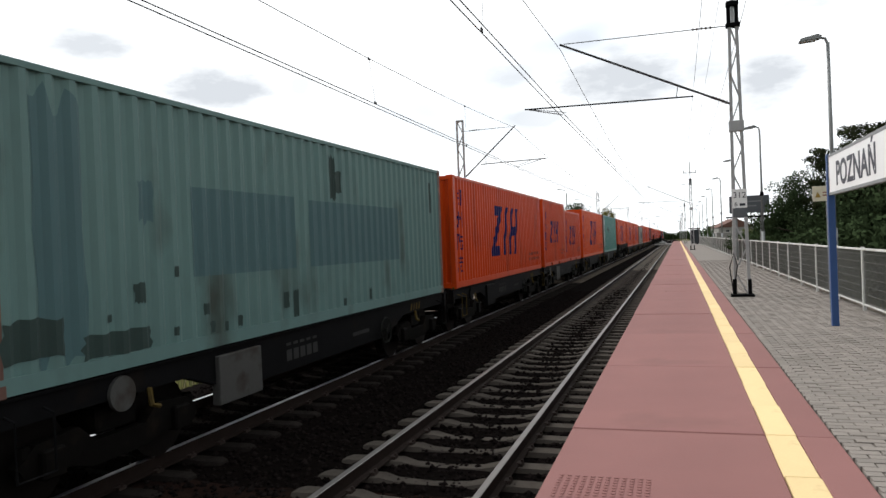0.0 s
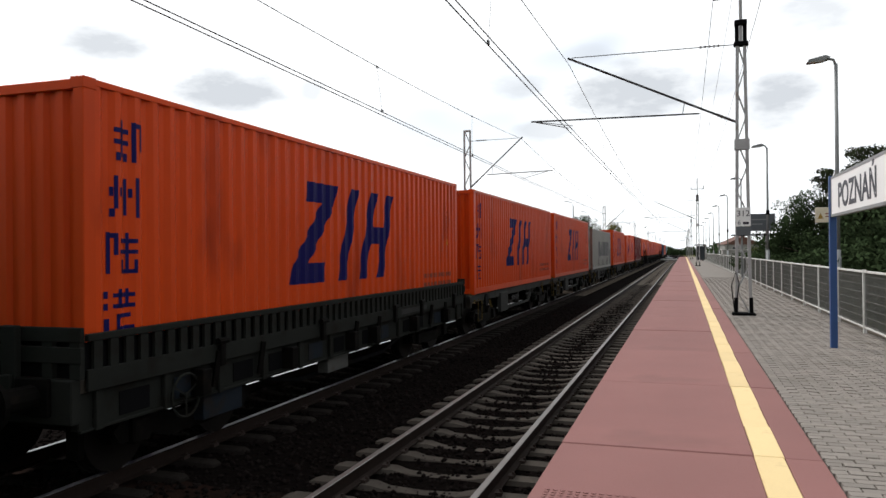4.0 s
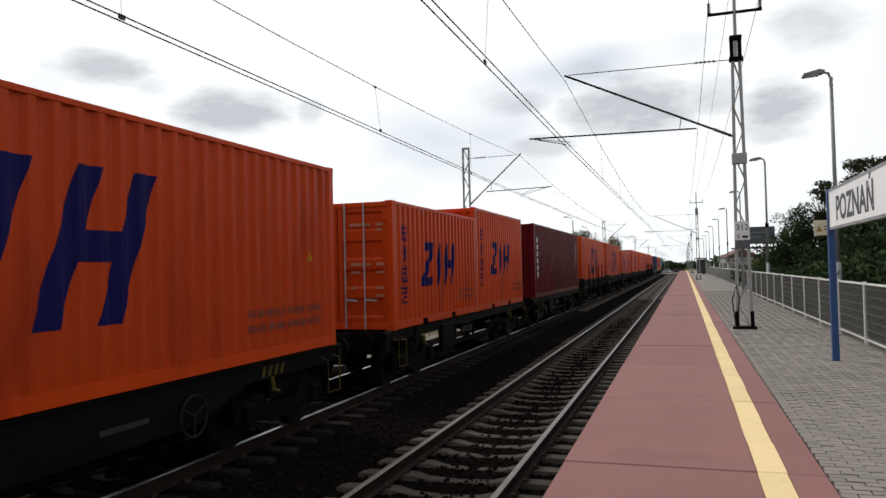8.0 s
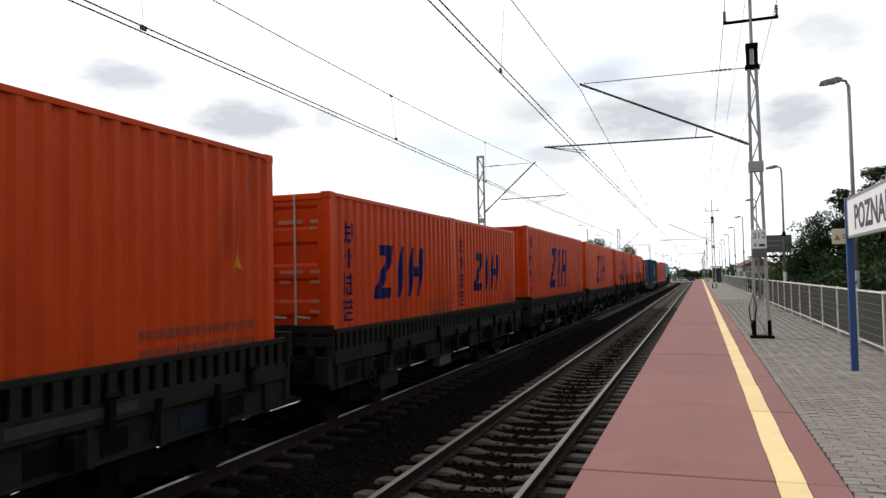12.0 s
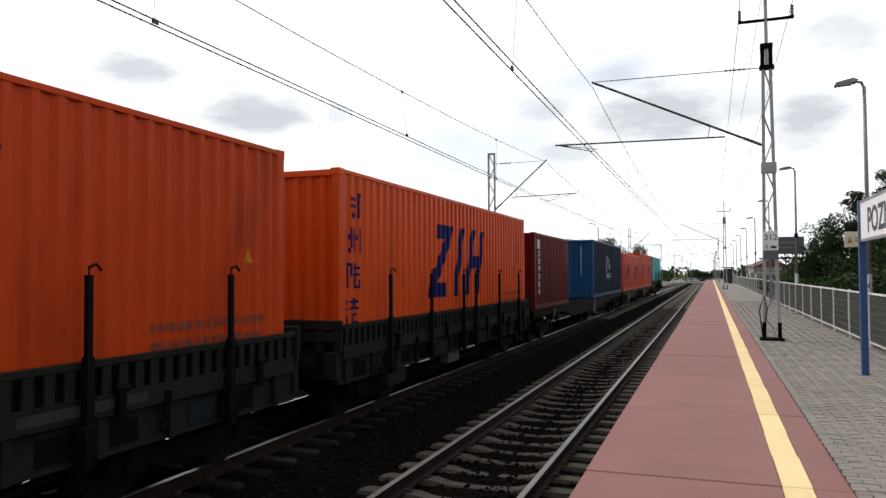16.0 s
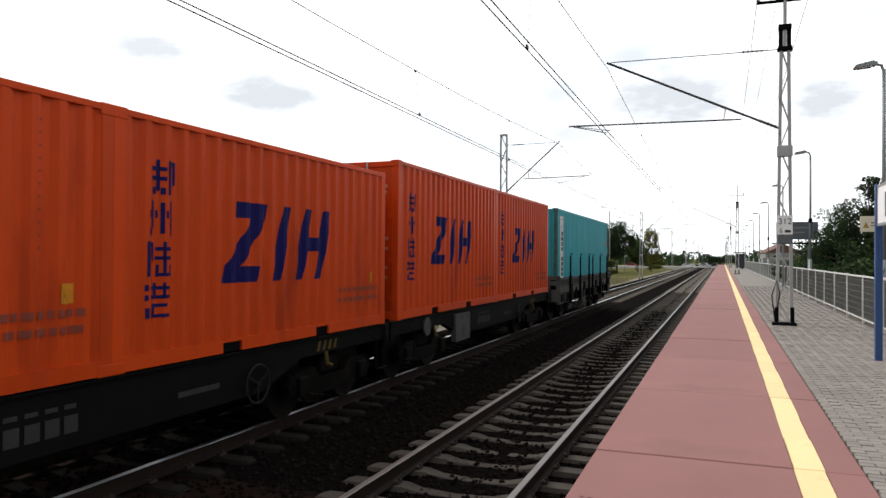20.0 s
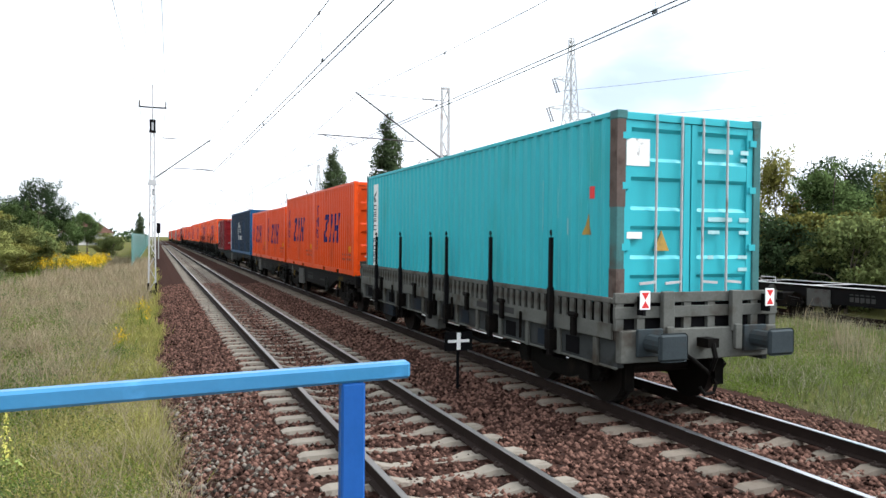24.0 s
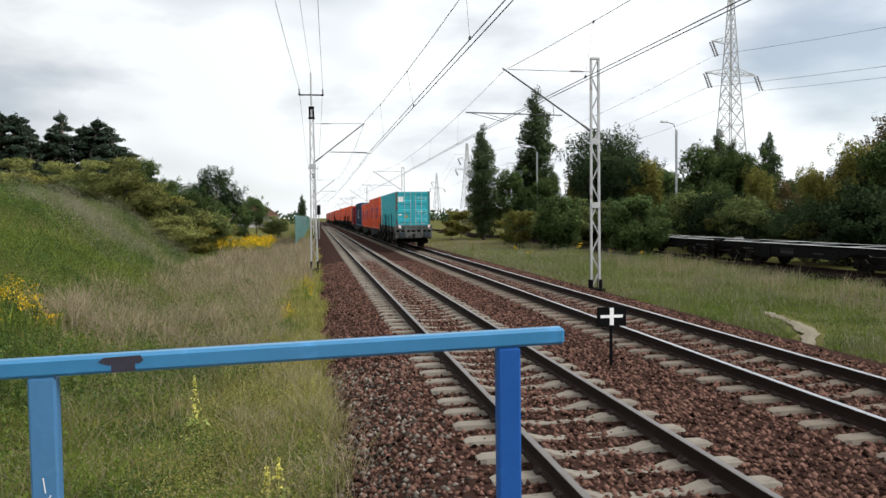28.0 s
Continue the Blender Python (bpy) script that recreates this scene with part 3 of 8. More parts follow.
def blades(xy, z, height, width, lean=0.35):
    """Grass blades: bent two-piece strips on the points xy, z."""
    n = len(xy)
    a = rng.uniform(0, 2 * np.pi, n)
    b = rng.uniform(0, 2 * np.pi, n)
    h = height * rng.uniform(0.45, 1.15, n)
    s = np.stack([np.cos(a), np.sin(a), np.zeros(n)], 1) * (width * rng.uniform(0.5, 1.3, n))[:, None]
    d = np.stack([np.cos(b), np.sin(b), np.zeros(n)], 1) * (lean * h * rng.uniform(0.2, 1.3, n))[:, None]
    o = np.concatenate([xy, z[:, None]], 1)
    up = np.array([0, 0, 1.0])
    mid, tip = o + d * 0.3 + up * (h * 0.55)[:, None], o + d + up * h[:, None]
    v = np.stack([o - s, o + s, mid + s * 0.8, mid - s * 0.8, tip], 1).reshape(-1, 3)
    k = np.arange(n)[:, None] * 5
    f = np.concatenate([k + np.array([[0, 1, 2]]), k + np.array([[0, 2, 3]]), k + np.array([[3, 2, 4]])], 0)
    return v, f


def leaves(p, size):
    """Leaf clumps: small bent four-cornered pieces at points p, turned at random."""
    n = len(p)
    u = rng.normal(size=(n, 3))
    u /= np.linalg.norm(u, axis=1)[:, None]
    w = np.cross(u, rng.normal(size=(n, 3)))
    w /= np.linalg.norm(w, axis=1)[:, None]
    q = (size * rng.uniform(0.6, 1.4, n))[:, None]
    nn = np.cross(u, w) * q * 0.25
    v = np.stack([p - u * q, p + w * q * 0.6 + nn, p + u * q, p - w * q * 0.6 + nn], 1).reshape(-1, 3)
    k = np.arange(n)[:, None] * 4
    return v, np.concatenate([k + np.array([[0, 1, 2]]), k + np.array([[0, 2, 3]])], 0)


def crown_points(blobs, n):
    """Points gathered towards the shells of a list of (x, y, z, rx, rz) clumps."""
    vol = np.array([b[3] ** 2 * b[4] for b in blobs])
    c = rng.choice(len(blobs), n, p=vol / vol.sum())
    b = np.array(blobs)[c]
    d = rng.normal(size=(n, 3))
    d /= np.linalg.norm(d, axis=1)[:, None]
    r = rng.uniform(0, 1, n) ** 0.33 * rng.uniform(0.85, 1.12, n)
    p = b[:, :3] + d * r[:, None] * np.stack([b[:, 3], b[:, 3], b[:, 4]], 1)
    out = p - np.array([0, 0, np.mean([q[2] for q in blobs]) * 0.9])
    out = 0.6 * d + 0.55 * out / np.linalg.norm(out, axis=1)[:, None] + 0.12 * rng.normal(size=(n, 3))
    return p, out / np.linalg.norm(out, axis=1)[:, None]


def tree_thing(name, label, blobs, trunk_h, trunk_r, n, size, leaf, limbs=5, category="tree"):
    t = thing(name, label, category)
    g = Geo().tube([(0, 0, -0.4), (0.03, 0, trunk_h * 0.4), (0.1, 0.05, trunk_h)], trunk_r, 8, trunk_r * 0.5)
    part("trunk", g, m_bark, t, smooth=True)
    lg = Geo()
    for k in range(limbs):
        b = blobs[int(rng.integers(len(blobs)))]
        z = trunk_h * rng.uniform(0.5, 1.0)
        lg.tube([(0.05, 0, z), (b[0] * 0.5, b[1] * 0.5, (z + b[2]) / 2 + 0.2), (b[0] * 0.9, b[1] * 0.9, b[2])], trunk_r * 0.4, 6, trunk_r * 0.12)
    tagged(part("branchwork", lg, m_bark, t, smooth=True), kind="stuff")
    p, out = crown_points(blobs, n)
    v, f = leaves(p, size)
    part("crown", np_mesh("crown", v, f, leaf, np.repeat(out, 4, axis=0)), leaf, t)
    return t


def place(ob, x, y, z, turn=0.0, size=1.0, size_z=None):
    """A copy of a tree, set on the ground, turned and grown."""
    ob.scale = (size, size, size_z or size)
    c = copy_thing(ob, pose(x, y, z, 0, 0, turn))
    return c

# ---- ground ----
def smooth(a):
    a = np.clip(a, 0, 1)
    return a * a * (3 - 2 * a)


def ground_z(x, y):
    """Height of the soil: flat beside the line, a grassy bank beyond the platform's end."""
    x, y = np.asarray(x, float), np.asarray(y, float)
    z = -0.62 + 0.10 * np.sin(x * 0.33 + 1.1) * np.sin(y * 0.27) * smooth((abs(x + 2) - 6) / 6)
    bank = 3.75 * smooth((x - 5.0 - 0.13 * np.clip(-y - 15, 0, 45)) / (9.5 - 0.08 * np.clip(-y - 15, 0, 45))) * smooth((-y - 1.0) / 9) * (1 - smooth((-y - 48) / 42))
    bank += 0.35 * np.sin(x * 0.9) * np.sin(y * 0.5 + 0.6) * smooth((bank - 0.6) / 2)
    far = -1.5 * smooth((abs(x) - 150) / 300) - 0.9 * smooth((abs(y) - 200) / 300)
    return z + bank + far


def ground_sheet():
    def axis(near, far, step):
        a = np.arange(-near, near + step / 2, step)
        b = near + np.cumsum(step * 1.35 ** np.arange(1, 22))
        b = b[b < far]
        return np.concatenate([-far * np.ones(1), -b[::-1], a, b, far * np.ones(1)])
    xs, ys = axis(30, 2500, 0.75), axis(100, 2500, 1.25)
    X, Y = np.meshgrid(xs, ys)
    Z = ground_z(X, Y)
    v = np.stack([X, Y, Z], 2).reshape(-1, 3)
    n, m = len(xs), len(ys)
    i = (np.arange(m - 1)[:, None] * n + np.arange(n - 1)[None, :]).reshape(-1, 1)
    f = i + np.array([[0, 1, n + 1, n]])
    ob = new("ground", np_mesh("ground", v, f, m_soil))
    ob.data.polygons.foreach_set("use_smooth", [True] * len(ob.data.polygons))
    return tagged(ob, "uneven grassy soil with a bank beside the line", "ground", kind="structure")


ground_sheet()

# ---- track bed ----
# two tracks 4 m apart, rail tops at height 0; along the platform the stone's colour holds the train's shade, rusty
# stone beyond its end
BED_Z = -0.235


def bed(name, y0, y1, material, label):
    g = Geo()
    xs = [(-8.6, -0.80), (-6.4, BED_Z - 0.06), (-5.4, BED_Z), (-2.7, BED_Z), (-2.0, BED_Z - 0.05), (-1.3, BED_Z), (1.35, BED_Z), (1.9, BED_Z - 0.03), (2.5, BED_Z - 0.20), (3.3, -0.85)]
    n = int((y1 - y0) / 4)
    ys = np.linspace(y0, y1, n + 1)
    vs = [(x, y, z) for y in ys for x, z in xs]
    m = len(xs)
    g.add(vs, [(k * m + i, k * m + i + 1, (k + 1) * m + i + 1, (k + 1) * m + i) for k in range(n) for i in range(m - 1)])
    return tagged(part(name, g, material), label, "ballast", kind="structure")


bed("track_bed_station", 7.0, 420, m_bed_shade, "ballast bed along the platform, coloured dark as in shade")
bed("track_bed_change", -1.0, 7.0, m_bed_mid, "dark brown ballast bed where the shade colouring begins")
bed("track_bed_open_line", -420, -1.0, m_bed, "rust-brown ballast bed of the open line")


def stones(name, y0, y1, n, material, label, size=0.031, x0=-6.3):
    xy = np.stack([x0 + (2.85 - x0) * rng.uniform(0, 1, n) ** (1.0 if x0 < 0 else 0.6), y0 + (y1 - y0) * rng.uniform(0, 1, n) ** 1.6], 1)
    d = np.abs(np.abs(xy[:, 0] + 2) - 2) - 0
    keep = np.abs(d - 0.75) > 0.10
    xy = xy[keep]
    n = len(xy)
    z = np.interp(xy[:, 0], [-6.4, -5.4, -2.7, -2.0, -1.3, 1.35, 1.9, 2.5, 3.3], [BED_Z - 0.06, BED_Z, BED_Z, BED_Z - 0.05, BED_Z, BED_Z, BED_Z - 0.03, BED_Z - 0.20, -0.85]) + rng.uniform(-0.015, 0.02, n)
    base = np.array([[1, 0, 0], [0, 1, 0], [-1, 0, 0], [0, -1, 0], [0, 0, 0.8], [0, 0, -0.8]], float)
    s = size * rng.uniform(0.6, 1.6, n)
    v = base[None] * (s[:, None, None] * rng.uniform(0.6, 1.3, (n, 6, 1)))
    a = rng.uniform(0, 2 * np.pi, n)
    c, q = np.cos(a), np.sin(a)
    v = np.stack([v[..., 0] * c[:, None] - v[..., 1] * q[:, None], v[..., 0] * q[:, None] + v[..., 1] * c[:, None], v[..., 2]], 2)
    v += np.concatenate([xy, z[:, None]], 1)[:, None]
    t = np.array([[0, 1, 4], [1, 2, 4], [2, 3, 4], [3, 0, 4], [1, 0, 5], [2, 1, 5], [3, 2, 5], [0, 3, 5]])
    f = (np.arange(n)[:, None, None] * 6 + t[None]).reshape(-1, 3)
    ob = new(name, np_mesh(name, v.reshape(-1, 3), f, material))
    return tagged(ob, label, "ballast", kind="stuff")


stones("ballast_stones_station", 1.0, 36, 40000, m_stone_shade, "loose ballast stones between the tracks, coloured dark as in shade")
stones("ballast_stones_open_line", -0.6, -42, 95000, m_stone, "loose rust-brown ballast stones between the tracks")

stones("ballast_stones_change", -0.6, 3.0, 5000, m_stone, "rust-brown stones thinning out among shade-dark ones")
stones("ballast_stones_soot", 1.2, -4, 4000, m_stone_shade, "single shade-dark stones among the rust-brown ones")
stones("ballast_stones_grey", -3.0, -13, 2600, m_stone_grey, "paler grey ballast stones mixed in near the platform's end", 0.031, 1.3)

# ---- rails and sleepers ----
for rail_no, rx in enumerate((-4.75, -3.25, -0.75, 0.75)):
    track_rail = thing("rail", "worn steel rail with rusty web and polished head", "rail", "rails of both tracks", pose(rx, 0, 0))
    outline = [(-0.07, -0.172), (0.07, -0.172), (0.07, -0.158), (0.012, -0.14), (0.012, -0.045), (0.034, -0.038), (0.036, -0.006), (-0.036, -0.006), (-0.034, -0.038), (-0.012, -0.045), (-0.012, -0.14), (-0.07, -0.158)]
    part("web_and_foot", Geo().prism(outline, "y", -420, 420), m_railside, track_rail)
    part("head", Geo().prism([(-0.036, -0.006), (0.036, -0.006), (0.030, 0.0), (-0.030, 0.0)], "y", -420, 420), m_railtop if rx < -2 else m_railtop_dull, track_rail, "worn running surface")


def sleeper_geo():
    """A prestressed concrete sleeper: high rail seats, a dipped waist, sloping shoulders."""
    g = Geo()
    xs = [(-1.30, -0.205, 0.10), (-1.22, -0.185, 0.13), (-0.56, -0.178, 0.13), (-0.40, -0.215, 0.11), (0, -0.232, 0.10), (0.40, -0.215, 0.11), (0.56, -0.178, 0.13), (1.22, -0.185, 0.13), (1.30, -0.205, 0.10)]
    for x, z, w in xs:
        g.v += [(x, -w - 0.03, -0.34), (x, -w + 0.025, z), (x, w - 0.025, z), (x, w + 0.03, -0.34)]
    n = len(xs)
    g.f += [(4 * k + i, 4 * k + i + 1, 4 * k + i + 5, 4 * k + i + 4) for k in range(n - 1) for i in range(3)]
    g.f += [(0, 1, 2, 3), (4 * n - 4, 4 * n - 3, 4 * n - 2, 4 * n - 1)]
    return g


sleeper_mesh = sleeper_geo().mesh("sleeper", m_concrete)
brown_sleeper_mesh = sleeper_geo().mesh("sleeper", m_concrete_brown)
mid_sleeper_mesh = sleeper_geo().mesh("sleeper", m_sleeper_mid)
shade_sleeper_mesh = sleeper_geo().mesh("sleeper", m_sleeper_shade)
clip = Geo()
for cx in (-0.75, 0.75):
    for s in (-1, 1):
        clip.box(cx + s * 0.075 - 0.035, cx + s * 0.075 + 0.035, -0.055, 0.055, -0.18, -0.145)
        clip.tube([(cx + s * 0.10, 0, -0.16), (cx + s * 0.10, 0, -0.115)], 0.016, 6)
clip_mesh = clip.mesh("fastening", m_fast)
SLEEPER_Y = -5.81
sleeper_v = np.array([v.co[:] for v in sleeper_mesh.vertices])
sleeper_f = [tuple(p.vertices) for p in sleeper_mesh.polygons]
for track_no, tx in enumerate((0.0, -4.0)):
    row = thing("sleeper_row", "weathered concrete sleepers bedded in the ballast", "sleepers", "sleepers of both tracks", pose(tx, 0, 0))
    rest = Geo()
    for k in range(-330, 331):
        y = SLEEPER_Y + 0.6 * k + (0.22 if track_no else 0)
        if (-34 < y < 56) if track_no == 0 else (-34 < y < 42):
            if -2.6 < y < 3.6:
                rest.add(sleeper_v + np.array([0, y, 0]), sleeper_f)
                continue
            part("sleeper", (shade_sleeper_mesh if track_no else mid_sleeper_mesh) if y > 0 else brown_sleeper_mesh if track_no else sleeper_mesh, m_concrete, row, at=pose(0.012 * math.sin(k * 7.1), y, 0.006 * math.sin(k * 3.7), 0, 0, 0.5 * math.sin(k * 5.3)))
            if -16 < y < 18:
                part("fastening", clip_mesh, m_fast, row, at=pose(0, y, 0))
        else:
            rest.add(sleeper_v + np.array([0, y, 0]), sleeper_f)
    me = bpy.data.meshes.new("sleepers_beyond")
    me.from_pydata(rest.v, [], rest.f)
    beyond = m_concrete_brown if track_no else m_concrete
    me.materials.append(beyond)
    tagged(part("sleepers_beyond", me, beyond, row), kind="stuff")

# ---- platform ----
PZ = 0.75                       # platform surface above the rails
EDGE, RED_END, YEL0, YEL1, BACK = 1.69, 3.63, 3.155, 3.365, 6.05
P0, P1 = -2.95, 190.0
core = Geo().box(EDGE + 0.06, BACK, P0, P1, -0.9, PZ - 0.055)
tagged(part("platform", core, m_joint), "raised station platform with red edge, yellow line and grey blocks", "platform", kind="structure")
edge_wall = thing("platform_edge_wall", "stained concrete wall under the platform edge", "wall")
edge_wall["kind"] = "structure"
for k in range(24):
    part("wall_panel", Geo().box(EDGE + 0.05, EDGE + 0.16, P0 + k * 8.04, P0 + k * 8.04 + 8.0, -0.9, PZ - 0.10, 0.01), m_edgewall, edge_wall)
part("end_panel", Geo().box(EDGE + 0.05, BACK + 0.02, P0 - 0.08, P0 - 0.001, -0.9, PZ - 0.02, 0.01), m_edgewall, edge_wall)

red_strip = tagged(thing("red_platform_edge", "dull red slabs of the platform edge with thin dark joints", "paving"), kind="structure")
slab = Geo().box(EDGE, YEL0 - 0.004, 0.003, 2.997, PZ - 0.12, PZ, 0.008).mesh("slab", m_redpave)
slab_in = Geo().box(YEL1 + 0.004, RED_END, 0.003, 2.997, PZ - 0.12, PZ - 0.001, 0.008).mesh("slab", m_redpave)
yel = Geo().box(YEL0, YEL1, 0.002, 0.998, PZ - 0.12, PZ + 0.002, 0.006).mesh("warning_slab", m_yellowpave)
for k in range(64):
    y = P0 + k * 3.0 + 0.02
    part("slab", slab, m_redpave, red_strip, at=pose(0, y, 0.004 * math.sin(k * 2.3)))
    part("slab", slab_in, m_redpave, red_strip, at=pose(0, y + 0.0, 0.003 * math.sin(k * 1.7)))
    for j in range(3):
        part("warning_slab", yel, m_yellowpave, red_strip, at=pose(0.004 * math.sin(k * 3 + j * 2.1), y + j, 0.003 * math.sin(k * 5 + j)))
studs = Geo()
for i in range(12):
    for j in range(26):
        studs.prism([(EDGE + 0.10 + i * 0.05 + 0.016 * math.cos(a * 1.0472), 3.6 + j * 0.05 + 0.016 * math.sin(a * 1.0472)) for a in range(6)], "z", PZ - 0.002, PZ + 0.0010)
tagged(part("anti_slip_studs", studs, m_redpave, red_strip), kind="stuff")

paving = tagged(thing("grey_block_paving", "grey interlocking concrete blocks laid in staggered rows", "paving"), kind="structure")
BW, BL = 0.20, 0.10
block = Geo().box(0.003, BW - 0.003, 0.003, BL - 0.003, PZ - 0.07, PZ, 0.006).mesh("paving_block", m_greypave)
near_blocks = 0
joined = Geo()
for r in range(int((70 - P0) / BL)):
    y = P0 + r * BL
    for c in range(13):
        x = RED_END + 0.012 + c * BW - (BW / 2 if r % 2 else 0)
        if x + BW > BACK - 0.02:
            continue
        half_block = x < RED_END
        dz = 0.0035 * math.sin(r * 12.9 + c * 78.2)
        if half_block:
            joined.add([(RED_END + 0.003, y + 0.003, PZ - 0.06), (x + BW - 0.003, y + 0.003, PZ - 0.06), (x + BW - 0.003, y + BL - 0.003, PZ - 0.06), (RED_END + 0.003, y + BL - 0.003, PZ - 0.06),
                        (RED_END + 0.006, y + 0.006, PZ + dz), (x + BW - 0.007, y + 0.006, PZ + dz), (x + BW - 0.007, y + BL - 0.007, PZ + dz), (RED_END + 0.006, y + BL - 0.007, PZ + dz)],
                       [(4, 5, 6, 7), (0, 1, 5, 4), (1, 2, 6, 5), (2, 3, 7, 6), (3, 0, 4, 7)])
        elif 6.0 < y < 9.6 and near_blocks < 300:
            part("paving_block", block, m_greypave, paving, at=pose(x, y, dz))
            near_blocks += 1
        elif y < 45:
            t = 0.004
            joined.add([(x + 0.003, y + 0.003, PZ - 0.06), (x + BW - 0.003, y + 0.003, PZ - 0.06), (x + BW - 0.003, y + BL - 0.003, PZ - 0.06), (x + 0.003, y + BL - 0.003, PZ - 0.06),
                        (x + 0.003 + t, y + 0.003 + t, PZ + dz), (x + BW - 0.003 - t, y + 0.003 + t, PZ + dz), (x + BW - 0.003 - t, y + BL - 0.003 - t, PZ + dz), (x + 0.003 + t, y + BL - 0.003 - t, PZ + dz)],
                       [(4, 5, 6, 7), (0, 1, 5, 4), (1, 2, 6, 5), (2, 3, 7, 6), (3, 0, 4, 7)])
me = bpy.data.meshes.new("paving_blocks_beyond")
me.from_pydata(joined.v, [], joined.f)
me.materials.append(m_greypave)
tagged(part("paving_blocks_beyond", me, m_greypave, paving), kind="stuff")
part("paving_far", Geo().box(RED_END + 0.002, BACK, 45, P1, PZ - 0.06, PZ), m_greypave, paving)
kerb_mesh = Geo().box(BACK - 0.03, BACK + 0.07, 0, 0.99, PZ - 0.2, PZ + 0.05, 0.01).mesh("kerb_stone", m_concrete)
kerb = tagged(thing("platform_back_kerb", "narrow concrete kerb along the platform's rear edge", "kerb"), kind="structure")
for k in range(90):
    part("kerb_stone", kerb_mesh, m_concrete, kerb, at=pose(0, P0 + k, 0))

# ---- fence along the rear of the platform ----
FX, FH = 5.84, 1.15
post_mesh = Geo().box(-0.03, 0.03, -0.03, 0.03, 0, FH + 0.03, 0.006).mesh("post", m_fence)
toprail_mesh = Geo().box(-0.02, 0.02, 0.0, 2.4, FH - 0.03, FH + 0.01, 0.005).mesh("top_rail", m_fence)
lowrail_mesh = Geo().box(-0.015, 0.015, 0.0, 2.4, 0.10, 0.13).mesh("bottom_rail", m_fence)
wires = Geo()
for j in range(48):
    wires.box(-0.004, 0.004, j * 0.05 + 0.002, j * 0.05 + 0.0062, 0.11, FH - 0.02)
for j in range(7):
    wires.box(-0.006, 0.002, 0, 2.4, 0.15 + j * 0.15, 0.157 + j * 0.15)
wires_mesh = wires.mesh("wire_panel", m_mesh)
plain = Geo()
for j in range(24):
    plain.box(-0.004, 0.004, j * 0.10 + 0.01, j * 0.10 + 0.024, 0.11, FH - 0.02)
plain_mesh = plain.mesh("wire_panel", m_mesh)
fence = tagged(thing("platform_fence", "pale grey steel mesh fence along the platform's rear edge", "fence"), kind="structure")
for k in range(1, 73):
    y = 2.2 + k * 2.4 - 6.0
    part("post", post_mesh, m_fence, fence, at=pose(FX, y, PZ))
    part("top_rail", toprail_mesh, m_fence, fence, at=pose(FX, y, PZ))
    part("bottom_rail", lowrail_mesh, m_fence, fence, at=pose(FX, y, PZ))
    part("wire_panel", wires_mesh if k < 22 else plain_mesh, m_mesh, fence, at=pose(FX, y, PZ))

# ---- blue handrail at the platform's end ----
hand = thing("blue_handrail", "chipped blue steel handrail at the platform's end", "handrail", at=pose(0, -2.86, PZ))


def sagging(g):
    """The rail leans: it drops by two centimetres a metre away from the track."""
    g.v = [(x, y, z - 0.019 * (x - 2.2) - 0.006) for x, y, z in g.v]
    return g


rail_scar = part("top_rail", sagging(Geo().box(2.004, 6.0, -0.03, 0.03, 1.083, 1.144, 0.010)), m_handrail, hand)
scar = Geo().box(3.478, 3.552, 0.0302, 0.0318, 1.086, 1.13).prism([(3.452, 1.121), (3.464, 1.111), (3.51, 1.115), (3.56, 1.110), (3.592, 1.122), (3.575, 1.136), (3.46, 1.138)], "y", 0.0303, 0.0319)
part("paint_scar", sagging(scar), m_handrail_scar, rail_scar, "dark bare patch where the paint came off")
for hx in (2.212, 3.768, 5.25):
    top = 1.077 - 0.019 * (hx - 2.2)
    if hx == 3.768:
        scr = Geo().tube([(hx + 0.004, 0.0268, 0.72), (hx - 0.002, 0.0268, 0.67)], 0.0018, 5)
        scr.tube([(hx - 0.018, 0.0268, 0.66), (hx - 0.006, 0.0268, 0.645), (hx - 0.016, 0.0268, 0.62), (hx + 0.004, 0.0268, 0.632), (hx - 0.004, 0.0268, 0.60), (hx - 0.018, 0.0268, 0.585)], 0.0022, 5)
        tagged(part("scribble", scr, m_white, hand, "thin white scribble"), kind="stuff")
    part("post", Geo().box(hx - 0.043, hx + 0.043, -0.026, 0.026, -0.05, top, 0.008), m_handrail_deep if hx < 3 else m_handrail_post, hand, "post with its shade in the deep blue colour" if hx < 3 else "")

# ---- catenary masts ----
def lattice(g, x, y, z0, z1, w0, w1, d0, d1, leg=0.07, step=0.55, chords=True):
    """Two channel legs with lacing between them, tapering from w0 to w1."""
    n = max(2, int((z1 - z0) / step))
    at = lambda t, s: (x + s * (w0 + (w1 - w0) * t) / 2, y, z0 + (z1 - z0) * t)
    for s in (-1, 1):
        g.bar(at(0, s), at(1, s), leg, d0, up=(0, 1, 0))
    for k in range(n):
        a, b = at(k / n, -1 if k % 2 else 1), at((k + 1) / n, 1 if k % 2 else -1)
        for o in (-d0 / 2 + 0.012, d0 / 2 - 0.012):
            g.bar((a[0], a[1] + o, a[2]), (b[0], b[1] + o, b[2]), 0.012, 0.028)
    return g


def insulator(g, p, q, r=0.05, n=6):
    p, q = Vector(p), Vector(q)
    g.tube([p, q], r * 0.4, 6)
    for k in range(n):
        a = p.lerp(q, (k + 0.25) / n)
        g.tube([a, p.lerp(q, (k + 0.6) / n)], r, 8)


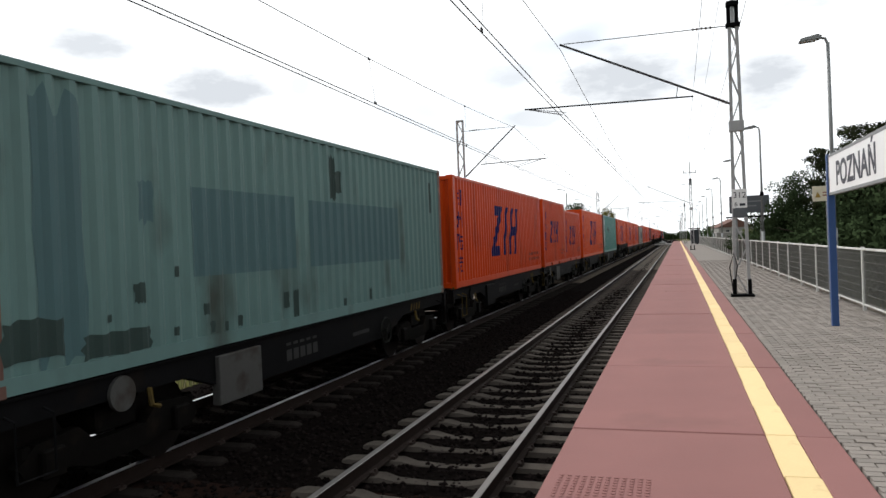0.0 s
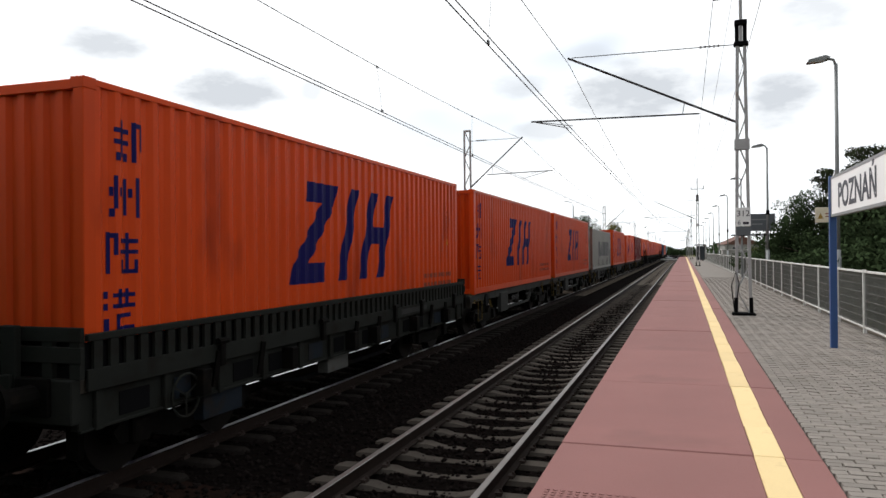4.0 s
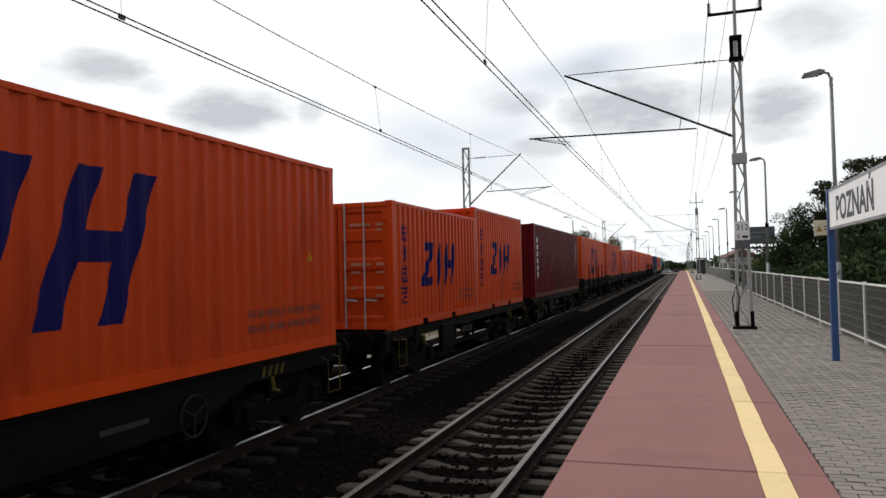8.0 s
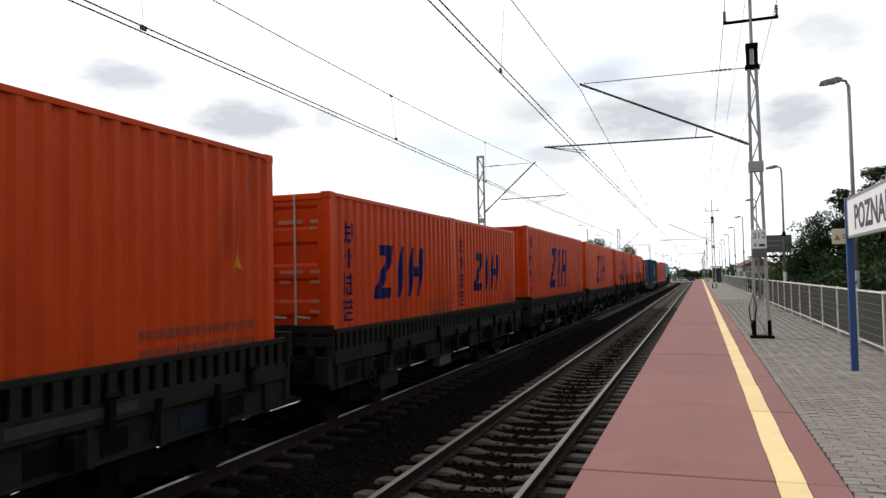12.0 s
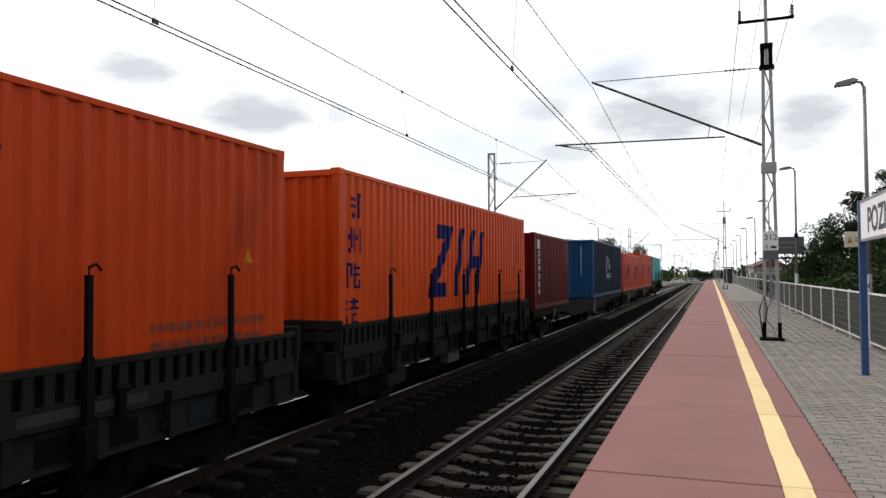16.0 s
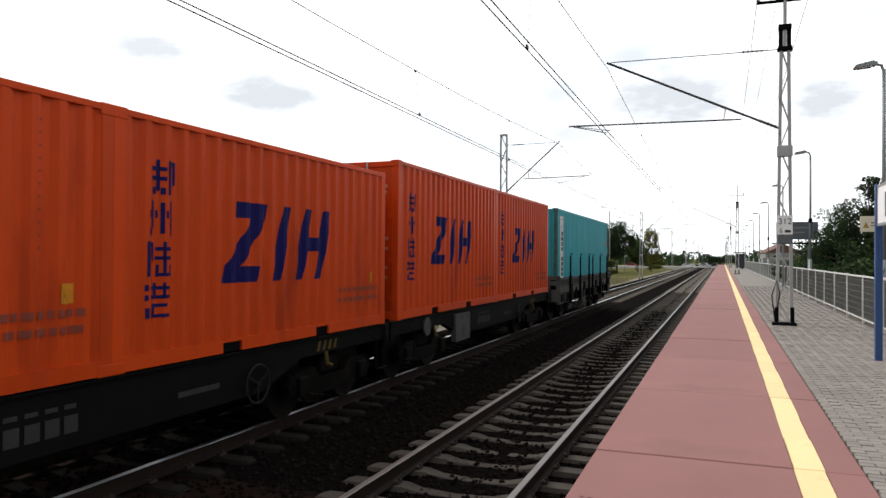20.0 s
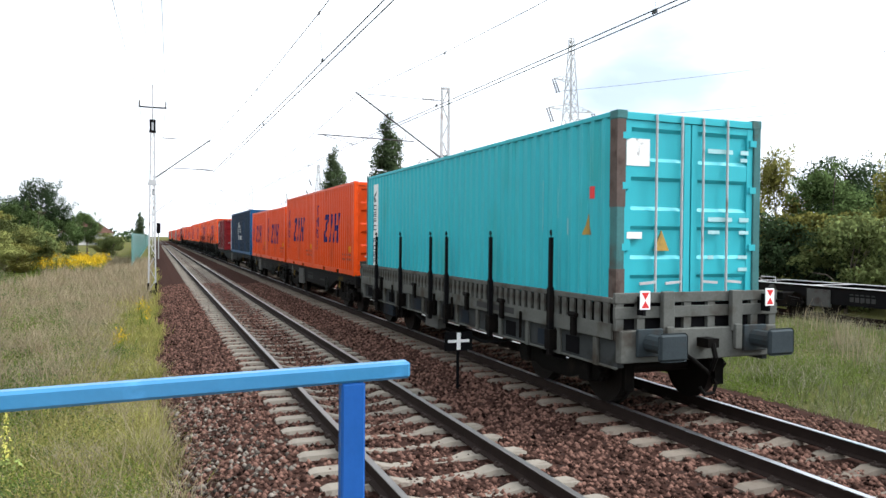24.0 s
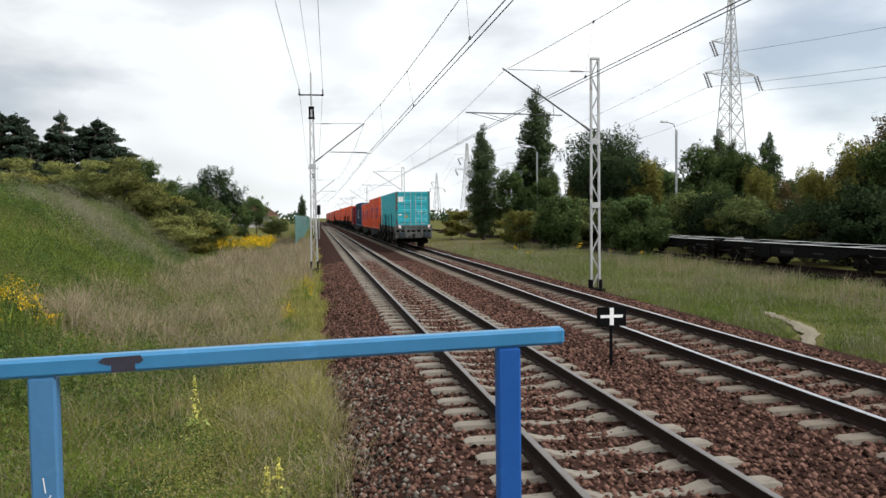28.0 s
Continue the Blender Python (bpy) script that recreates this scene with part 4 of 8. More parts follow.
def platform_mast(x, y, zb, with_plate):
    """A lattice mast with a feeder crossarm on top and a cantilever that reaches over the near track."""
    t = thing("catenary_mast", "grey lattice steel catenary mast standing on " + ("the platform paving" if zb > 0 else "the grass verge"), "mast", "catenary masts", pose(x, y, 0))
    part("base_frame", Geo().box(-0.26, 0.26, -0.2, 0.2, zb - 0.3, zb + 0.06, 0.01).bar((-0.17, 0, zb), (-0.165, 0, zb + 0.42), 0.085, 0.13, up=(0, 1, 0)).bar((0.17, 0, zb), (0.165, 0, zb + 0.42), 0.085, 0.13, up=(0, 1, 0)), m_darksteel, t, "black bitumen-coated foot")
    part("lattice", lattice(Geo(), 0, 0, zb, 7.3, 0.32, 0.16, 0.11, 0.11), m_galv, t)
    part("lower_collar", Geo().box(-0.17, 0.17, -0.08, 0.08, 4.72, 4.98, 0.01), m_galv, t)
    part("head", Geo().box(-0.16, 0.16, -0.1, 0.1, 7.22, 7.32, 0.01).box(-0.14, 0.14, -0.1, 0.1, 7.72, 7.84, 0.01).bar((-0.09, 0, 7.3), (-0.09, 0, 7.8), 0.05, 0.09).bar((0.09, 0, 7.3), (0.09, 0, 7.8), 0.05, 0.09), m_darksteel, t)
    part("top_pole", Geo().tube([(0, 0, 7.3), (0, 0, 9.5)], 0.04, 8), m_galv, t)
    part("crossarm", Geo().box(-0.62, 0.62, -0.03, 0.03, 8.39, 8.45), m_darksteel, t)
    for s in (-1, 1):
        g = Geo()
        insulator(g, (s * 0.58, 0, 8.45), (s * 0.58, 0, 8.72), 0.045, 4)
        part("feeder_insulator", g, m_ins, t)
    far = 4.15 if zb > 0 else 2.62      # the open-line masts stand closer to the track
    low, top = (5.40, 7.30) if zb > 0 else (5.08, 7.02)
    g = Geo().tube([(-far, 0, top), (-0.12, 0, low)], 0.028, 8)
    part("cantilever_strut", g, m_wire, t)
    g = Geo()
    insulator(g, (-0.55, 0, low + (top - low) * 0.43 / (far - 0.12)), (-0.16, 0, low + 0.02), 0.05, 5)
    part("strut_insulator", g, m_ins, t)
    part("stay_wire", Geo().tube([(-far + 0.1, 0, top), (-0.15, 0, top - 0.03)], 0.011, 6), m_wire, t)
    g = Geo()
    insulator(g, (-0.95, 0, top - 0.02), (-0.45, 0, top - 0.025), 0.035, 5)
    part("stay_insulator", g, m_ins, t)
    part("registration_tube", Geo().tube([(-far - 0.97, 0, 5.72), (-0.95, 0, 5.66)], 0.020, 8).tube([(-1.35, 0, 5.66), (-1.30, 0, 5.97)], 0.010, 6) if zb > 0 else Geo().tube([(-2.75, 0, 5.56), (-0.9, 0, 5.58)], 0.020, 8), m_wire, t)
    part("steady_arm", Geo().tube([(-5.0, 0, 5.70), (-4.15, 0, 5.50)], 0.012, 6).tube([(-4.9, 0.05, 5.70), (-4.05, 0.05, 5.56)], 0.009, 6) if zb > 0 else Geo().tube([(-2.0, 0, 5.56), (-3.0, 0, 5.50)], 0.012, 6), m_wire, t)
    if with_plate:
        part("earthing_cable", Geo().tube([(-0.2, -0.02, zb + 0.05), (-0.27, -0.03, zb + 0.7), (-0.17, -0.08, zb + 1.05), (-0.10, -0.09, zb + 0.75), (-0.16, -0.07, zb + 0.35)], 0.014, 6), m_darksteel, t)
        plate = part("kilometre_plate", Geo().box(-0.16, 0.17, -0.085, -0.075, 2.88, 3.33, 0.003), m_signwhite, t, "white plate with the kilometre figures")
        part("lower_plate", Geo().box(-0.15, 0.17, -0.083, -0.076, 2.66, 2.865, 0.003), m_board, t)
        text_part("312", 0.20, plate, pose(0.005, -0.0862, 3.12, 90, 0, 0), m_signink)
        text_part("6", 0.15, plate, pose(-0.08, -0.0862, 2.92, 90, 0, 0), m_signink)
        part("unread_figures", Geo().box(0.00, 0.13, -0.0868, -0.0858, 2.925, 2.985), m_signink, plate)
    return t


def text_part(words, size, parent, m, material, bold=0.0, width=None):
    """Words in the built-in font, as a flat mesh."""
    cu = bpy.data.curves.new("letters", "FONT")
    cu.body, cu.size, cu.align_x, cu.extrude, cu.offset = words, size, "CENTER", 0.001, bold
    tmp = new("letters", cu)
    bpy.context.view_layer.update()
    me = bpy.data.meshes.new_from_object(tmp.evaluated_get(bpy.context.evaluated_depsgraph_get()))
    bpy.data.objects.remove(tmp)
    me.materials.clear()
    me.materials.append(material)
    if width:
        w = max(v.co.x for v in me.vertices) - min(v.co.x for v in me.vertices)
        me.transform(Matrix.Diagonal((width / w, 1, 1, 1)))
    return part("letters", me, material, parent, at=m)


def outer_mast(x, y, zb):
    """A slim lattice mast across the tracks with a cantilever over the far track."""
    t = thing("catenary_mast", "grey lattice steel catenary mast beside the far track", "mast", "catenary masts", pose(x, y, 0))
    part("base_frame", Geo().box(-0.28, 0.28, -0.25, 0.25, zb - 0.6, zb + 0.12, 0.02).box(-0.22, -0.12, -0.1, 0.1, zb + 0.1, zb + 0.42).box(0.12, 0.22, -0.1, 0.1, zb + 0.1, zb + 0.42), m_darksteel, t, "black foot on a concrete block")
    part("lattice", lattice(Geo(), 0, 0, zb + 0.1, 7.75, 0.30, 0.27, 0.09, 0.09, step=0.6), m_galv, t)
    for z in (2.5, 4.75, 7.68):
        part("collar", Geo().box(-0.16, 0.16, -0.06, 0.06, z, z + (0.2 if z < 7 else 0.08), 0.008), m_galv, t)
    reach = 2.50 if y > 0 else 3.32
    part("cantilever_strut", Geo().tube([(reach, 0, 7.32), (0.14, 0, 5.20)], 0.028, 8), m_wire, t)
    g = Geo()
    insulator(g, (0.5, 0, 5.20 + 2.12 * 0.36 / (reach - 0.14)), (0.17, 0, 5.22), 0.05, 5)
    part("strut_insulator", g, m_ins, t)
    part("stay_wire", Geo().tube([(reach - 0.2, 0, 7.28), (0.14, 0, 7.26)], 0.011, 6), m_wire, t)
    g = Geo()
    insulator(g, (0.9, 0, 7.27), (0.4, 0, 7.265), 0.035, 5)
    part("stay_insulator", g, m_ins, t)
    part("registration_tube", Geo().tube([(reach + 1.3, 0, 5.80), (reach * 0.36, 0, 5.74)], 0.020, 8).tube([(reach * 0.45, 0, 5.75), (reach * 0.46, 0, 6.1)], 0.010, 6), m_wire, t)
    part("steady_arm", Geo().tube([(reach + 1.1, 0, 5.78), (reach, 0, 5.50)], 0.012, 6).tube([(reach + 0.6, 0.04, 5.76), (reach - 0.1, 0.04, 5.54)], 0.009, 6), m_wire, t)
    return t


NEAR_MASTS = [-152, -95, -38, 19.07, 77.5, 137, 196, 255, 315, 375]
for k, y in enumerate(NEAR_MASTS):
    platform_mast(4.02 if y > 0 else 2.95, y, PZ if 0 < y < 180 else -0.35, y == 19.07)
FAR_MASTS = [-197, -139, -82, -25, 31.5, 91, 150, 208, 266, 325, 385]
for y in FAR_MASTS:
    outer_mast(-6.87 if y < 0 else -6.45, y, -0.45)


# ---- overhead wires ----
def wire_run(name, label, points, r, sag=0.0, steps=14):
    pts = [Vector(points[0])]
    for p, q in zip(points, points[1:]):
        p, q = Vector(p), Vector(q)
        for k in range(1, steps + 1):
            a = p.lerp(q, k / steps)
            a.z -= sag * 4 * (k / steps) * (1 - k / steps)
            pts.append(a)
    g = Geo().tube(pts, r, 5)
    return tagged(part(name, g, m_wire), label, "wire")


def span_points(masts, x, z, zig=0.0):
    ys = [masts[0] - 58] + masts + [masts[-1] + 58]
    return [(x + (zig if k % 2 else -zig), y, z) for k, y in enumerate(ys)]


def droppers(masts, cx, zig, hang, zc, zm, sag):
    """Thin hangers with small clamps at both ends, every eight metres or so."""
    g = Geo()
    ys = [masts[0] - 58] + masts + [masts[-1] + 58]
    for i, (a, b) in enumerate(zip(ys, ys[1:])):
        if a > 140 or b < -110:
            continue
        for k in range(1, 7):
            t = k / 7
            z = zm - sag * 4 * t * (1 - t)
            y = a + (b - a) * t
            x0 = cx + (zig if i % 2 else -zig) * (1 - 2 * t) + (0.05 if k % 2 else -0.04)
            x1 = hang(a) * (1 - t) + hang(b) * t
            g.tube([(x0, y, zc), (x1, y, z)], 0.003, 4)
            g.box(x0 - 0.012, x0 + 0.012, y - 0.05, y + 0.05, zc - 0.012, zc + 0.05)
            g.box(x1 - 0.012, x1 + 0.012, y - 0.05, y + 0.05, z - 0.03, z + 0.018)
    return tagged(part("droppers", g, m_wire), "thin droppers between carrying wire and contact wires", "wire", kind="stuff")


for masts, cx, zig, hang, sag, top in ((NEAR_MASTS, -0.02, 0.12, lambda y: -0.11 if y > 0 else 0.28, 0.80, 7.15), (FAR_MASTS, -3.70, -0.28, lambda y: -4.0 if y > 0 else -3.6, 0.87, 7.24)):
    ends = [masts[0] - 58] + masts + [masts[-1] + 58]
    wire_run("carrying_wire", "sagging carrying wire over the track", [(hang(y), y, top) for y in ends], 0.008, sag)
    wire_run("contact_wire", "taut copper contact wire over the track", span_points(masts, cx - 0.04, 5.49, zig), 0.010, 0.03, 4)
    wire_run("contact_wire", "taut copper contact wire over the track", span_points(masts, cx + 0.05, 5.52, zig), 0.010, 0.03, 4)
    droppers(masts, cx, zig, hang, 5.50, top, sag)
for dx in (-0.58, 0.58):
    ys = [NEAR_MASTS[0] - 58] + NEAR_MASTS + [NEAR_MASTS[-1] + 58]
    wire_run("feeder_wire", "feeder wire on the crossarms of the masts", [((4.02 if y > 0 else 2.95) + dx, y, 8.75) for y in ys], 0.008, 0.6)
wire_run("earth_wire", "thin earth wire strung between the mast tops", [(4.02 if y > 0 else 2.95, y, 9.48) for y in ys], 0.006, 0.6)

# ---- platform lamps ----
lamp = thing("platform_lamp", "grey steel lamp post with a flat lantern behind the fence", "lamp", "platform lamps", pose(6.41, 21.0, 0))
part("post", Geo().tube([(0, 0, -0.5), (0, 0, 2.3)], 0.075, 12).tube([(0, 0, 2.3), (0, 0, 7.05)], 0.055, 12, 0.042), m_lamp, lamp, smooth=True)
part("collar", Geo().tube([(0, 0, 3.95), (0, 0, 4.15)], 0.085, 10), m_darksteel, lamp)
part("arm", Geo().tube([(0, 0, 7.0), (-0.06, 0, 7.16), (-0.22, 0, 7.20)], 0.035, 8), m_lamp, lamp)
head = part("lantern", Geo().prism([(-0.68, 7.12), (-0.18, 7.16), (-0.14, 7.22), (-0.26, 7.27), (-0.64, 7.19)], "y", -0.13, 0.13), m_lamp, lamp)
part("lens", Geo().prism([(-0.66, 7.10), (-0.28, 7.125), (-0.28, 7.15), (-0.66, 7.122)], "y", -0.11, 0.11), m_glass, head, "pale clear cover")
for k in range(1, 9):
    copy_thing(lamp, pose(6.41, 21.0 + 16.35 * k, 0))

# ---- station sign, notices ----
sign = thing("station_sign", "white station name sign on blue posts beside the paving", "sign", at=pose(4.91, 0, PZ))
for y in (13.02, 9.2):
    part("post", Geo().box(-0.05, 0.05, y - 0.05, y + 0.05, -0.3, 2.72, 0.008), m_signblue, sign)
panel = part("panel", Geo().box(-0.03, 0.03, 9.1, 12.92, 2.09, 2.68, 0.006), m_signwhite, sign)
part("frame", Geo().box(-0.036, 0.036, 9.08, 12.94, 2.66, 2.70).box(-0.036, 0.036, 9.08, 12.94, 2.07, 2.11).box(-0.036, 0.036, 12.91, 12.95, 2.07, 2.70), m_lamp, panel)
text_part("POZNAŃ", 0.50, panel, pose(-0.0325, 11.22, 2.20, 90, 0, -90), m_signink, 0.012, 2.3)
notice = thing("notice_plate", "small cream warning plate on a grey post", "sign", at=pose(5.15, 15.2, PZ))
part("post", Geo().tube([(0.10, 0, -0.2), (0.10, 0, 2.4)], 0.03, 8), m_lamp, notice)
nf = part("plate", Geo().box(-0.16, 0.14, -0.045, -0.03, 2.06, 2.34, 0.004), mat("cream_plate", (0.6, 0.55, 0.42), 0.6), notice)
part("warning_triangle", Geo().prism([(-0.12, 2.13), (-0.02, 2.13), (-0.07, 2.24)], "y", -0.048, -0.0445), m_yellow, nf)
part("print_block", Geo().box(0.01, 0.12, -0.048, -0.0445, 2.21, 2.23).box(0.01, 0.12, -0.048, -0.0445, 2.16, 2.18), m_dark_mark, nf)
info = thing("information_board", "dark information display on steel posts by the fence", "board", at=pose(6.1, 44.0, PZ))
for x in (-0.35, 0.9):
    part("post", Geo().box(x - 0.05, x + 0.05, -0.05, 0.05, -0.4, 3.3), m_lamp, info)
part("board", Geo().box(-0.7, 1.35, -0.12, -0.02, 2.6, 3.55, 0.02), m_board, info)
part("shelf", Geo().box(-0.9, 1.3, -0.2, 0.1, 2.34, 2.42), m_darksteel, info)
part("print_block", Geo().box(-0.4, 1.0, -0.126, -0.119, 3.2, 3.26).box(-0.4, 0.7, -0.126, -0.119, 2.95, 3.01), m_lamp, info)
kiosk = thing("platform_building", "low pale building behind the fence", "building", at=pose(9.2, 104, -0.6))
part("wall", Geo().box(-1.6, 1.4, 0, 5, 0, 2.9, 0.03), m_wall, kiosk)
part("roof", Geo().box(-1.7, 1.5, -0.1, 5.1, 2.9, 3.02, 0.02), m_wallgrey, kiosk)
for y in (0.8, 3.0):
    part("window", Geo().box(-1.63, -1.58, y, y + 1.2, 1.4, 2.4), m_pane, kiosk)
shelter = thing("platform_shelter", "grey glazed waiting shelter on the platform", "shelter", at=pose(5.1, 112, PZ))
part("back_wall", Geo().box(0.5, 0.58, 0, 6, 0, 2.3), m_wallgrey, shelter)
part("roof", Geo().box(-0.9, 0.7, -0.2, 6.2, 2.3, 2.42, 0.02), m_darksteel, shelter)
for y in (0.05, 5.95):
    part("side_pane", Geo().box(-0.6, 0.5, y - 0.02, y + 0.02, 0.2, 2.2), m_pane, shelter)
bench = thing("platform_bench", "dark slatted bench by the platform fence", "bench", "benches", pose(5.5, 118, PZ))
part("seat", Geo().box(-0.2, 0.2, 0, 1.6, 0.42, 0.47), m_darksteel, bench)
part("backrest", Geo().box(0.18, 0.23, 0, 1.6, 0.55, 0.85), m_darksteel, bench)
for y in (0.2, 1.4):
    part("leg", Geo().box(-0.17, 0.2, y - 0.03, y + 0.03, 0, 0.43), m_darksteel, bench)

# ---- marker between the tracks ----
marker = thing("white_cross_marker", "white cross on a small black trackside plate", "sign", at=pose(-2.05, -12.1, BED_Z))
part("post", Geo().box(-0.02, 0.02, -0.02, 0.02, -0.2, 0.72), m_darksteel, marker)
mp = part("plate", Geo().box(-0.26, 0.26, 0.02, 0.035, 0.62, 0.95, 0.003), m_darksteel, marker)
part("cross", Geo().box(-0.20, 0.20, 0.035, 0.039, 0.765, 0.815).box(-0.035, 0.035, 0.0352, 0.0395, 0.64, 0.935), m_signwhite, mp)

# ---- containers ----
CW, FLOOR = 2.438, 1.15
PITCH = 0.278


def wave(y, half):
    """Depth of the side wall's corrugation at y, measured inwards from the outer face."""
    if abs(y) > half - 0.02:
        return 0.006
    u = ((y + half) / PITCH) % 1.0
    if u < 0.26:
        return 0.006
    if u < 0.50:
        return 0.006 + 0.036 * (u - 0.26) / 0.24
    if u < 0.76:
        return 0.042
    return 0.042 - 0.036 * (u - 0.76) / 0.24


def crossings(poly, y):
    zs = []
    for (a, b), (c, d) in zip(poly, poly[1:] + poly[:1]):
        if (a <= y) != (c <= y):
            zs.append(b + (d - b) * (y - a) / (c - a))
    return sorted(zs)


def paint_on(polys, half, lift=0.0035):
    """Painted shapes (outlines in y, z) that follow the corrugated side."""
    g = Geo()
    ys = []
    n = int(2 * half / PITCH) + 1
    for k in range(n):
        ys += [-half + PITCH * (k + u) for u in (0, 0.13, 0.26, 0.38, 0.50, 0.63, 0.76, 0.88)]
    for poly in polys:
        lo, hi = min(p[0] for p in poly), max(p[0] for p in poly)
        cut = sorted(set([lo, hi] + [p[0] for p in poly] + [y for y in ys if lo < y < hi]))
        for a, b in zip(cut, cut[1:]):
            if b - a < 1e-4:
                continue
            ca, cb = crossings(poly, a + (b - a) * 0.01), crossings(poly, b - (b - a) * 0.01)
            if len(ca) != len(cb) or not ca:
                continue
            xa, xb = CW / 2 - wave(a, half) + lift, CW / 2 - wave(b, half) + lift
            for k in range(0, len(ca) - 1, 2):
                g.add([(xa, a, ca[k]), (xb, b, cb[k]), (xb, b, cb[k + 1]), (xa, a, ca[k + 1])], [(0, 1, 2, 3)])
    return g


def flat_on(g, rects, y, s, lift=0.004):
    """Painted rectangles (x0, x1, z0, z1) on an end face at y that looks along s."""
    for x0, x1, z0, z1 in rects:
        g.box(x0, x1, y, y + s * lift, z0, z1)
    return g


def container(name, label, L, H, paint, marks, door_at, post=None, pockets=False, group="containers on the train"):
    """A corrugated steel box: rails, posts, castings, walls, doors. marks: (name, material, outlines on the side). door_at: +1 or -1 along y."""
    t = thing(name, label, "container", group)
    half, post = L / 2 - 0.15, post or paint
    for s in (-1, 1):
        g = Geo()
        ys = [-half]
        for k in range(int(2 * half / PITCH) + 1):
            ys += [y for y in (-half + PITCH * (k + u) for u in (0.26, 0.50, 0.76, 1.0)) if y < half]
        ys.append(half)
        vs = [(s * (CW / 2 - wave(y, half)), y, z) for y in ys for z in (0.15, H - 0.07)]
        g.add(vs, [(2 * i, 2 * i + 1, 2 * i + 3, 2 * i + 2) for i in range(len(ys) - 1)])
        part("side_wall", g, paint, t)
        part("top_rail", Geo().box(min(s * (CW / 2 - 0.06), s * CW / 2), max(s * (CW / 2 - 0.06), s * CW / 2), -L / 2 + 0.1, L / 2 - 0.1, H - 0.075, H - 0.01, 0.005), paint, t)
        holes = [(-1.35, -0.99), (0.75, 1.11)] if pockets else []
        a = -L / 2 + 0.1
        for h0, h1 in holes + [(L / 2 - 0.1, None)]:
            sx = sorted((s * (CW / 2 - 0.05), s * CW / 2))
            part("bottom_rail", Geo().box(*sx, a, h0, 0.015, 0.165), paint, t)
            if h1:
                part("pocket_lintel", Geo().box(*sx, h0, h1, 0.135, 0.165), paint, t)
                a = h1
        for h0, h1 in holes:
            part("fork_pocket", Geo().box(min(s * 0.9, s * (CW / 2 - 0.03)), max(s * 0.9, s * (CW / 2 - 0.03)), h0 + 0.003, h1 - 0.003, 0.02, 0.13), m_darksteel, t)
        for e in (-1, 1):
            part("corner_post", Geo().box(*sorted((s * (CW / 2 - 0.13), s * (CW / 2 - 0.001))), *sorted((e * (L / 2 - 0.16), e * (L / 2 - 0.002))), 0.11, H - 0.11, 0.01), post, t)
            for z in (0, H - 0.118):
                part("corner_casting", Geo().box(*sorted((s * (CW / 2 - 0.16), s * (CW / 2 + 0.003))), *sorted((e * (L / 2 - 0.175), e * (L / 2 + 0.002))), z, z + 0.118, 0.008), post, t)
    g = Geo()
    nx = 46
    for k in range(nx):
        y0, y1 = -L / 2 + 0.12 + (L - 0.24) * k / nx, -L / 2 + 0.12 + (L - 0.24) * (k + 0.6) / nx
        g.box(-CW / 2 + 0.06, CW / 2 - 0.06, y0, y1, H - 0.045, H - 0.012)
    g.box(-CW / 2 + 0.05, CW / 2 - 0.05, -L / 2 + 0.1, L / 2 - 0.1, H - 0.06, H - 0.044)
    part("roof", g, paint, t)
    part("floor_pan", Geo().box(-CW / 2 + 0.05, CW / 2 - 0.05, -L / 2 + 0.1, L / 2 - 0.1, 0.08, 0.15), m_darksteel, t)
    for e in (-1, 1):
        yo = e * (L / 2 - 0.01)
        bar = lambda z0, z1: Geo().box(-CW / 2 + 0.12, CW / 2 - 0.12, *sorted((yo - e * 0.09, yo)), z0, z1, 0.006)
        part("end_header", bar(H - 0.12, H - 0.02), paint, t)
        part("end_sill", bar(0.02, 0.15), paint, t)
        if e != door_at:
            g = Geo()
            xs, n = [], 9
            w = CW - 0.26
            vs = []
            for k in range(n):
                for u, d in ((0.0, 0.03), (0.35, 0.03), (0.5, 0.075), (0.85, 0.075)):
                    vs.append((-w / 2 + w * (k + u) / n, yo - e * d))
            vs.append((w / 2, yo - e * 0.03))
            g.add([(x, y, z) for x, y in vs for z in (0.15, H - 0.12)], [(2 * i, 2 * i + 1, 2 * i + 3, 2 * i + 2) for i in range(len(vs) - 1)])
            part("end_wall", g, paint, t)
            continue
        for s in (-1, 1):
            x0, x1 = sorted((s * 0.012, s * (CW / 2 - 0.135)))
            z0, z1 = 0.155, H - 0.125
            prof = [(0.02, z0)]
            for k in range(4):
                a = z0 + (z1 - z0) * (k + 0.18) / 4
                b = z0 + (z1 - z0) * (k + 0.86) / 4
                prof += [(0.02, a), (0.055, a + 0.05), (0.055, b - 0.05), (0.02, b)]
            prof += [(0.02, z1)]
            g = Geo()
            g.add([(x, yo - e * d, z) for d, z in prof for x in (x0 + 0.1, x1 - 0.1)], [(2 * i, 2 * i + 1, 2 * i + 3, 2 * i + 2) for i in range(len(prof) - 1)])
            for xa, xb in ((x0, x0 + 0.1), (x1 - 0.1, x1)):
                g.box(xa, xb, *sorted((yo - e * 0.06, yo - e * 0.015)), z0, z1)
            leaf = part("door", g, paint, t)
            for xr in (0.18, 0.60):
                part("locking_bar", Geo().tube([(s * xr, yo + e * 0.022, 0.03), (s * xr, yo + e * 0.022, H - 0.03)], 0.017, 8), m_galv, leaf, "galvanised locking bar")
                part("handle", Geo().bar((s * xr, yo + e * 0.03, 0.62), (s * (xr + 0.26), yo + e * 0.03, 0.60), 0.02, 0.035), m_galv, leaf)
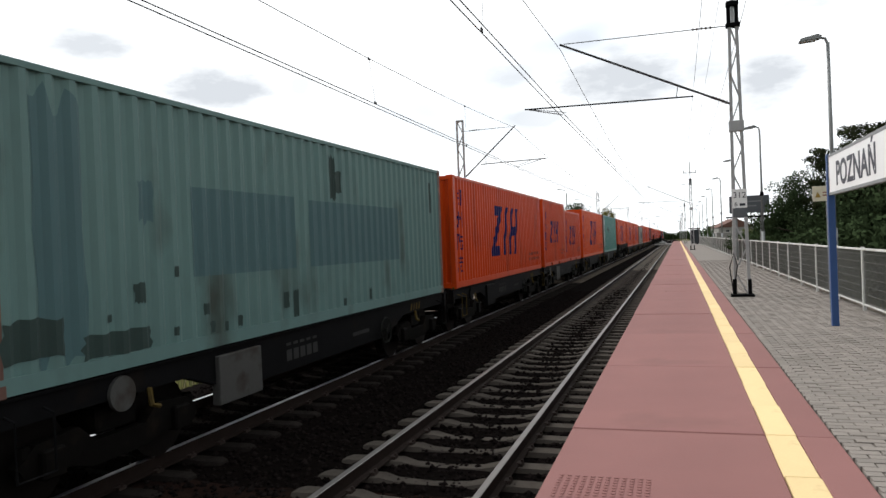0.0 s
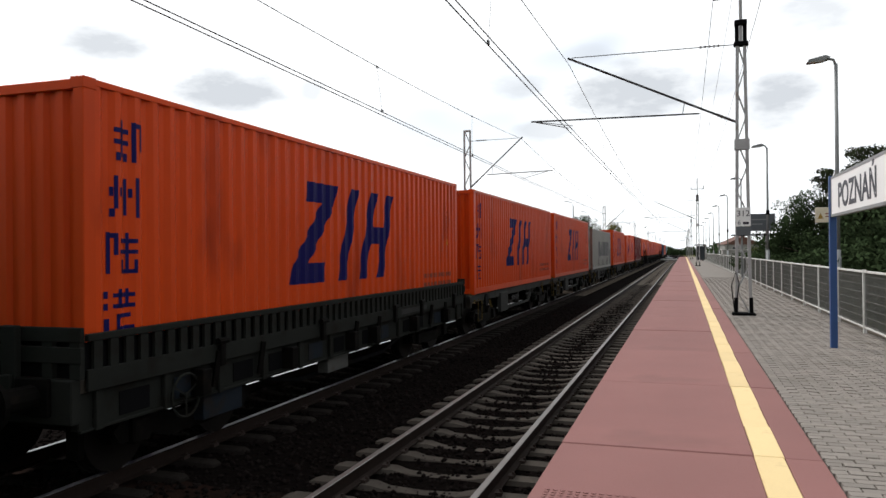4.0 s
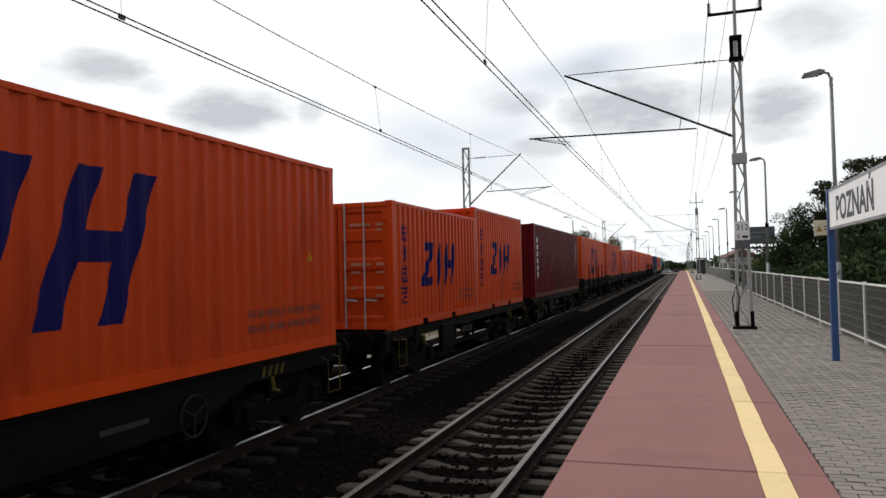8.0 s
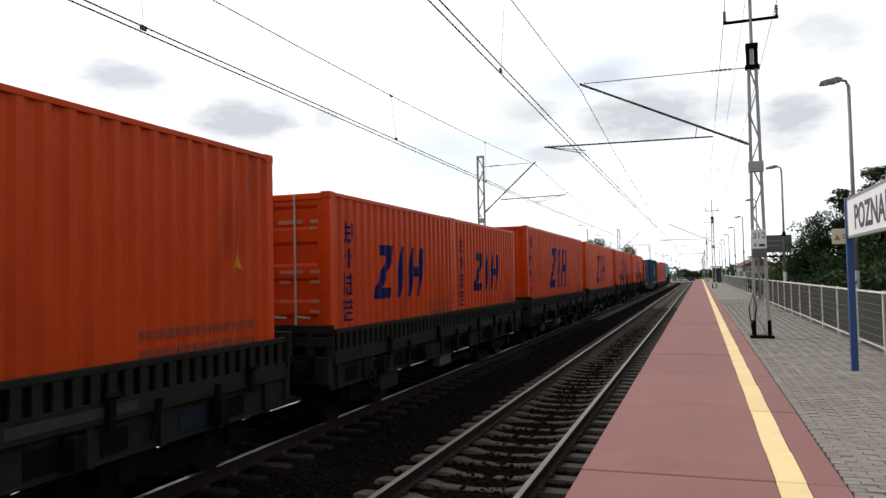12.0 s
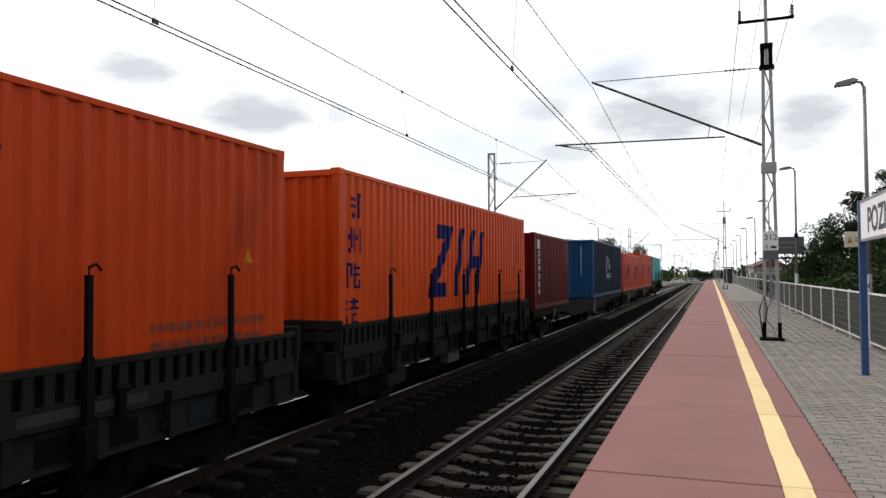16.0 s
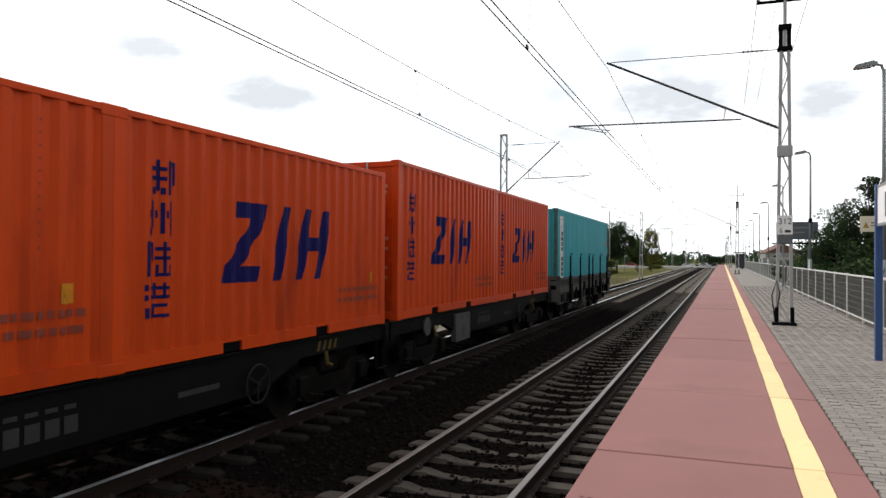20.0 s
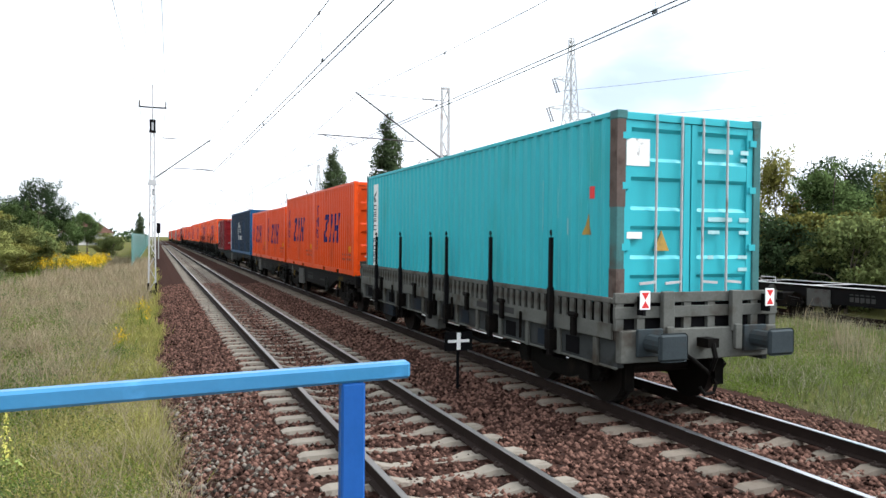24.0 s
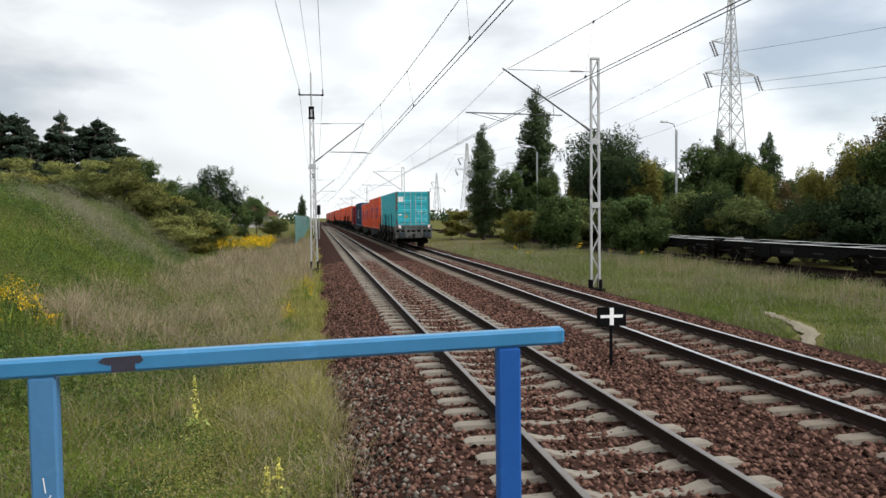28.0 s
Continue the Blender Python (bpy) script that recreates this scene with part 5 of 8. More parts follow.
            for z in (0.35, H * 0.36, H * 0.64, H - 0.38):
                part("hinge", Geo().box(*sorted((s * (CW / 2 - 0.2), s * (CW / 2 - 0.09))), *sorted((yo - e * 0.02, yo + e * 0.012)), z, z + 0.09), paint, leaf)
        g = flat_on(Geo(), [(*sorted((-e * a, -e * b)), c, d) for a, b, c, d in [(0.28, 0.72, H - 0.50, H - 0.44), (0.86, 1.0, H - 0.50, H - 0.44), (0.86, 0.98, H - 0.60, H - 0.55), (0.3, 0.72, H * 0.5, H * 0.5 + 0.06), (0.85, 1.02, H * 0.5, H * 0.5 + 0.06),
                            (0.3, 0.5, H * 0.44, H * 0.44 + 0.05), (0.85, 1.02, H * 0.44, H * 0.44 + 0.05), (0.3, 0.4, H * 0.32, H * 0.32 + 0.05), (0.84, 1.0, H * 0.32, H * 0.32 + 0.05), (0.84, 1.0, H * 0.26, H * 0.26 + 0.05)]], yo - e * 0.01, e)
        part("print_block", g, m_faded if paint is m_turq else m_dim if paint in (m_orange, m_orange_b) else m_white, t)
    for k, (nm, material, polys) in enumerate(marks):
        if nm in ("painted_mark", "repainted_patch", "painted_out_block", "rust_run", "scrape"):
            for q in polys:
                mk = part(nm, paint_on([q], half, 0.0035 + 0.0025 * k), material, t)
                bm = bmesh.new()
                bm.from_mesh(mk.data)
                bmesh.ops.remove_doubles(bm, verts=bm.verts, dist=0.006)
                bm.to_mesh(mk.data)
                bm.free()
        else:
            part(nm, paint_on(polys, half, 0.0035 + 0.0025 * k), material, t)
    return t


def rect(y0, y1, z0, z1):
    return [(y0, z0), (y1, z0), (y1, z1), (y0, z1)]


def ragged(y0, y1, z0, z1, seed):
    """A rectangle with uneven, torn edges."""
    q = random.Random(seed)
    w, h, n = y1 - y0, z1 - z0, 7
    j = lambda span: q.uniform(-0.07, 0.09) * span
    low = [(y0 + w * k / n, z0 + j(h)) for k in range(1, n)]
    up = [(y1 - w * k / n, z1 + j(h)) for k in range(1, n)]
    side = lambda y, za, zb: [(y + j(w), za + (zb - za) * k / 4) for k in range(1, 4)]
    return [(y0, z0)] + low + [(y1, z0)] + side(y1, z0, z1) + [(y1, z1)] + up + [(y0, z1)] + side(y0, z1, z0)


def shear_mark(y0, z0, w, h, slant):
    """The big slanted three-piece painted mark as plain outlines."""
    k = slant / h
    p = lambda y, z: (y0 + y * w + k * z * h, z0 + z * h)
    zig = [p(0, 0), p(0.29, 0), p(0.29, 0.20), p(0.13, 0.20), p(0.285, 0.80), p(0.285, 1.0), p(0.005, 1.0), p(0.005, 0.80), p(0.155, 0.80), p(0, 0.20)]
    stroke = [p(0.43, 0), p(0.52, 0), p(0.52, 1), p(0.43, 1)]
    gate = [p(0.665, 0), p(0.755, 0), p(0.755, 0.40), p(0.885, 0.40), p(0.885, 0), p(0.975, 0), p(0.975, 1), p(0.885, 1), p(0.885, 0.60), p(0.755, 0.60), p(0.755, 1), p(0.665, 1)]
    return [zig, stroke, gate]


def glyph_bars(y0, z0, s, kind):
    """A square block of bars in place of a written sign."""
    b = s * 0.13
    R = lambda a, c, d, e: rect(y0 + a * s, y0 + c * s, z0 + d * s, z0 + e * s)
    if kind == 0:
        return [R(0, 0.55, 0.68, 0.80), R(0.21, 0.34, 0.1, 1.0), R(0, 0.55, 0.40, 0.52), R(0.05, 0.2, 0, 0.2), R(0.36, 0.5, 0, 0.2), R(0.62, 0.74, 0, 1.0), R(0.74, 0.98, 0.86, 0.98), R(0.86, 0.98, 0.30, 0.86)]
    if kind == 1:
        return [R(0.10, 0.22, 0.2, 1.0), R(0.46, 0.58, 0.05, 0.95), R(0.82, 0.94, 0, 1.0), R(0, 0.09, 0.5, 0.72), R(0.28, 0.38, 0.5, 0.72), R(0.64, 0.74, 0.5, 0.72), R(0, 0.12, 0, 0.2)]
    if kind == 2:
        return [R(0, 0.12, 0, 1.0), R(0.12, 0.32, 0.86, 0.98), R(0.2, 0.32, 0.45, 0.86), R(0.40, 1.0, 0.74, 0.85), R(0.64, 0.76, 0.05, 1.0), R(0.38, 1.0, 0.48, 0.58), R(0.42, 0.53, 0.05, 0.34), R(0.88, 0.99, 0.05, 0.34), R(0.42, 0.99, 0.0, 0.10)]
    return [R(0, 0.16, 0.78, 0.95), R(0, 0.16, 0.50, 0.66), R(0.02, 0.2, 0.0, 0.3), R(0.28, 1.0, 0.80, 0.9), R(0.28, 1.0, 0.54, 0.64), R(0.42, 0.53, 0.54, 1.0), R(0.74, 0.85, 0.54, 1.0), R(0.36, 0.9, 0.30, 0.40), R(0.36, 0.47, 0.02, 0.40), R(0.36, 0.98, 0.0, 0.10)]


def small_lines(y0, z0, n, w, h, gap, seed):
    r = random.Random(seed)
    out = []
    for k in range(n):
        y, z = y0, z0 + k * (h + gap)
        while y < y0 + w:
            d = r.uniform(0.05, 0.13)
            out.append(rect(y, min(y + d, y0 + w), z, z + h))
            y += d + 0.035
    return out


def orange_marks(L, H, kind, fore=False):
    o = -L / 2
    if L > 8:
        big = shear_mark(o + 3.90, 0.71, 3.57, 1.57, 0.55)
        cjk = [q for k in range(4) for q in glyph_bars(o + 0.41 - 0.045 * k, 2.13 - 0.575 * k, 0.42, k)]
        tel = small_lines(o + 9.65, 0.40, 2, 2.1, 0.10, 0.10, kind)
        tri = [[(o + 11.25, 1.36), (o + 11.5, 1.36), (o + 11.375, 1.58)]]
        ids = [rect(o + 11.35, o + 11.39, 0.9 + k * 0.12, 0.98 + k * 0.12) for k in range(11)]
    else:
        up = 0.0 if H > 2.7 else -0.17
        big = shear_mark(o + 1.68, 1.00 + up, 2.32, 0.98, 0.26)
        cjk = [q for k in range(4) for q in glyph_bars(o + 0.53 - 0.035 * k, 1.99 + up * 1.2 - 0.425 * k, 0.36, k)]
        if fore:
            big = shear_mark(o + 1.60, 1.01 + up, 2.32, 0.99, 0.27)
            cjk = [q for k in range(4) for q in glyph_bars(o + 0.45 - 0.03 * k, 1.99 + up * 1.2 - 0.425 * k, 0.36, k)]
        tel = small_lines(o + 4.48, 0.45, 2, 1.25, 0.07, 0.08, kind)
        tri = [rect(o + 5.46, o + 5.62, 0.72, 0.90)]
        ids = [rect(o + 5.22, o + 5.255, 1.20 + k * 0.11, 1.22 + k * 0.11) for k in range(11)]
    return [("painted_mark", m_navy, big), ("glyph_column", m_navy, cjk), ("print_block", m_dark_mark, tel + ids), ("label_sticker", m_sticker, tri)]


LONG, SHORT, HIGH, LOW = 12.192, 6.058, 2.896, 2.591


boxes = {}
boxes["sage"] = container("container", "faded sage green shipping container with repainted patches and scrapes", LONG, HIGH, m_sage, [
    ("repainted_patch", m_sage_patch, [rect(-3.38, -0.95, 0.88, 1.93), rect(-0.45, 3.25, 0.88, 1.90), ragged(-5.58, -4.98, 0.22, 2.60, 1), ragged(-4.26, -4.02, 1.5, 1.94, 2)]),
    ("scrape", m_scrape, [ragged(*q, k + 3) for k, q in enumerate(((0.24, 0.44, 1.96, 2.66), (0.43, 0.70, 2.08, 2.42), (-5.94, -5.28, 0.26, 0.62), (-5.08, -4.12, 0.17, 0.40), (5.29, 5.42, 1.88, 2.58), (5.52, 5.60, 1.15, 1.48), (-1.03, -0.94, 0.17, 0.56), (-1.31, -1.22, 0.32, 0.55),
                                                               (-3.10, -2.96, 0.19, 0.33), (-2.76, -2.68, 0.18, 0.29), (-2.47, -2.38, 0.20, 0.34), (-3.20, -3.11, 0.42, 0.55), (-4.34, -4.20, 0.66, 0.86), (-3.72, -3.64, 0.90, 1.02), (1.75, 1.81, 0.19, 0.40), (0.66, 0.71, 0.18, 0.30), (-4.75, -4.66, 0.50, 0.58), (-3.75, -3.68, 0.24, 0.34)))])], 1, m_steelpost)
boxes["orange40"] = container("container", "orange shipping container with a large dark blue painted mark", LONG, HIGH, m_orange, orange_marks(LONG, HIGH, 1), 1)
boxes["orange40low"] = container("container", "lighter orange shipping container with a dark blue painted mark", LONG, HIGH, m_orange_b, orange_marks(LONG, HIGH, 2), 1)
boxes["orange20_front"] = container("container", "short high orange container with its doors facing forward", SHORT, HIGH, m_orange, orange_marks(SHORT, HIGH, 3), -1, pockets=True)
boxes["orange20"] = container("container", "short orange shipping container with dark blue painted mark", SHORT, LOW, m_orange, orange_marks(SHORT, LOW, 4), 1, pockets=True)
boxes["orange20_fore"] = container("container", "short low orange container with its dark blue mark set well forward", SHORT, LOW, m_orange, orange_marks(SHORT, LOW, 7, True), 1, pockets=True)
boxes["orange20_front_fore"] = container("container", "short high orange container with forward doors and mark", SHORT, HIGH, m_orange, orange_marks(SHORT, HIGH, 8, True), -1, pockets=True)
boxes["orange20low_front"] = container("container", "short low orange container with its doors facing forward", SHORT, LOW, m_orange, orange_marks(SHORT, LOW, 5), -1, pockets=True)
boxes["orange20high"] = container("container", "short high orange container with dark blue painted mark", SHORT, HIGH, m_orange, orange_marks(SHORT, HIGH, 6), 1, pockets=True)


def column_marks(o, z_top, n, dz, w, h):
    """A column of plain frames and bars in place of a brand's letters."""
    out = []
    for k in range(n):
        if n > 8 and k == 4:
            continue
        z, c = z_top - k * dz, w * 0.24
        left, right = rect(o, o + c, z - h, z), rect(o + w - c, o + w, z - h, z)
        top, low, mid = rect(o + c, o + w - c, z - h * 0.22, z), rect(o + c, o + w - c, z - h, z - h * 0.78), rect(o + c, o + w - c, z - h * 0.62, z - h * 0.40)
        out += [[left, right, top, low], [left, right, top, low, mid], [left, right, mid, top]][k % 3]
    return out


def strip_container(paint, label, dirty):
    o = -LONG / 2
    strip = [rect(o + 0.60, o + 1.09, 0.42, 2.64)]
    t = container("container", label, LONG, HIGH, paint, [("white_strip", m_white, strip)] + ([("scrape", m_scrape, [ragged(o + 3.2 + k * 0.45, o + 3.5 + k * 0.45, 1.75 - 0.08 * k, 2.0 - 0.05 * k, 40 + k) for k in range(4)])] if dirty else [("scrape", m_faded, [rect(o + 10.22, o + 10.235, 1.3, 2.1), rect(o + 10.62, o + 10.63, 1.5, 1.95), rect(o + 10.9, o + 10.93, 1.25, 1.5)])]), 1, m_steelpost if dirty else m_turq_post)
    part("marking_strip", paint_on([q for q in column_marks(o + 0.70, 2.08, 9, 0.183, 0.28, 0.145)], LONG / 2 - 0.15, 0.007), m_signink, t)
    part("strip_device", paint_on([[(o + 0.70, 2.26), (o + 0.76, 2.24), (o + 0.98, 2.54), (o + 0.94, 2.57)], [(o + 0.70, 2.26), (o + 0.78, 2.15), (o + 0.86, 2.18), (o + 0.80, 2.30)]], LONG / 2 - 0.15, 0.007), m_board, t)
    g = flat_on(Geo(), [(0.50, 0.55, HIGH - 0.45 - 0.13 * k - 0.09, HIGH - 0.45 - 0.13 * k) for k in range(11)], -LONG / 2 + 0.02, -1, 0.006)
    part("print_block", g, m_white, t)
    return t


boxes["teal"] = strip_container(m_teal, "dark teal shipping container with a white vertical strip", True)
boxes["turq"] = strip_container(m_turq, "bright turquoise shipping container on the last wagon", False)
e_y = LONG / 2 - 0.01
part("white_sticker", flat_on(Geo(), [(0.69, 1.06, 2.17, 2.53)], e_y - 0.03, 1, 0.02), m_white, boxes["turq"])
part("white_sticker", flat_on(Geo(), [(0.80, 1.04, 1.20, 1.29)], e_y - 0.03, 1, 0.02), m_white, boxes["turq"])
part("warning_triangle", Geo().prism([(0.36, 1.04), (0.60, 1.04), (0.48, 1.31)], "y", e_y - 0.03, e_y - 0.008), m_yellow, boxes["turq"])
part("warning_triangle", paint_on([[(5.25, 1.25), (5.5, 1.25), (5.375, 1.55)]], LONG / 2 - 0.15, 0.005), m_yellow, boxes["turq"])
part("label_sticker", paint_on([rect(5.40, 5.55, 1.75, 1.92)], LONG / 2 - 0.15, 0.005), m_red, boxes["turq"])
part("rust_patch", Geo().box(CW / 2 - 0.135, CW / 2 + 0.0005, LONG / 2 - 0.165, LONG / 2 + 0.0005, 1.62, HIGH - 0.12), m_rust_grey, boxes["turq"])
part("rust_patch", Geo().box(CW / 2 - 0.135, CW / 2 + 0.0005, LONG / 2 - 0.165, LONG / 2 + 0.0005, 0.14, 0.80), m_rust_grey, boxes["turq"])
part("white_sticker", flat_on(Geo(), [(0.83, 1.02, 0.25, 0.46)], e_y - 0.03, 1, 0.02), m_rust_grey, boxes["turq"], "scraped bare patch")
boxes["grey"] = container("container", "weathered grey shipping container with dull painted-out blocks and rust runs", LONG, LOW, m_grey_box, [
    ("painted_out_block", m_grey_patch, [[(-1.38, 0.82), (-0.13, 0.86), (-0.30, 1.25), (-0.47, 1.83), (-0.81, 1.82), (-1.05, 1.41), (-1.38, 1.30)], rect(0.02, 1.05, 0.82, 1.83), rect(1.17, 2.18, 0.83, 1.83), rect(2.38, 3.40, 0.83, 1.84), rect(3.63, 4.58, 0.83, 1.84), rect(-2.6, -1.5, 0.8, 1.82)]),
    ("repainted_patch", m_grey_patch_b, [rect(4.78, 5.94, 0.17, 1.30)]),
    ("rust_run", m_frame, [[(-5.6 + k * 0.29 + 0.09 * math.sin(k * 3.1), 0.16), (-5.57 + k * 0.29 + 0.09 * math.sin(k * 3.1) + 0.012 * (k % 3), 0.16), (-5.575 + k * 0.29 + 0.09 * math.sin(k * 3.1), 0.34 + 0.13 * ((k * 5) % 4) + 0.06 * math.sin(k * 1.7)), (-5.595 + k * 0.29 + 0.09 * math.sin(k * 3.1), 0.36 + 0.13 * ((k * 5) % 4))] for k in range(39)])], 1, m_steelpost)
boxes["maroon_long"] = container("container", "dark maroon shipping container with white vertical blocks", LONG, HIGH, m_maroon, [
    ("painted_blocks", m_white, column_marks(-5.45, 2.35, 6, 0.27, 0.26, 0.19)),
    ("print_block", m_white, [rect(4.95, 5.0, 1.0 + k * 0.11, 1.07 + k * 0.11) for k in range(11)] + [rect(5.38, 5.43, 1.7 + k * 0.12, 1.78 + k * 0.12) for k in range(6)])], 1, m_maroon)
part("print_block", flat_on(Geo(), [(0.42, 0.47, LOW - 0.5 - 0.12 * k, LOW - 0.42 - 0.12 * k) for k in range(11)], -LONG / 2 + 0.02, -1, 0.006), m_white, boxes["maroon_long"])
boxes["maroon_short"] = container("container", "short maroon shipping container with a blue and white vertical strip", SHORT, LOW, m_maroon, [
    ("blue_strip", m_blue, [rect(-2.55, -2.25, 0.45, 2.0)]), ("white_device", m_white, [rect(-2.62, -2.2, 2.05, 2.36)])], 1, m_maroon)
part("marking_strip", paint_on(column_marks(-2.52, 1.98, 6, 0.26, 0.24, 0.18), SHORT / 2 - 0.15, 0.007), m_white, boxes["maroon_short"])
part("print_block", flat_on(Geo(), [(0.42, 0.47, LOW - 0.45 - 0.12 * k, LOW - 0.37 - 0.12 * k) for k in range(11)], -SHORT / 2 + 0.02, -1, 0.006), m_white, boxes["maroon_short"])
arc = [(-0.62 + 0.62 * math.cos(a), 1.55 + 0.66 * math.sin(a)) for a in np.linspace(1.5, 4.6, 14)] + [(-0.52 + 0.44 * math.cos(a), 1.55 + 0.50 * math.sin(a)) for a in np.linspace(4.5, 1.6, 14)]


def frame_row(y, z, n, step, w, h):
    """A row of plain hollow frames in place of a brand's letters."""
    out = []
    for k in range(n):
        a, c, b = y + k * step, w * 0.27, h * 0.24
        if k % 3 == 1:
            out.append(rect(a, a + w * 0.85, z, z + h))
        else:
            out += [rect(a, a + c, z, z + h), rect(a + w - c, a + w, z, z + h), rect(a + c, a + w - c, z + h - b, z + h), rect(a + c, a + w - c, z, z + b)]
    return out


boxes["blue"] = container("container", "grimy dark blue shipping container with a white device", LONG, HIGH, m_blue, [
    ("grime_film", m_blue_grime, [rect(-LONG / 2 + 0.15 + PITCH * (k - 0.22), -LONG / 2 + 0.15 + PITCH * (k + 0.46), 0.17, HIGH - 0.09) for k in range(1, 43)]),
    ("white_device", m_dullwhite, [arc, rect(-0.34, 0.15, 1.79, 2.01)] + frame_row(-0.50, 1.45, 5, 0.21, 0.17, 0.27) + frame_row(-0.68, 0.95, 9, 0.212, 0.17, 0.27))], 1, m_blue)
part("print_block", flat_on(Geo(), [(0.605, 0.645, HIGH - 0.41 - 0.13 * k, HIGH - 0.34 - 0.13 * k) for k in range(11)], -LONG / 2 + 0.02, -1, 0.006), m_white, boxes["blue"])


# ---- wagons ----
def wheelset_geo():
    g = Geo().tube([(-0.62, 0, 0.46), (0.62, 0, 0.46)], 0.08, 10)
    for s in (-1, 1):
        ring = [(0.46 * math.cos(a), 0.46 + 0.46 * math.sin(a)) for a in np.linspace(0, 2 * math.pi, 28, endpoint=False)]
        hub = [(0.16 * math.cos(a), 0.46 + 0.16 * math.sin(a)) for a in np.linspace(0, 2 * math.pi, 12, endpoint=False)]
        flange = [(0.49 * math.cos(a), 0.46 + 0.49 * math.sin(a)) for a in np.linspace(0, 2 * math.pi, 28, endpoint=False)]
        g.prism(ring, "x", s * 0.69, s * 0.82)
        g.prism(flange, "x", s * 0.66, s * 0.69)
        g.prism(hub, "x", s * 0.82, s * 0.90)
    return g


wheelset_mesh = wheelset_geo().mesh("wheelset", m_wheel)
sides = {}
for s in (-1, 1):
    bg = Geo()
    bg.prism([(-1.25, 0.50), (-1.05, 0.66), (-0.55, 0.70), (-0.35, 0.52), (0.35, 0.52), (0.55, 0.70), (1.05, 0.66), (1.25, 0.50), (1.15, 0.36), (0.65, 0.36), (0.40, 0.28), (-0.40, 0.28), (-0.65, 0.36), (-1.15, 0.36)], "x", s * 0.98, s * 1.10)
    for y in (-0.9, 0.9):
        bg.box(*sorted((s * 0.94, s * 1.17)), y - 0.13, y + 0.13, 0.33, 0.60, 0.02)
        bg.tube([(s * 1.04, y - 0.24, 0.36), (s * 1.04, y - 0.24, 0.66)], 0.06, 8).tube([(s * 1.04, y + 0.24, 0.36), (s * 1.04, y + 0.24, 0.66)], 0.06, 8)
    sides[s] = bg.mesh("side_frame", m_bogie)
bolster_mesh = Geo().box(-1.05, 1.05, -0.28, 0.28, 0.55, 0.80, 0.02).mesh("bogie", m_bogie)
bg = Geo()
for y in (-1.42, 1.42, -0.38, 0.38):
    bg.box(-0.85, -0.70, y - 0.04, y + 0.04, 0.25, 0.62).box(0.70, 0.85, y - 0.04, y + 0.04, 0.25, 0.62)
brakes_mesh = bg.mesh("brake_gear", m_bogie)


def add_bogie(t, y):
    b = part("bogie", bolster_mesh, m_bogie, t, at=pose(0, y, 0))
    tagged(part("brake_gear", brakes_mesh, m_bogie, b), kind="stuff")
    for s in (-1, 1):
        part("side_frame", sides[s], m_bogie, b)
    for o in (-0.9, 0.9):
        part("wheelset", wheelset_mesh, m_wheel, b, at=pose(0, o, 0))


def add_buffers(t, half, tip, square=False):
    for e in (-1, 1):
        for s in (-0.875, 0.875):
            g = Geo().tube([(s, e * half, 1.0), (s, e * (tip - 0.06), 1.0)], 0.12, 12).tube([(s, e * (tip - 0.05), 1.0), (s, e * tip, 1.0)], 0.235, 20).box(s - 0.2, s + 0.2, *sorted((e * half, e * (half + 0.05))), 0.82, 1.18, 0.01)
            if square:
                g = Geo().tube([(s, e * half, 1.0), (s, e * (tip - 0.06), 1.0)], 0.12, 12).box(s - 0.22, s + 0.22, *sorted((e * (tip - 0.06), e * tip)), 0.82, 1.18, 0.04).box(s - 0.2, s + 0.2, *sorted((e * half, e * (half + 0.05))), 0.82, 1.18, 0.01)
            part("buffer", g, m_buffer if square else m_bogie, t, "grey-blue buffer with a square head" if square else "")
        g = Geo().box(-0.09, 0.09, *sorted((e * half, e * (half + 0.22))), 0.92, 1.04).tube([(0, e * (half + 0.2), 0.98), (0, e * (half + 0.26), 0.80), (0, e * (half + 0.18), 0.62)], 0.035, 8)
        part("coupling", g, m_bogie, t)
        g = Geo().tube([(0.35, e * half, 0.85), (0.30, e * (half + 0.18), 0.78), (0.12, e * (half + 0.24), 0.62), (-0.02, e * (half + 0.25), 0.46), (0.02, e * (half + 0.25), 0.34), (0.16, e * (half + 0.24), 0.32), (0.22, e * (half + 0.22), 0.42)], 0.026, 8)
        part("brake_hose", g, m_bogie, t)


def hand_wheel(t, y, z, x=1.22):
    pts = [(x, y + 0.24 * math.cos(a), z + 0.24 * math.sin(a)) for a in np.linspace(0, 2 * math.pi, 21)]
    g = Geo().tube(pts, 0.016, 6)
    for a in (0.5, 2.6, 4.7):
        g.bar((x, y, z), (x, y + 0.24 * math.cos(a), z + 0.24 * math.sin(a)), 0.014, 0.02)
    g.tube([(x - 0.2, y, z), (x + 0.02, y, z)], 0.03, 8)
    part("handbrake_wheel", g, m_flat, t, "dark spoked handbrake wheel")


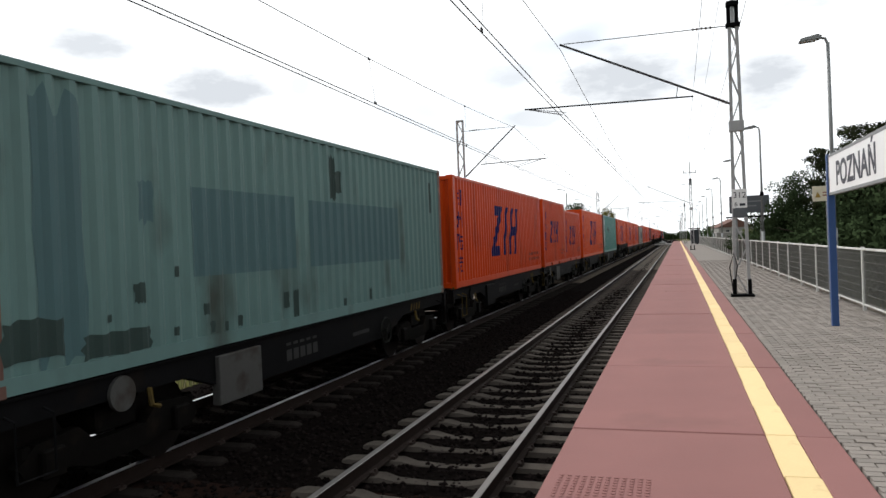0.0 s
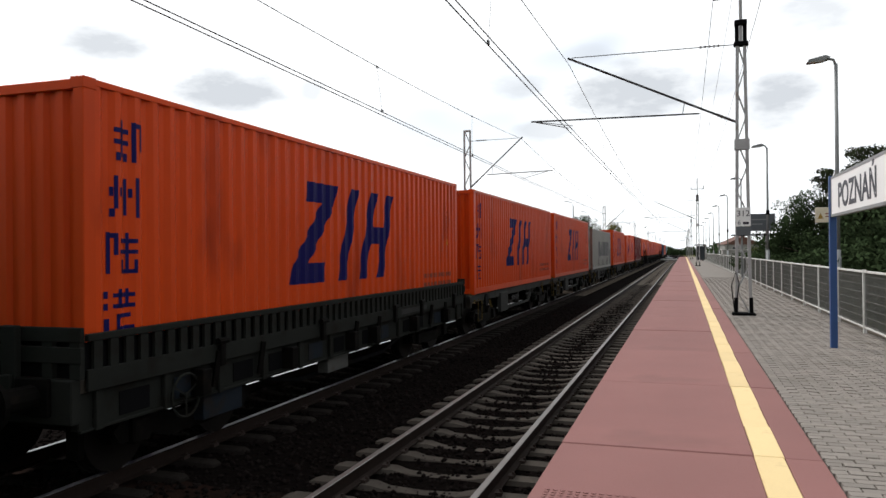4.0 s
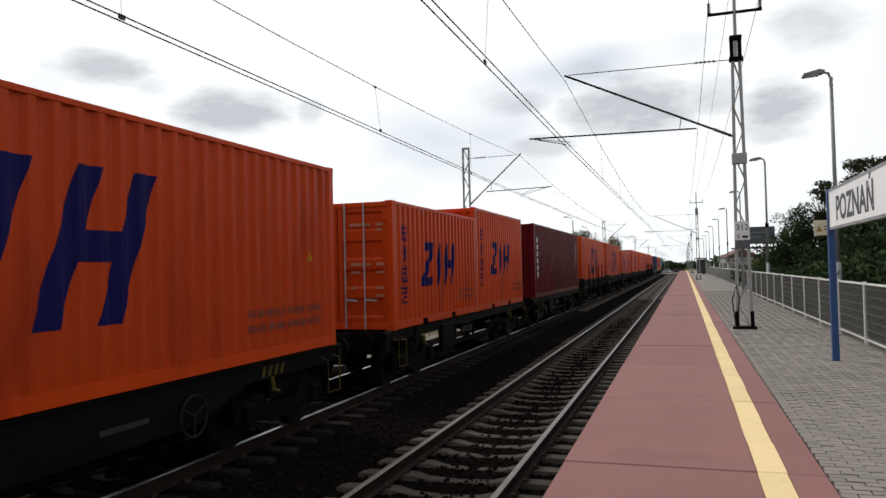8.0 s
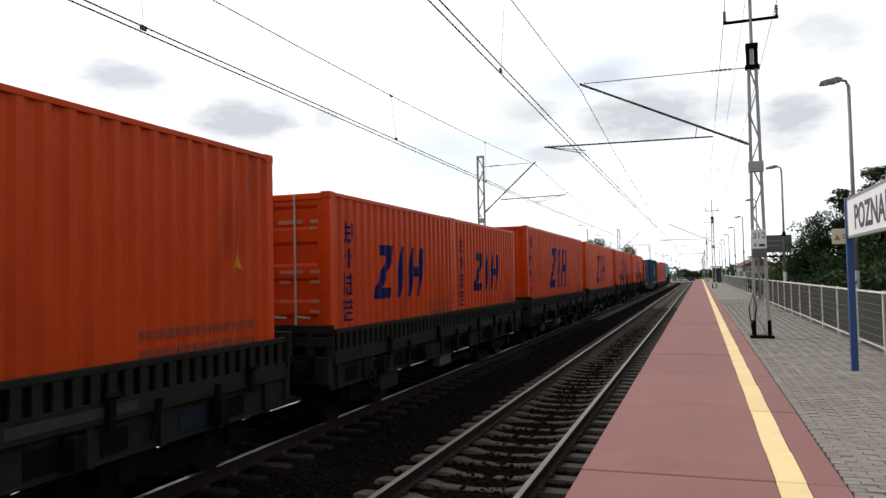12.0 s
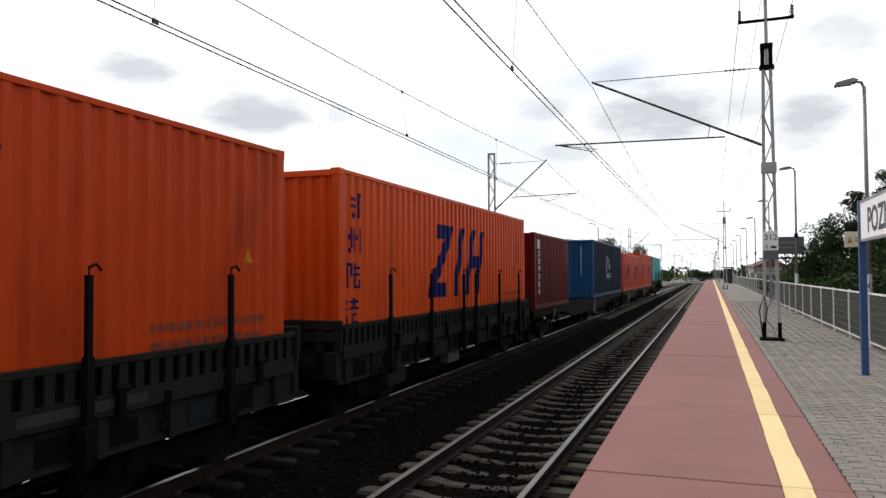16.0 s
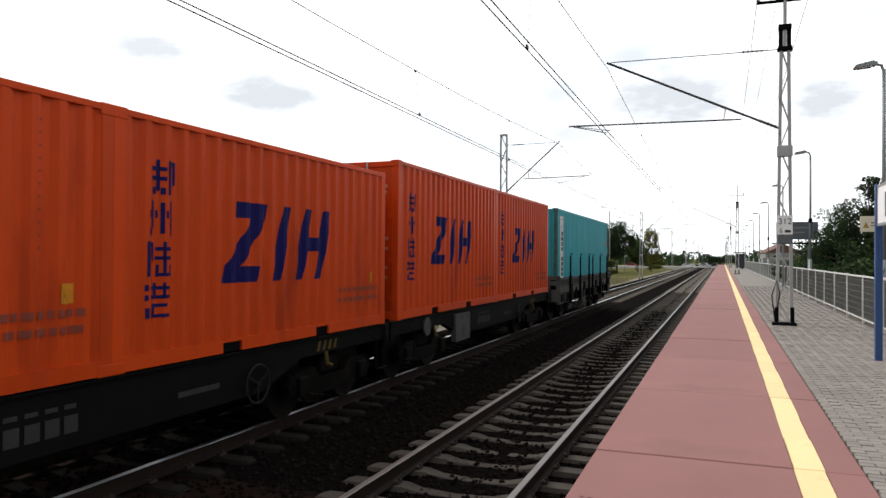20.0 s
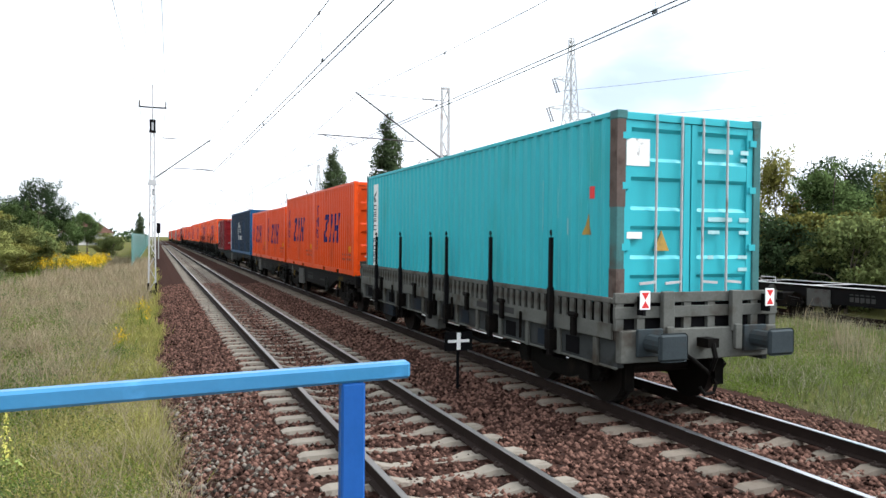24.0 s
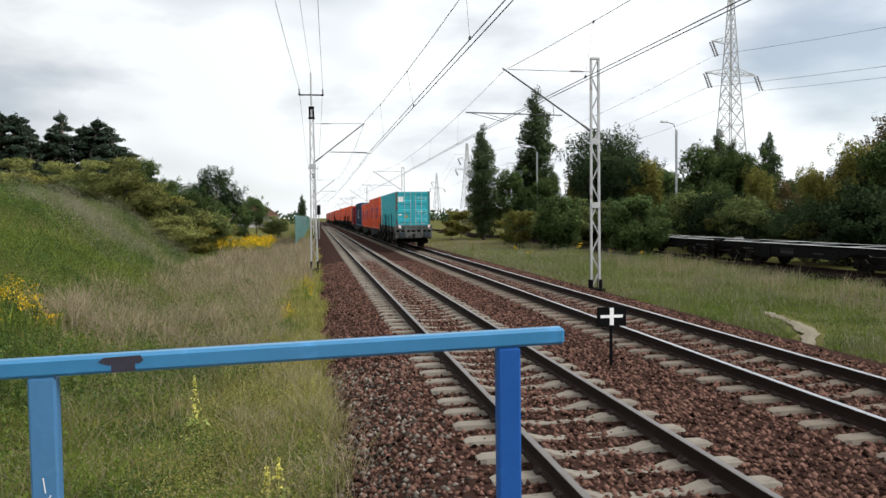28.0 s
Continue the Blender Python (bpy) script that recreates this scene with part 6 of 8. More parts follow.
def skeleton_wagon(label, length, bogies, steel, style):
    """An open-frame container wagon, its deck at the container's floor."""
    t = thing("container_wagon", label, "wagon", "wagons of the train")
    h = length / 2
    for s in (-1, 1):
        x0, x1 = sorted((s * 1.02, s * 1.16))
        if style == "truss":
            part("side_sill", Geo().box(x0, x1, -h, h, 0.93, 1.14, 0.01), steel, t)
            g = Geo().bar((s * 1.09, -h * 0.42, 0.93), (s * 1.09, -h * 0.26, 0.50), 0.07, 0.07).bar((s * 1.09, -h * 0.26, 0.50), (s * 1.09, h * 0.26, 0.50), 0.07, 0.07).bar((s * 1.09, h * 0.26, 0.50), (s * 1.09, h * 0.42, 0.93), 0.07, 0.07)
            for y in (-h * 0.26, 0, h * 0.26):
                g.bar((s * 1.09, y, 0.50), (s * 1.09, y, 0.95), 0.06, 0.06)
            part("truss_rod", g, steel, t)
        else:
            part("side_sill", Geo().prism([(-h, 1.14), (-h, 0.88), (-h * 0.56, 0.88), (-h * 0.40, 0.56), (h * 0.40, 0.56), (h * 0.56, 0.88), (h, 0.88), (h, 1.14)], "x", x0, x1), steel, t)
            part("sill_flange", Geo().box(s * 1.09 - 0.11, s * 1.09 + 0.11, -h, h, 1.115, 1.145, 0.004), steel, t)
    n = max(5, int(length / 2.4))
    for k in range(n):
        y = -h + 0.3 + (length - 0.6) * k / (n - 1)
        part("cross_bearer", Geo().box(-1.05, 1.05, y - 0.09, y + 0.09, 0.92, 1.12), steel, t)
    part("centre_sill", Geo().box(-0.22, 0.22, -h, h, 0.86, 1.08), steel, t)
    for e in (-1, 1):
        part("headstock", Geo().box(-1.2, 1.2, *sorted((e * h, e * (h - 0.16))), 0.80, 1.12, 0.01), steel, t)
        part("step_iron", Geo().tube([(1.2, e * (h - 0.35), 1.0), (1.32, e * (h - 0.35), 0.96), (1.32, e * (h - 0.35), 0.45), (1.32, e * (h - 0.75), 0.45), (1.32, e * (h - 0.75), 0.96), (1.2, e * (h - 0.75), 1.0)], 0.014, 6), m_frame if style == "disc" else m_yellow_grime, t, "bent step iron")
    for y in bogies:
        add_bogie(t, y)
    part("cabinet", Geo().box(1.10, 1.22, -h * 0.47 if h < 10 else h * 0.02, (-h * 0.47 if h < 10 else h * 0.02) + 0.95, 0.44, 1.04, 0.01), m_whitebox if style == "disc" else steel, t)
    g = Geo().prism([(-h * 0.725 + 0.18 * math.cos(a), 0.92 + 0.18 * math.sin(a)) for a in np.linspace(0, 2 * math.pi, 20, endpoint=False)], "x", 1.16, 1.20)
    part("brake_disc_plate", g, m_whitebox if style == "disc" else m_frame, t)
    hand_wheel(t, h * 0.38, 0.70)
    g = Geo()
    for k in range(5):
        g.box(1.162, 1.165, -h * 0.20 + k * 0.20, -h * 0.20 + k * 0.20 + 0.15, 0.70, 0.86)
        g.box(1.162, 1.165, -h * 0.20 + k * 0.20, -h * 0.20 + k * 0.20 + 0.13, 0.92, 0.96)
    g.box(1.162, 1.165, h * 0.16, h * 0.16 + 0.7, 0.76, 0.82)
    part("print_block", g, m_chalk, t)
    g = Geo()
    for k in range(4):
        g.prism([(h * 0.62 + k * 0.16, 0.92), (h * 0.62 + k * 0.16 + 0.07, 0.92), (h * 0.62 + k * 0.16 + 0.13, 1.06), (h * 0.62 + k * 0.16 + 0.06, 1.06)], "x", 1.162, 1.168)
    part("hatched_band", g, m_yellow_grime, t, "yellow hatched band")
    for y in (h * 0.66, -h * 0.66):
        part("lifting_hook", Geo().tube([(1.17, y, 0.9), (1.2, y, 0.72), (1.2, y + 0.12, 0.68)], 0.03, 6), m_yellow_grime, t)
    for y in (-h + 0.25, h - 0.25):
        for s in (-1, 1):
            part("twist_lock", Geo().box(s * 1.13 - 0.05, s * 1.13 + 0.05, y - 0.06, y + 0.06, 1.12, 1.15).tube([(s * 1.13, y, 1.14), (s * 1.13, y, 1.19)], 0.03, 8), m_yellow_grime, t)
    return t


def flat_wagon(label, stakes, tail=False, steel=None):
    """A flat wagon with slatted side boards, and stakes in side pockets."""
    t = thing("flat_wagon", label, "wagon", "wagons of the train")
    h, steel = 6.22, steel or m_flat
    part("floor", Geo().box(-1.28, 1.28, -h, h, 1.02, 1.148), m_wood, t, "grey timber floor")
    slat = Geo().box(-0.018, 0.018, -0.055, 0.055, 1.22, 1.51).mesh("slat", steel)
    for s in (-1, 1):
        part("side_sill", Geo().box(*sorted((s * 1.16, s * 1.26)), -h, h, 0.66, 1.02, 0.01), m_flat_dim if tail else steel, t)
        # added sheet, no part of the wagon: makes the gaps between slats dark
        part("inner_board", Geo().box(*sorted((s * 1.245, s * 1.275)), -h + 0.06, h - 0.06, 1.15, 1.49), m_darksteel, t, "added dark sheet that darkens the slat gaps")
        part("lower_board", Geo().box(*sorted((s * 1.30, s * 1.335)), -h + 0.05, h - 0.05, 1.03, 1.24, 0.006), steel, t)
        part("top_rail", Geo().box(*sorted((s * 1.285, s * 1.345)), -h + 0.05, h - 0.05, 1.505, 1.575, 0.008), steel, t)
        n = 58
        if s > 0:
            for k in range(n):
                part("slat", slat, steel, t, at=pose(s * 1.315, -h + 0.18 + (2 * h - 0.36) * k / (n - 1), 0))
        else:
            g = Geo()
            for k in range(n):
                y = -h + 0.18 + (2 * h - 0.36) * k / (n - 1)
                g.box(-1.333, -1.297, y - 0.055, y + 0.055, 1.22, 1.51)
            part("slatting", g, steel, t)
        for k, o in enumerate((1.60, 3.62, 5.68, 6.60, 8.68, 10.78)):
            y = o - LONG / 2
            if stakes:
                g = Geo().bar((s * 1.39, y, 0.62), (s * 1.388, y, 1.62), 0.075, 0.085, up=(0, 1, 0)).bar((s * 1.388, y, 1.62), (s * 1.385, y, 2.36), 0.052, 0.058, up=(0, 1, 0)).tube([(s * 1.385, y, 2.34), (s * 1.385, y, 2.43), (s * 1.42, y + 0.05, 2.46), (s * 1.44, y + 0.09, 2.40)], 0.016, 6)
                part("stake", g, m_frame, t, "dark steel stake")
            part("stake_pocket", Geo().box(*sorted((s * 1.26, s * 1.44)), y - 0.08, y + 0.08, 0.70, 1.0, 0.01), m_bogie, t)
        for o in (1.98, 4.6, 7.6, 9.1, 11.4):
            y = o - LONG / 2
            part("board_hinge", Geo().box(*sorted((s * 1.335, s * 1.40)), y - 0.05, y + 0.05, 0.98, 1.30, 0.01).tube([(s * 1.38, y - 0.09, 1.28), (s * 1.38, y + 0.09, 1.28)], 0.04, 8), m_bogie, t)
    for k in range(13):
        y = -h + 0.22 + k * 0.98
        part("sill_bracket", Geo().box(1.262, 1.315, y - 0.05, y + 0.05, 0.64, 1.03, 0.008), steel, t)
        if k < 12:
            blue = k % 3 == 1
            a, b = (0.16, 0.52) if k % 2 else (0.30, 0.74)
            part("blue_panel" if blue else "sill_opening", Geo().box(1.262, 1.272, y + a, y + b, 0.71, 0.95, 0.004), m_flatblue if blue else m_darksteel, t)
            if k % 4 in (1, 2):
                part("latch_arm", Geo().bar((1.36, y + 0.86, 1.16), (1.33, y + 0.80, 0.74), 0.045, 0.06), m_bogie, t)
    part("lower_flange", Geo().box(1.255, 1.29, -h, h, 0.645, 0.672, 0.004), steel, t)
    part("pale_lettering_panel", Geo().box(1.3355, 1.3375, 1.9, 3.4, 1.09, 1.19), m_chalk, t)
    part("brake_cabinet", Geo().box(1.05, 1.24, -4.3, -3.5, 0.35, 0.70, 0.01), m_flatblue, t)
    part("brake_lever_box", Geo().box(1.05, 1.24, -1.1, -0.35, 0.40, 0.66, 0.01), m_truss, t)
    hand_wheel(t, -4.75, 0.74, 1.34)
    for s in (-1, 1):
        part("truss_rod", Geo().bar((s * 1.0, -3.2, 0.66), (s * 1.0, -1.6, 0.38), 0.06, 0.06).bar((s * 1.0, -1.6, 0.38), (s * 1.0, 1.6, 0.38), 0.06, 0.06).bar((s * 1.0, 1.6, 0.38), (s * 1.0, 3.2, 0.66), 0.06, 0.06), m_frame, t)
    for e in (-1, 1):
        part("headstock", Geo().box(-1.3, 1.3, *sorted((e * h, e * (h + 0.12))), 0.74, 1.16, 0.012), steel, t)
        # another added dark sheet, so the gaps of the end boards read dark
        part("end_panel", Geo().box(-1.26, 1.26, *sorted((e * (h - 0.03), e * h)), 1.16, 1.50), m_darksteel, t, "added dark sheet that darkens the end gaps")
        end = part("end_board", Geo().box(-1.36, 1.36, *sorted((e * (h + 0.02), e * (h + 0.07))), 1.31, 1.46, 0.006).box(-1.36, 1.36, *sorted((e * (h + 0.02), e * (h + 0.07))), 1.51, 1.645, 0.006), steel, t)
        for x in (-1.28, -0.95, -0.2, 0.2, 0.95, 1.28):
            part("end_slat", Geo().box(x - 0.06, x + 0.06, *sorted((e * (h + 0.0), e * (h + 0.06))), 1.16, 1.60), steel, end)
        for x in (-0.57, 0.57):
            part("end_stanchion", Geo().box(x - 0.095, x + 0.095, *sorted((e * (h + 0.075), e * (h + 0.15))), 1.10, 1.66, 0.012).box(x - 0.06, x + 0.06, *sorted((e * (h + 0.13), e * (h + 0.19))), 0.86, 1.2, 0.01), steel, end)
    for y in (-4.35, 4.35):
        add_bogie(t, y)
    add_buffers(t, h + 0.12, h + 0.64, tail)
    if tail:
        for x in (-1.08, 1.0):
            disc = part("tail_plate", Geo().box(x - 0.075, x + 0.075, h + 0.20, h + 0.215, 1.44, 1.68), m_signwhite, t, "white tail plate with red triangles")
            for z0, z1 in ((1.46, 1.552), (1.66, 1.568)):
                part("red_triangle", Geo().prism([(x - 0.06, z0), (x + 0.06, z0), (x, z1)], "y", h + 0.215, h + 0.219), m_red, disc)
            part("plate_holder", Geo().box(x - 0.02, x + 0.02, h + 0.07, h + 0.20, 1.36, 1.60), m_darksteel, t)
    return t


wagons = {"disc": skeleton_wagon("black open-frame container wagon with pale disc and cabinet", 12.6, (-4.5, 4.5), m_frame, "disc"),
          "plain": skeleton_wagon("black open-frame container wagon with yellow hooks", 12.7, (-4.6, 4.6), m_frame, "plain"),
          "truss": skeleton_wagon("dark grey trussed container wagon", 12.9, (-4.6, 4.6), m_trussgrey, "truss"),
          "dark_truss": skeleton_wagon("dark trussed container wagon with yellow fittings", 12.9, (-4.6, 4.6), m_frame, "truss"),
          "long": skeleton_wagon("long black container wagon with an empty middle bay", 25.3, (-10.6, 0, 10.6), m_frame, "disc"),
          "stakes": flat_wagon("grey flat wagon with slatted sides and dark stakes", True),
          "boards": flat_wagon("grey flat wagon with slatted side boards", False),
          "tail": flat_wagon("last weathered grey flat wagon with stakes and tail plates", True, True, m_flat_worn)}
for k, hl in (("disc", 6.3), ("plain", 6.35), ("truss", 6.45), ("dark_truss", 6.45), ("long", 12.65)):
    add_buffers(wagons[k], hl, hl + 0.45)
deck = [Geo().box(-0.2, 0.2, -6.6, 1.2, 1.133, 1.148)]
for s in (-1, 1):
    deck.append(Geo().box(*sorted((s * 0.92, s * 1.24)), -6.6, 1.2, 1.135, 1.15))
    for a, b in ((-6.3, -5.0), (-5.0, -3.6), (-1.6, -0.3), (-0.3, 1.0)):
        deck.append(Geo().bar((s * 1.05, a, 1.142), (s * 0.18, b, 1.142), 0.20, 0.014))
for y in (-6.4, -3.4, -1.9, 1.0):
    deck.append(Geo().box(-1.1, 1.1, y - 0.16, y + 0.16, 1.134, 1.149))
for g in deck:
    part("deck_plate", g, m_deck, wagons["long"], "worn top flange beside an open bay")

# start of each load along the train, its box, and the wagon beneath (with the wagon's middle)
LOADS = [("sage", 4.60, "disc"), ("orange40", 17.86, "plain"), ("orange20_front_fore", 30.93, None), ("orange20_fore", 37.02, None), ("orange40low", 44.35, "plain"),
         ("teal", 57.55, "disc"), ("orange40", 71.28, "boards"), ("orange40", 85.05, "truss"), ("orange40", 98.30, "truss"), ("grey", 112.50, "truss"),
         ("orange40", 126.90, "plain"), ("orange20low_front", 141.65, None), ("orange20high", 147.73, None), ("maroon_long", 156.15, "dark_truss"), ("orange40low", 170.05, "stakes"),
         ("orange40", 183.80, "boards"), ("orange20low_front", 197.60, None), ("orange20", 203.68, None), ("orange40", 211.58, "boards"), ("orange40low", 225.25, "boards"),
         ("orange40", 239.10, "stakes"), ("orange40low", 252.87, "stakes"), ("maroon_short", 266.52, None), ("blue", 279.38, None), ("orange20low_front", 292.64, None),
         ("orange20", 298.68, None), ("orange20_front", 305.27, None), ("orange20high", 311.35, None), ("turq", 318.88, "tail")]
EXTRA_WAGONS = [("disc", 37.0), ("dark_truss", 147.72), ("boards", 203.68), ("long", 279.0), ("disc", 298.66), ("disc", 311.35)]
BOX_LEN = {k: (SHORT if ("20" in k or k == "maroon_short") else LONG) for k in boxes}


# slight unevenness of its run: seconds, metres ahead of the even run
UNEVEN_T = (0, 1, 2, 3, 4, 7, 8, 9, 10, 11, 14, 15, 16, 17, 18, 19, 20, 21, 22, 28)
UNEVEN_D = (0.04, 0.02, 0.19, -0.08, -0.03, 0.06, -0.12, 0.06, 0.08, 0.06, 0.06, 0.11, 0.23, 0.0, -0.05, 0.04, 0.08, -0.06, 0.0, 0.0)


def travelled(t):
    """Metres that the slowing train has gone at t seconds."""
    d = 16.7631 * t - 0.080178 * t ** 2 - 0.0014428 * t ** 3 + 0.0000095 * t ** 4
    d += float(np.interp(t, UNEVEN_T, UNEVEN_D))
    return d + (0.10 * (t - 22.0) if t > 22.0 else 0) + (0.10 * (t - 23.5) ** 2 if t > 23.5 else 0)


TRAIN_X = -4.0
moving = []          # (thing, place along the train at the start, height)
used = set()


def take(pool, key):
    if (id(pool), key) in used:
        return copy_thing(pool[key], pose(0, 0, 0))
    used.add((id(pool), key))
    return pool[key]


for key, s0, wagon in LOADS:
    mid = s0 + BOX_LEN[key] / 2
    moving.append((take(boxes, key), mid, FLOOR))
    if wagon:
        moving.append((take(wagons, wagon), mid, 0.0))
for wagon, mid in EXTRA_WAGONS:
    moving.append((take(wagons, wagon), mid, 0.0))
for ob, mid, z in moving:
    ob.matrix_basis = pose(TRAIN_X, mid, z)


def motions():
    times = [0.0] + [k * 1.0 for k in range(1, 29)]
    for ob, mid, z in moving:
        walk(ob, [(t, pose(TRAIN_X, mid - travelled(t), z)) for t in times])

# ---- siding with parked wagons beyond the grass ----
SX, SZ = -20.0, -0.38
sg = Geo()
sg.prism([(SX - 2.2, -0.80), (SX - 1.5, SZ - 0.2), (SX + 1.5, SZ - 0.2), (SX + 2.2, -0.80)], "y", -160, 120)
tagged(part("siding_bed", sg, m_bed_shade), "old dark ballast of the siding", "ballast", kind="structure")
for s in (-0.75, 0.75):
    tagged(part("siding_rail", Geo().box(SX + s - 0.035, SX + s + 0.035, -160, 120, SZ - 0.15, SZ, 0.006), m_railside), "rusty rail of the siding", "rail", "siding rails")
for y, key in ((-44.2, "disc"), (-30.6, "plain"), (-17.0, "disc"), (30.0, "plain")):
    c = copy_thing(wagons[key], pose(SX, y, SZ))
    c["label"] = "empty black container wagon parked on the siding"
    c["group"] = "parked wagons"
    for fitting in [ch for ch in c.children if ch.name.split(".")[0] in ("hatched_band", "lifting_hook", "twist_lock", "step_iron")]:
        bpy.data.objects.remove(fitting)
    # pale deck tops: the sky's light on them is put into their colour
    for s in (-1, 1):
        part("deck_flange", Geo().box(*sorted((s * 0.95, s * 1.22)), -6.2, 6.2, 1.147, 1.162), m_galv, c, "grey deck flange, paled for its lit top")
    for k in range(5):
        part("deck_crossbar", Geo().box(-0.94, 0.94, -5.9 + k * 2.95 - 0.12, -5.9 + k * 2.95 + 0.12, 1.146, 1.161), m_galv, c)
    part("hand_loop", Geo().tube([(1.1, -5.2, 1.16), (1.1, -5.2, 1.36), (1.1, -4.5, 1.36), (1.1, -4.5, 1.16)], 0.02, 6), m_galv, c)

# ---- path in the grass ----
path_pts = [(-6.6, -13.3), (-7.6, -14.6), (-8.6, -15.8), (-9.3, -17.4), (-9.7, -18.9), (-9.9, -19.6)]
pg = Geo()
prev = None
for k in range(len(path_pts) - 1):
    for u in np.linspace(0, 1, 6, endpoint=False):
        x = path_pts[k][0] + (path_pts[k + 1][0] - path_pts[k][0]) * u
        y = path_pts[k][1] + (path_pts[k + 1][1] - path_pts[k][1]) * u
        w = 0.33 - 0.045 * k + 0.08 * math.sin(k * 3 + u * 5)
        a, b = (x - w, y - 0.3 * w), (x + w, y + 0.3 * w)
        row = [(a[0], a[1], float(ground_z(*a)) + 0.045), (x, y, float(ground_z(x, y)) + 0.075), (b[0], b[1], float(ground_z(*b)) + 0.045)]
        if prev:
            pg.add(prev + row, [(0, 1, 4, 3), (1, 2, 5, 4)])
        prev = row
tagged(part("footpath", pg, m_path), "bare sandy footpath trodden through the grass", "path", kind="structure")


# ---- grasses ----
def off_path(xy):
    p = np.array(path_pts)
    d = np.min(np.linalg.norm(xy[:, None] - p[None], axis=2), axis=1)
    t = np.interp(xy[:, 1], p[::-1, 1], p[::-1, 0])
    return ~((np.abs(xy[:, 0] - t) < 0.42) & (xy[:, 1] < -13) & (xy[:, 1] > -19)) & (d > 0.3)


def meadow(name, label, material, x0, x1, y0, y1, n, height, width, bias=1.0, clump=0.0, lean=0.35, thresh=None):
    xy = np.stack([rng.uniform(x0, x1, n), y0 + (y1 - y0) * rng.uniform(0, 1, n) ** bias], 1)
    if clump:
        c = xy[rng.integers(0, max(1, n // 40), n)]
        xy = c + rng.normal(size=(n, 2)) * clump
    if thresh is not None:
        f = np.sin(xy[:, 0] * 0.9 + 0.6 * np.sin(xy[:, 1] * 0.5)) * np.sin(xy[:, 1] * 0.43 + 1.3) + 0.3 * rng.normal(size=n)
        xy = xy[(f > 0) if thresh > 0 else (f < 0.1)]
    xy = xy[off_path(xy)]
    rim = 2.60 + 0.06 * smooth((-xy[:, 1] - 6) / 14) + 0.16 * np.sin(xy[:, 1] * 0.9) + 0.12 * np.sin(xy[:, 1] * 2.7 + 1) + rng.normal(size=len(xy)) * 0.10
    xy = xy[(xy[:, 0] > rim) | (xy[:, 0] < -6.6)]
    tuft = tussocks(xy)
    keep = rng.uniform(0, 1, len(xy)) < 0.35 + 0.75 * tuft
    xy, tuft = xy[keep], tuft[keep]
    v, f = blades(xy, ground_z(xy[:, 0], xy[:, 1]) - 0.03, height * (0.50 + 0.85 * tuft), width, lean)
    return tagged(new(name, np_mesh(name, v, f, material)), label, "grass", kind="stuff")


# verge and bank beyond the platform's end
meadow("grass_verge", "uneven green grass on the verge and bank", m_grass, 2.5, 16, -3.6, -34, 60000, 0.40, 0.008, 1.5, thresh=1)
meadow("dry_grass_verge", "dry brown seed grass on the verge", m_dry, 3.9, 8.6, -15.5, -56, 34000, 0.70, 0.007, 1.2, 0.25, 0.6)
meadow("dry_grass_near", "scattered dry stalks in the green verge", m_dry, 2.5, 8.0, -4.0, -16, 12000, 0.50, 0.004, 1.0, lean=0.9)
meadow("straw_edge", "pale straw grass at the ballast's edge", m_dry, 2.3, 3.9, -5, -18, 5000, 0.46, 0.004, 1.0, 0.2, 1.0)
meadow("green_grass_near", "matted green grass near the platform's end", m_weed, 3.1, 11, -3.4, -15, 50000, 0.24, 0.006, 1.0, 0.3, 1.5)
meadow("yellow_green_near", "yellow-green grass tufts near the platform's end", m_grass, 2.6, 9, -3.4, -18, 50000, 0.30, 0.005, 1.0, 0.25, 1.4)
meadow("weeds_verge", "leafy weeds low in the verge", m_weed, 3.0, 14, -3.4, -30, 22000, 0.30, 0.018, 1.5, 0.35, 0.9)
meadow("grass_bank", "grass on the bank", m_weed, 5, 26, -8, -60, 46000, 0.42, 0.013, 1.2, lean=0.9)
meadow("dry_grass_bank", "withered grass in streaks over the bank", m_scrub, 10, 14.5, -28, -48, 9000, 0.6, 0.010, 1.1, 0.8, 0.8, thresh=1)
meadow("grass_bank_far", "pale grass further along the bank", m_dry, 3, 9.5, -32, -85, 24000, 0.8, 0.018, 1.0)
meadow("yellow_grass_edge", "yellowing grass at the ballast edge", m_straw, 2.5, 4.3, -10, -70, 40000, 0.38, 0.008, 1.3, 0.25, 0.6)
# meadow between the far track and the siding
meadow("meadow_grass", "rough dull meadow grass beside the far track", m_meadow, -18.5, -6.7, -6, -48, 60000, 0.32, 0.010, 1.3, 0.5, 0.8)
meadow("meadow_dry_grass", "dry seed grass in the meadow", m_scrub, -18.5, -6.9, -7, -75, 30000, 0.42, 0.008, 1.1, 0.5, 0.6)
meadow("meadow_tall_stalks", "tall dry stalks in the meadow by the siding", m_dry, -17.0, -11.8, -12, -40, 3000, 0.85, 0.007, 1.0, 0.4, 0.3)
meadow("meadow_green_patch", "short fresh green grass beside the footpath", m_weed, -12.6, -6.9, -11.5, -24, 26000, 0.20, 0.010, 1.0, 0.25, 0.7)
meadow("meadow_grass_station", "meadow grass across the tracks opposite the platform", m_meadow, -24, -7.2, 0, 90, 42000, 0.55, 0.016, 1.0)
meadow("meadow_dry_station", "dry tall grass across the tracks opposite the platform", m_dry, -24, -7.5, 4, 90, 30000, 0.85, 0.012, 1.0)
meadow("grass_behind_fence", "grass behind the platform fence", m_grass, 6.3, 16, 2, 80, 26000, 0.5, 0.015, 1.2)


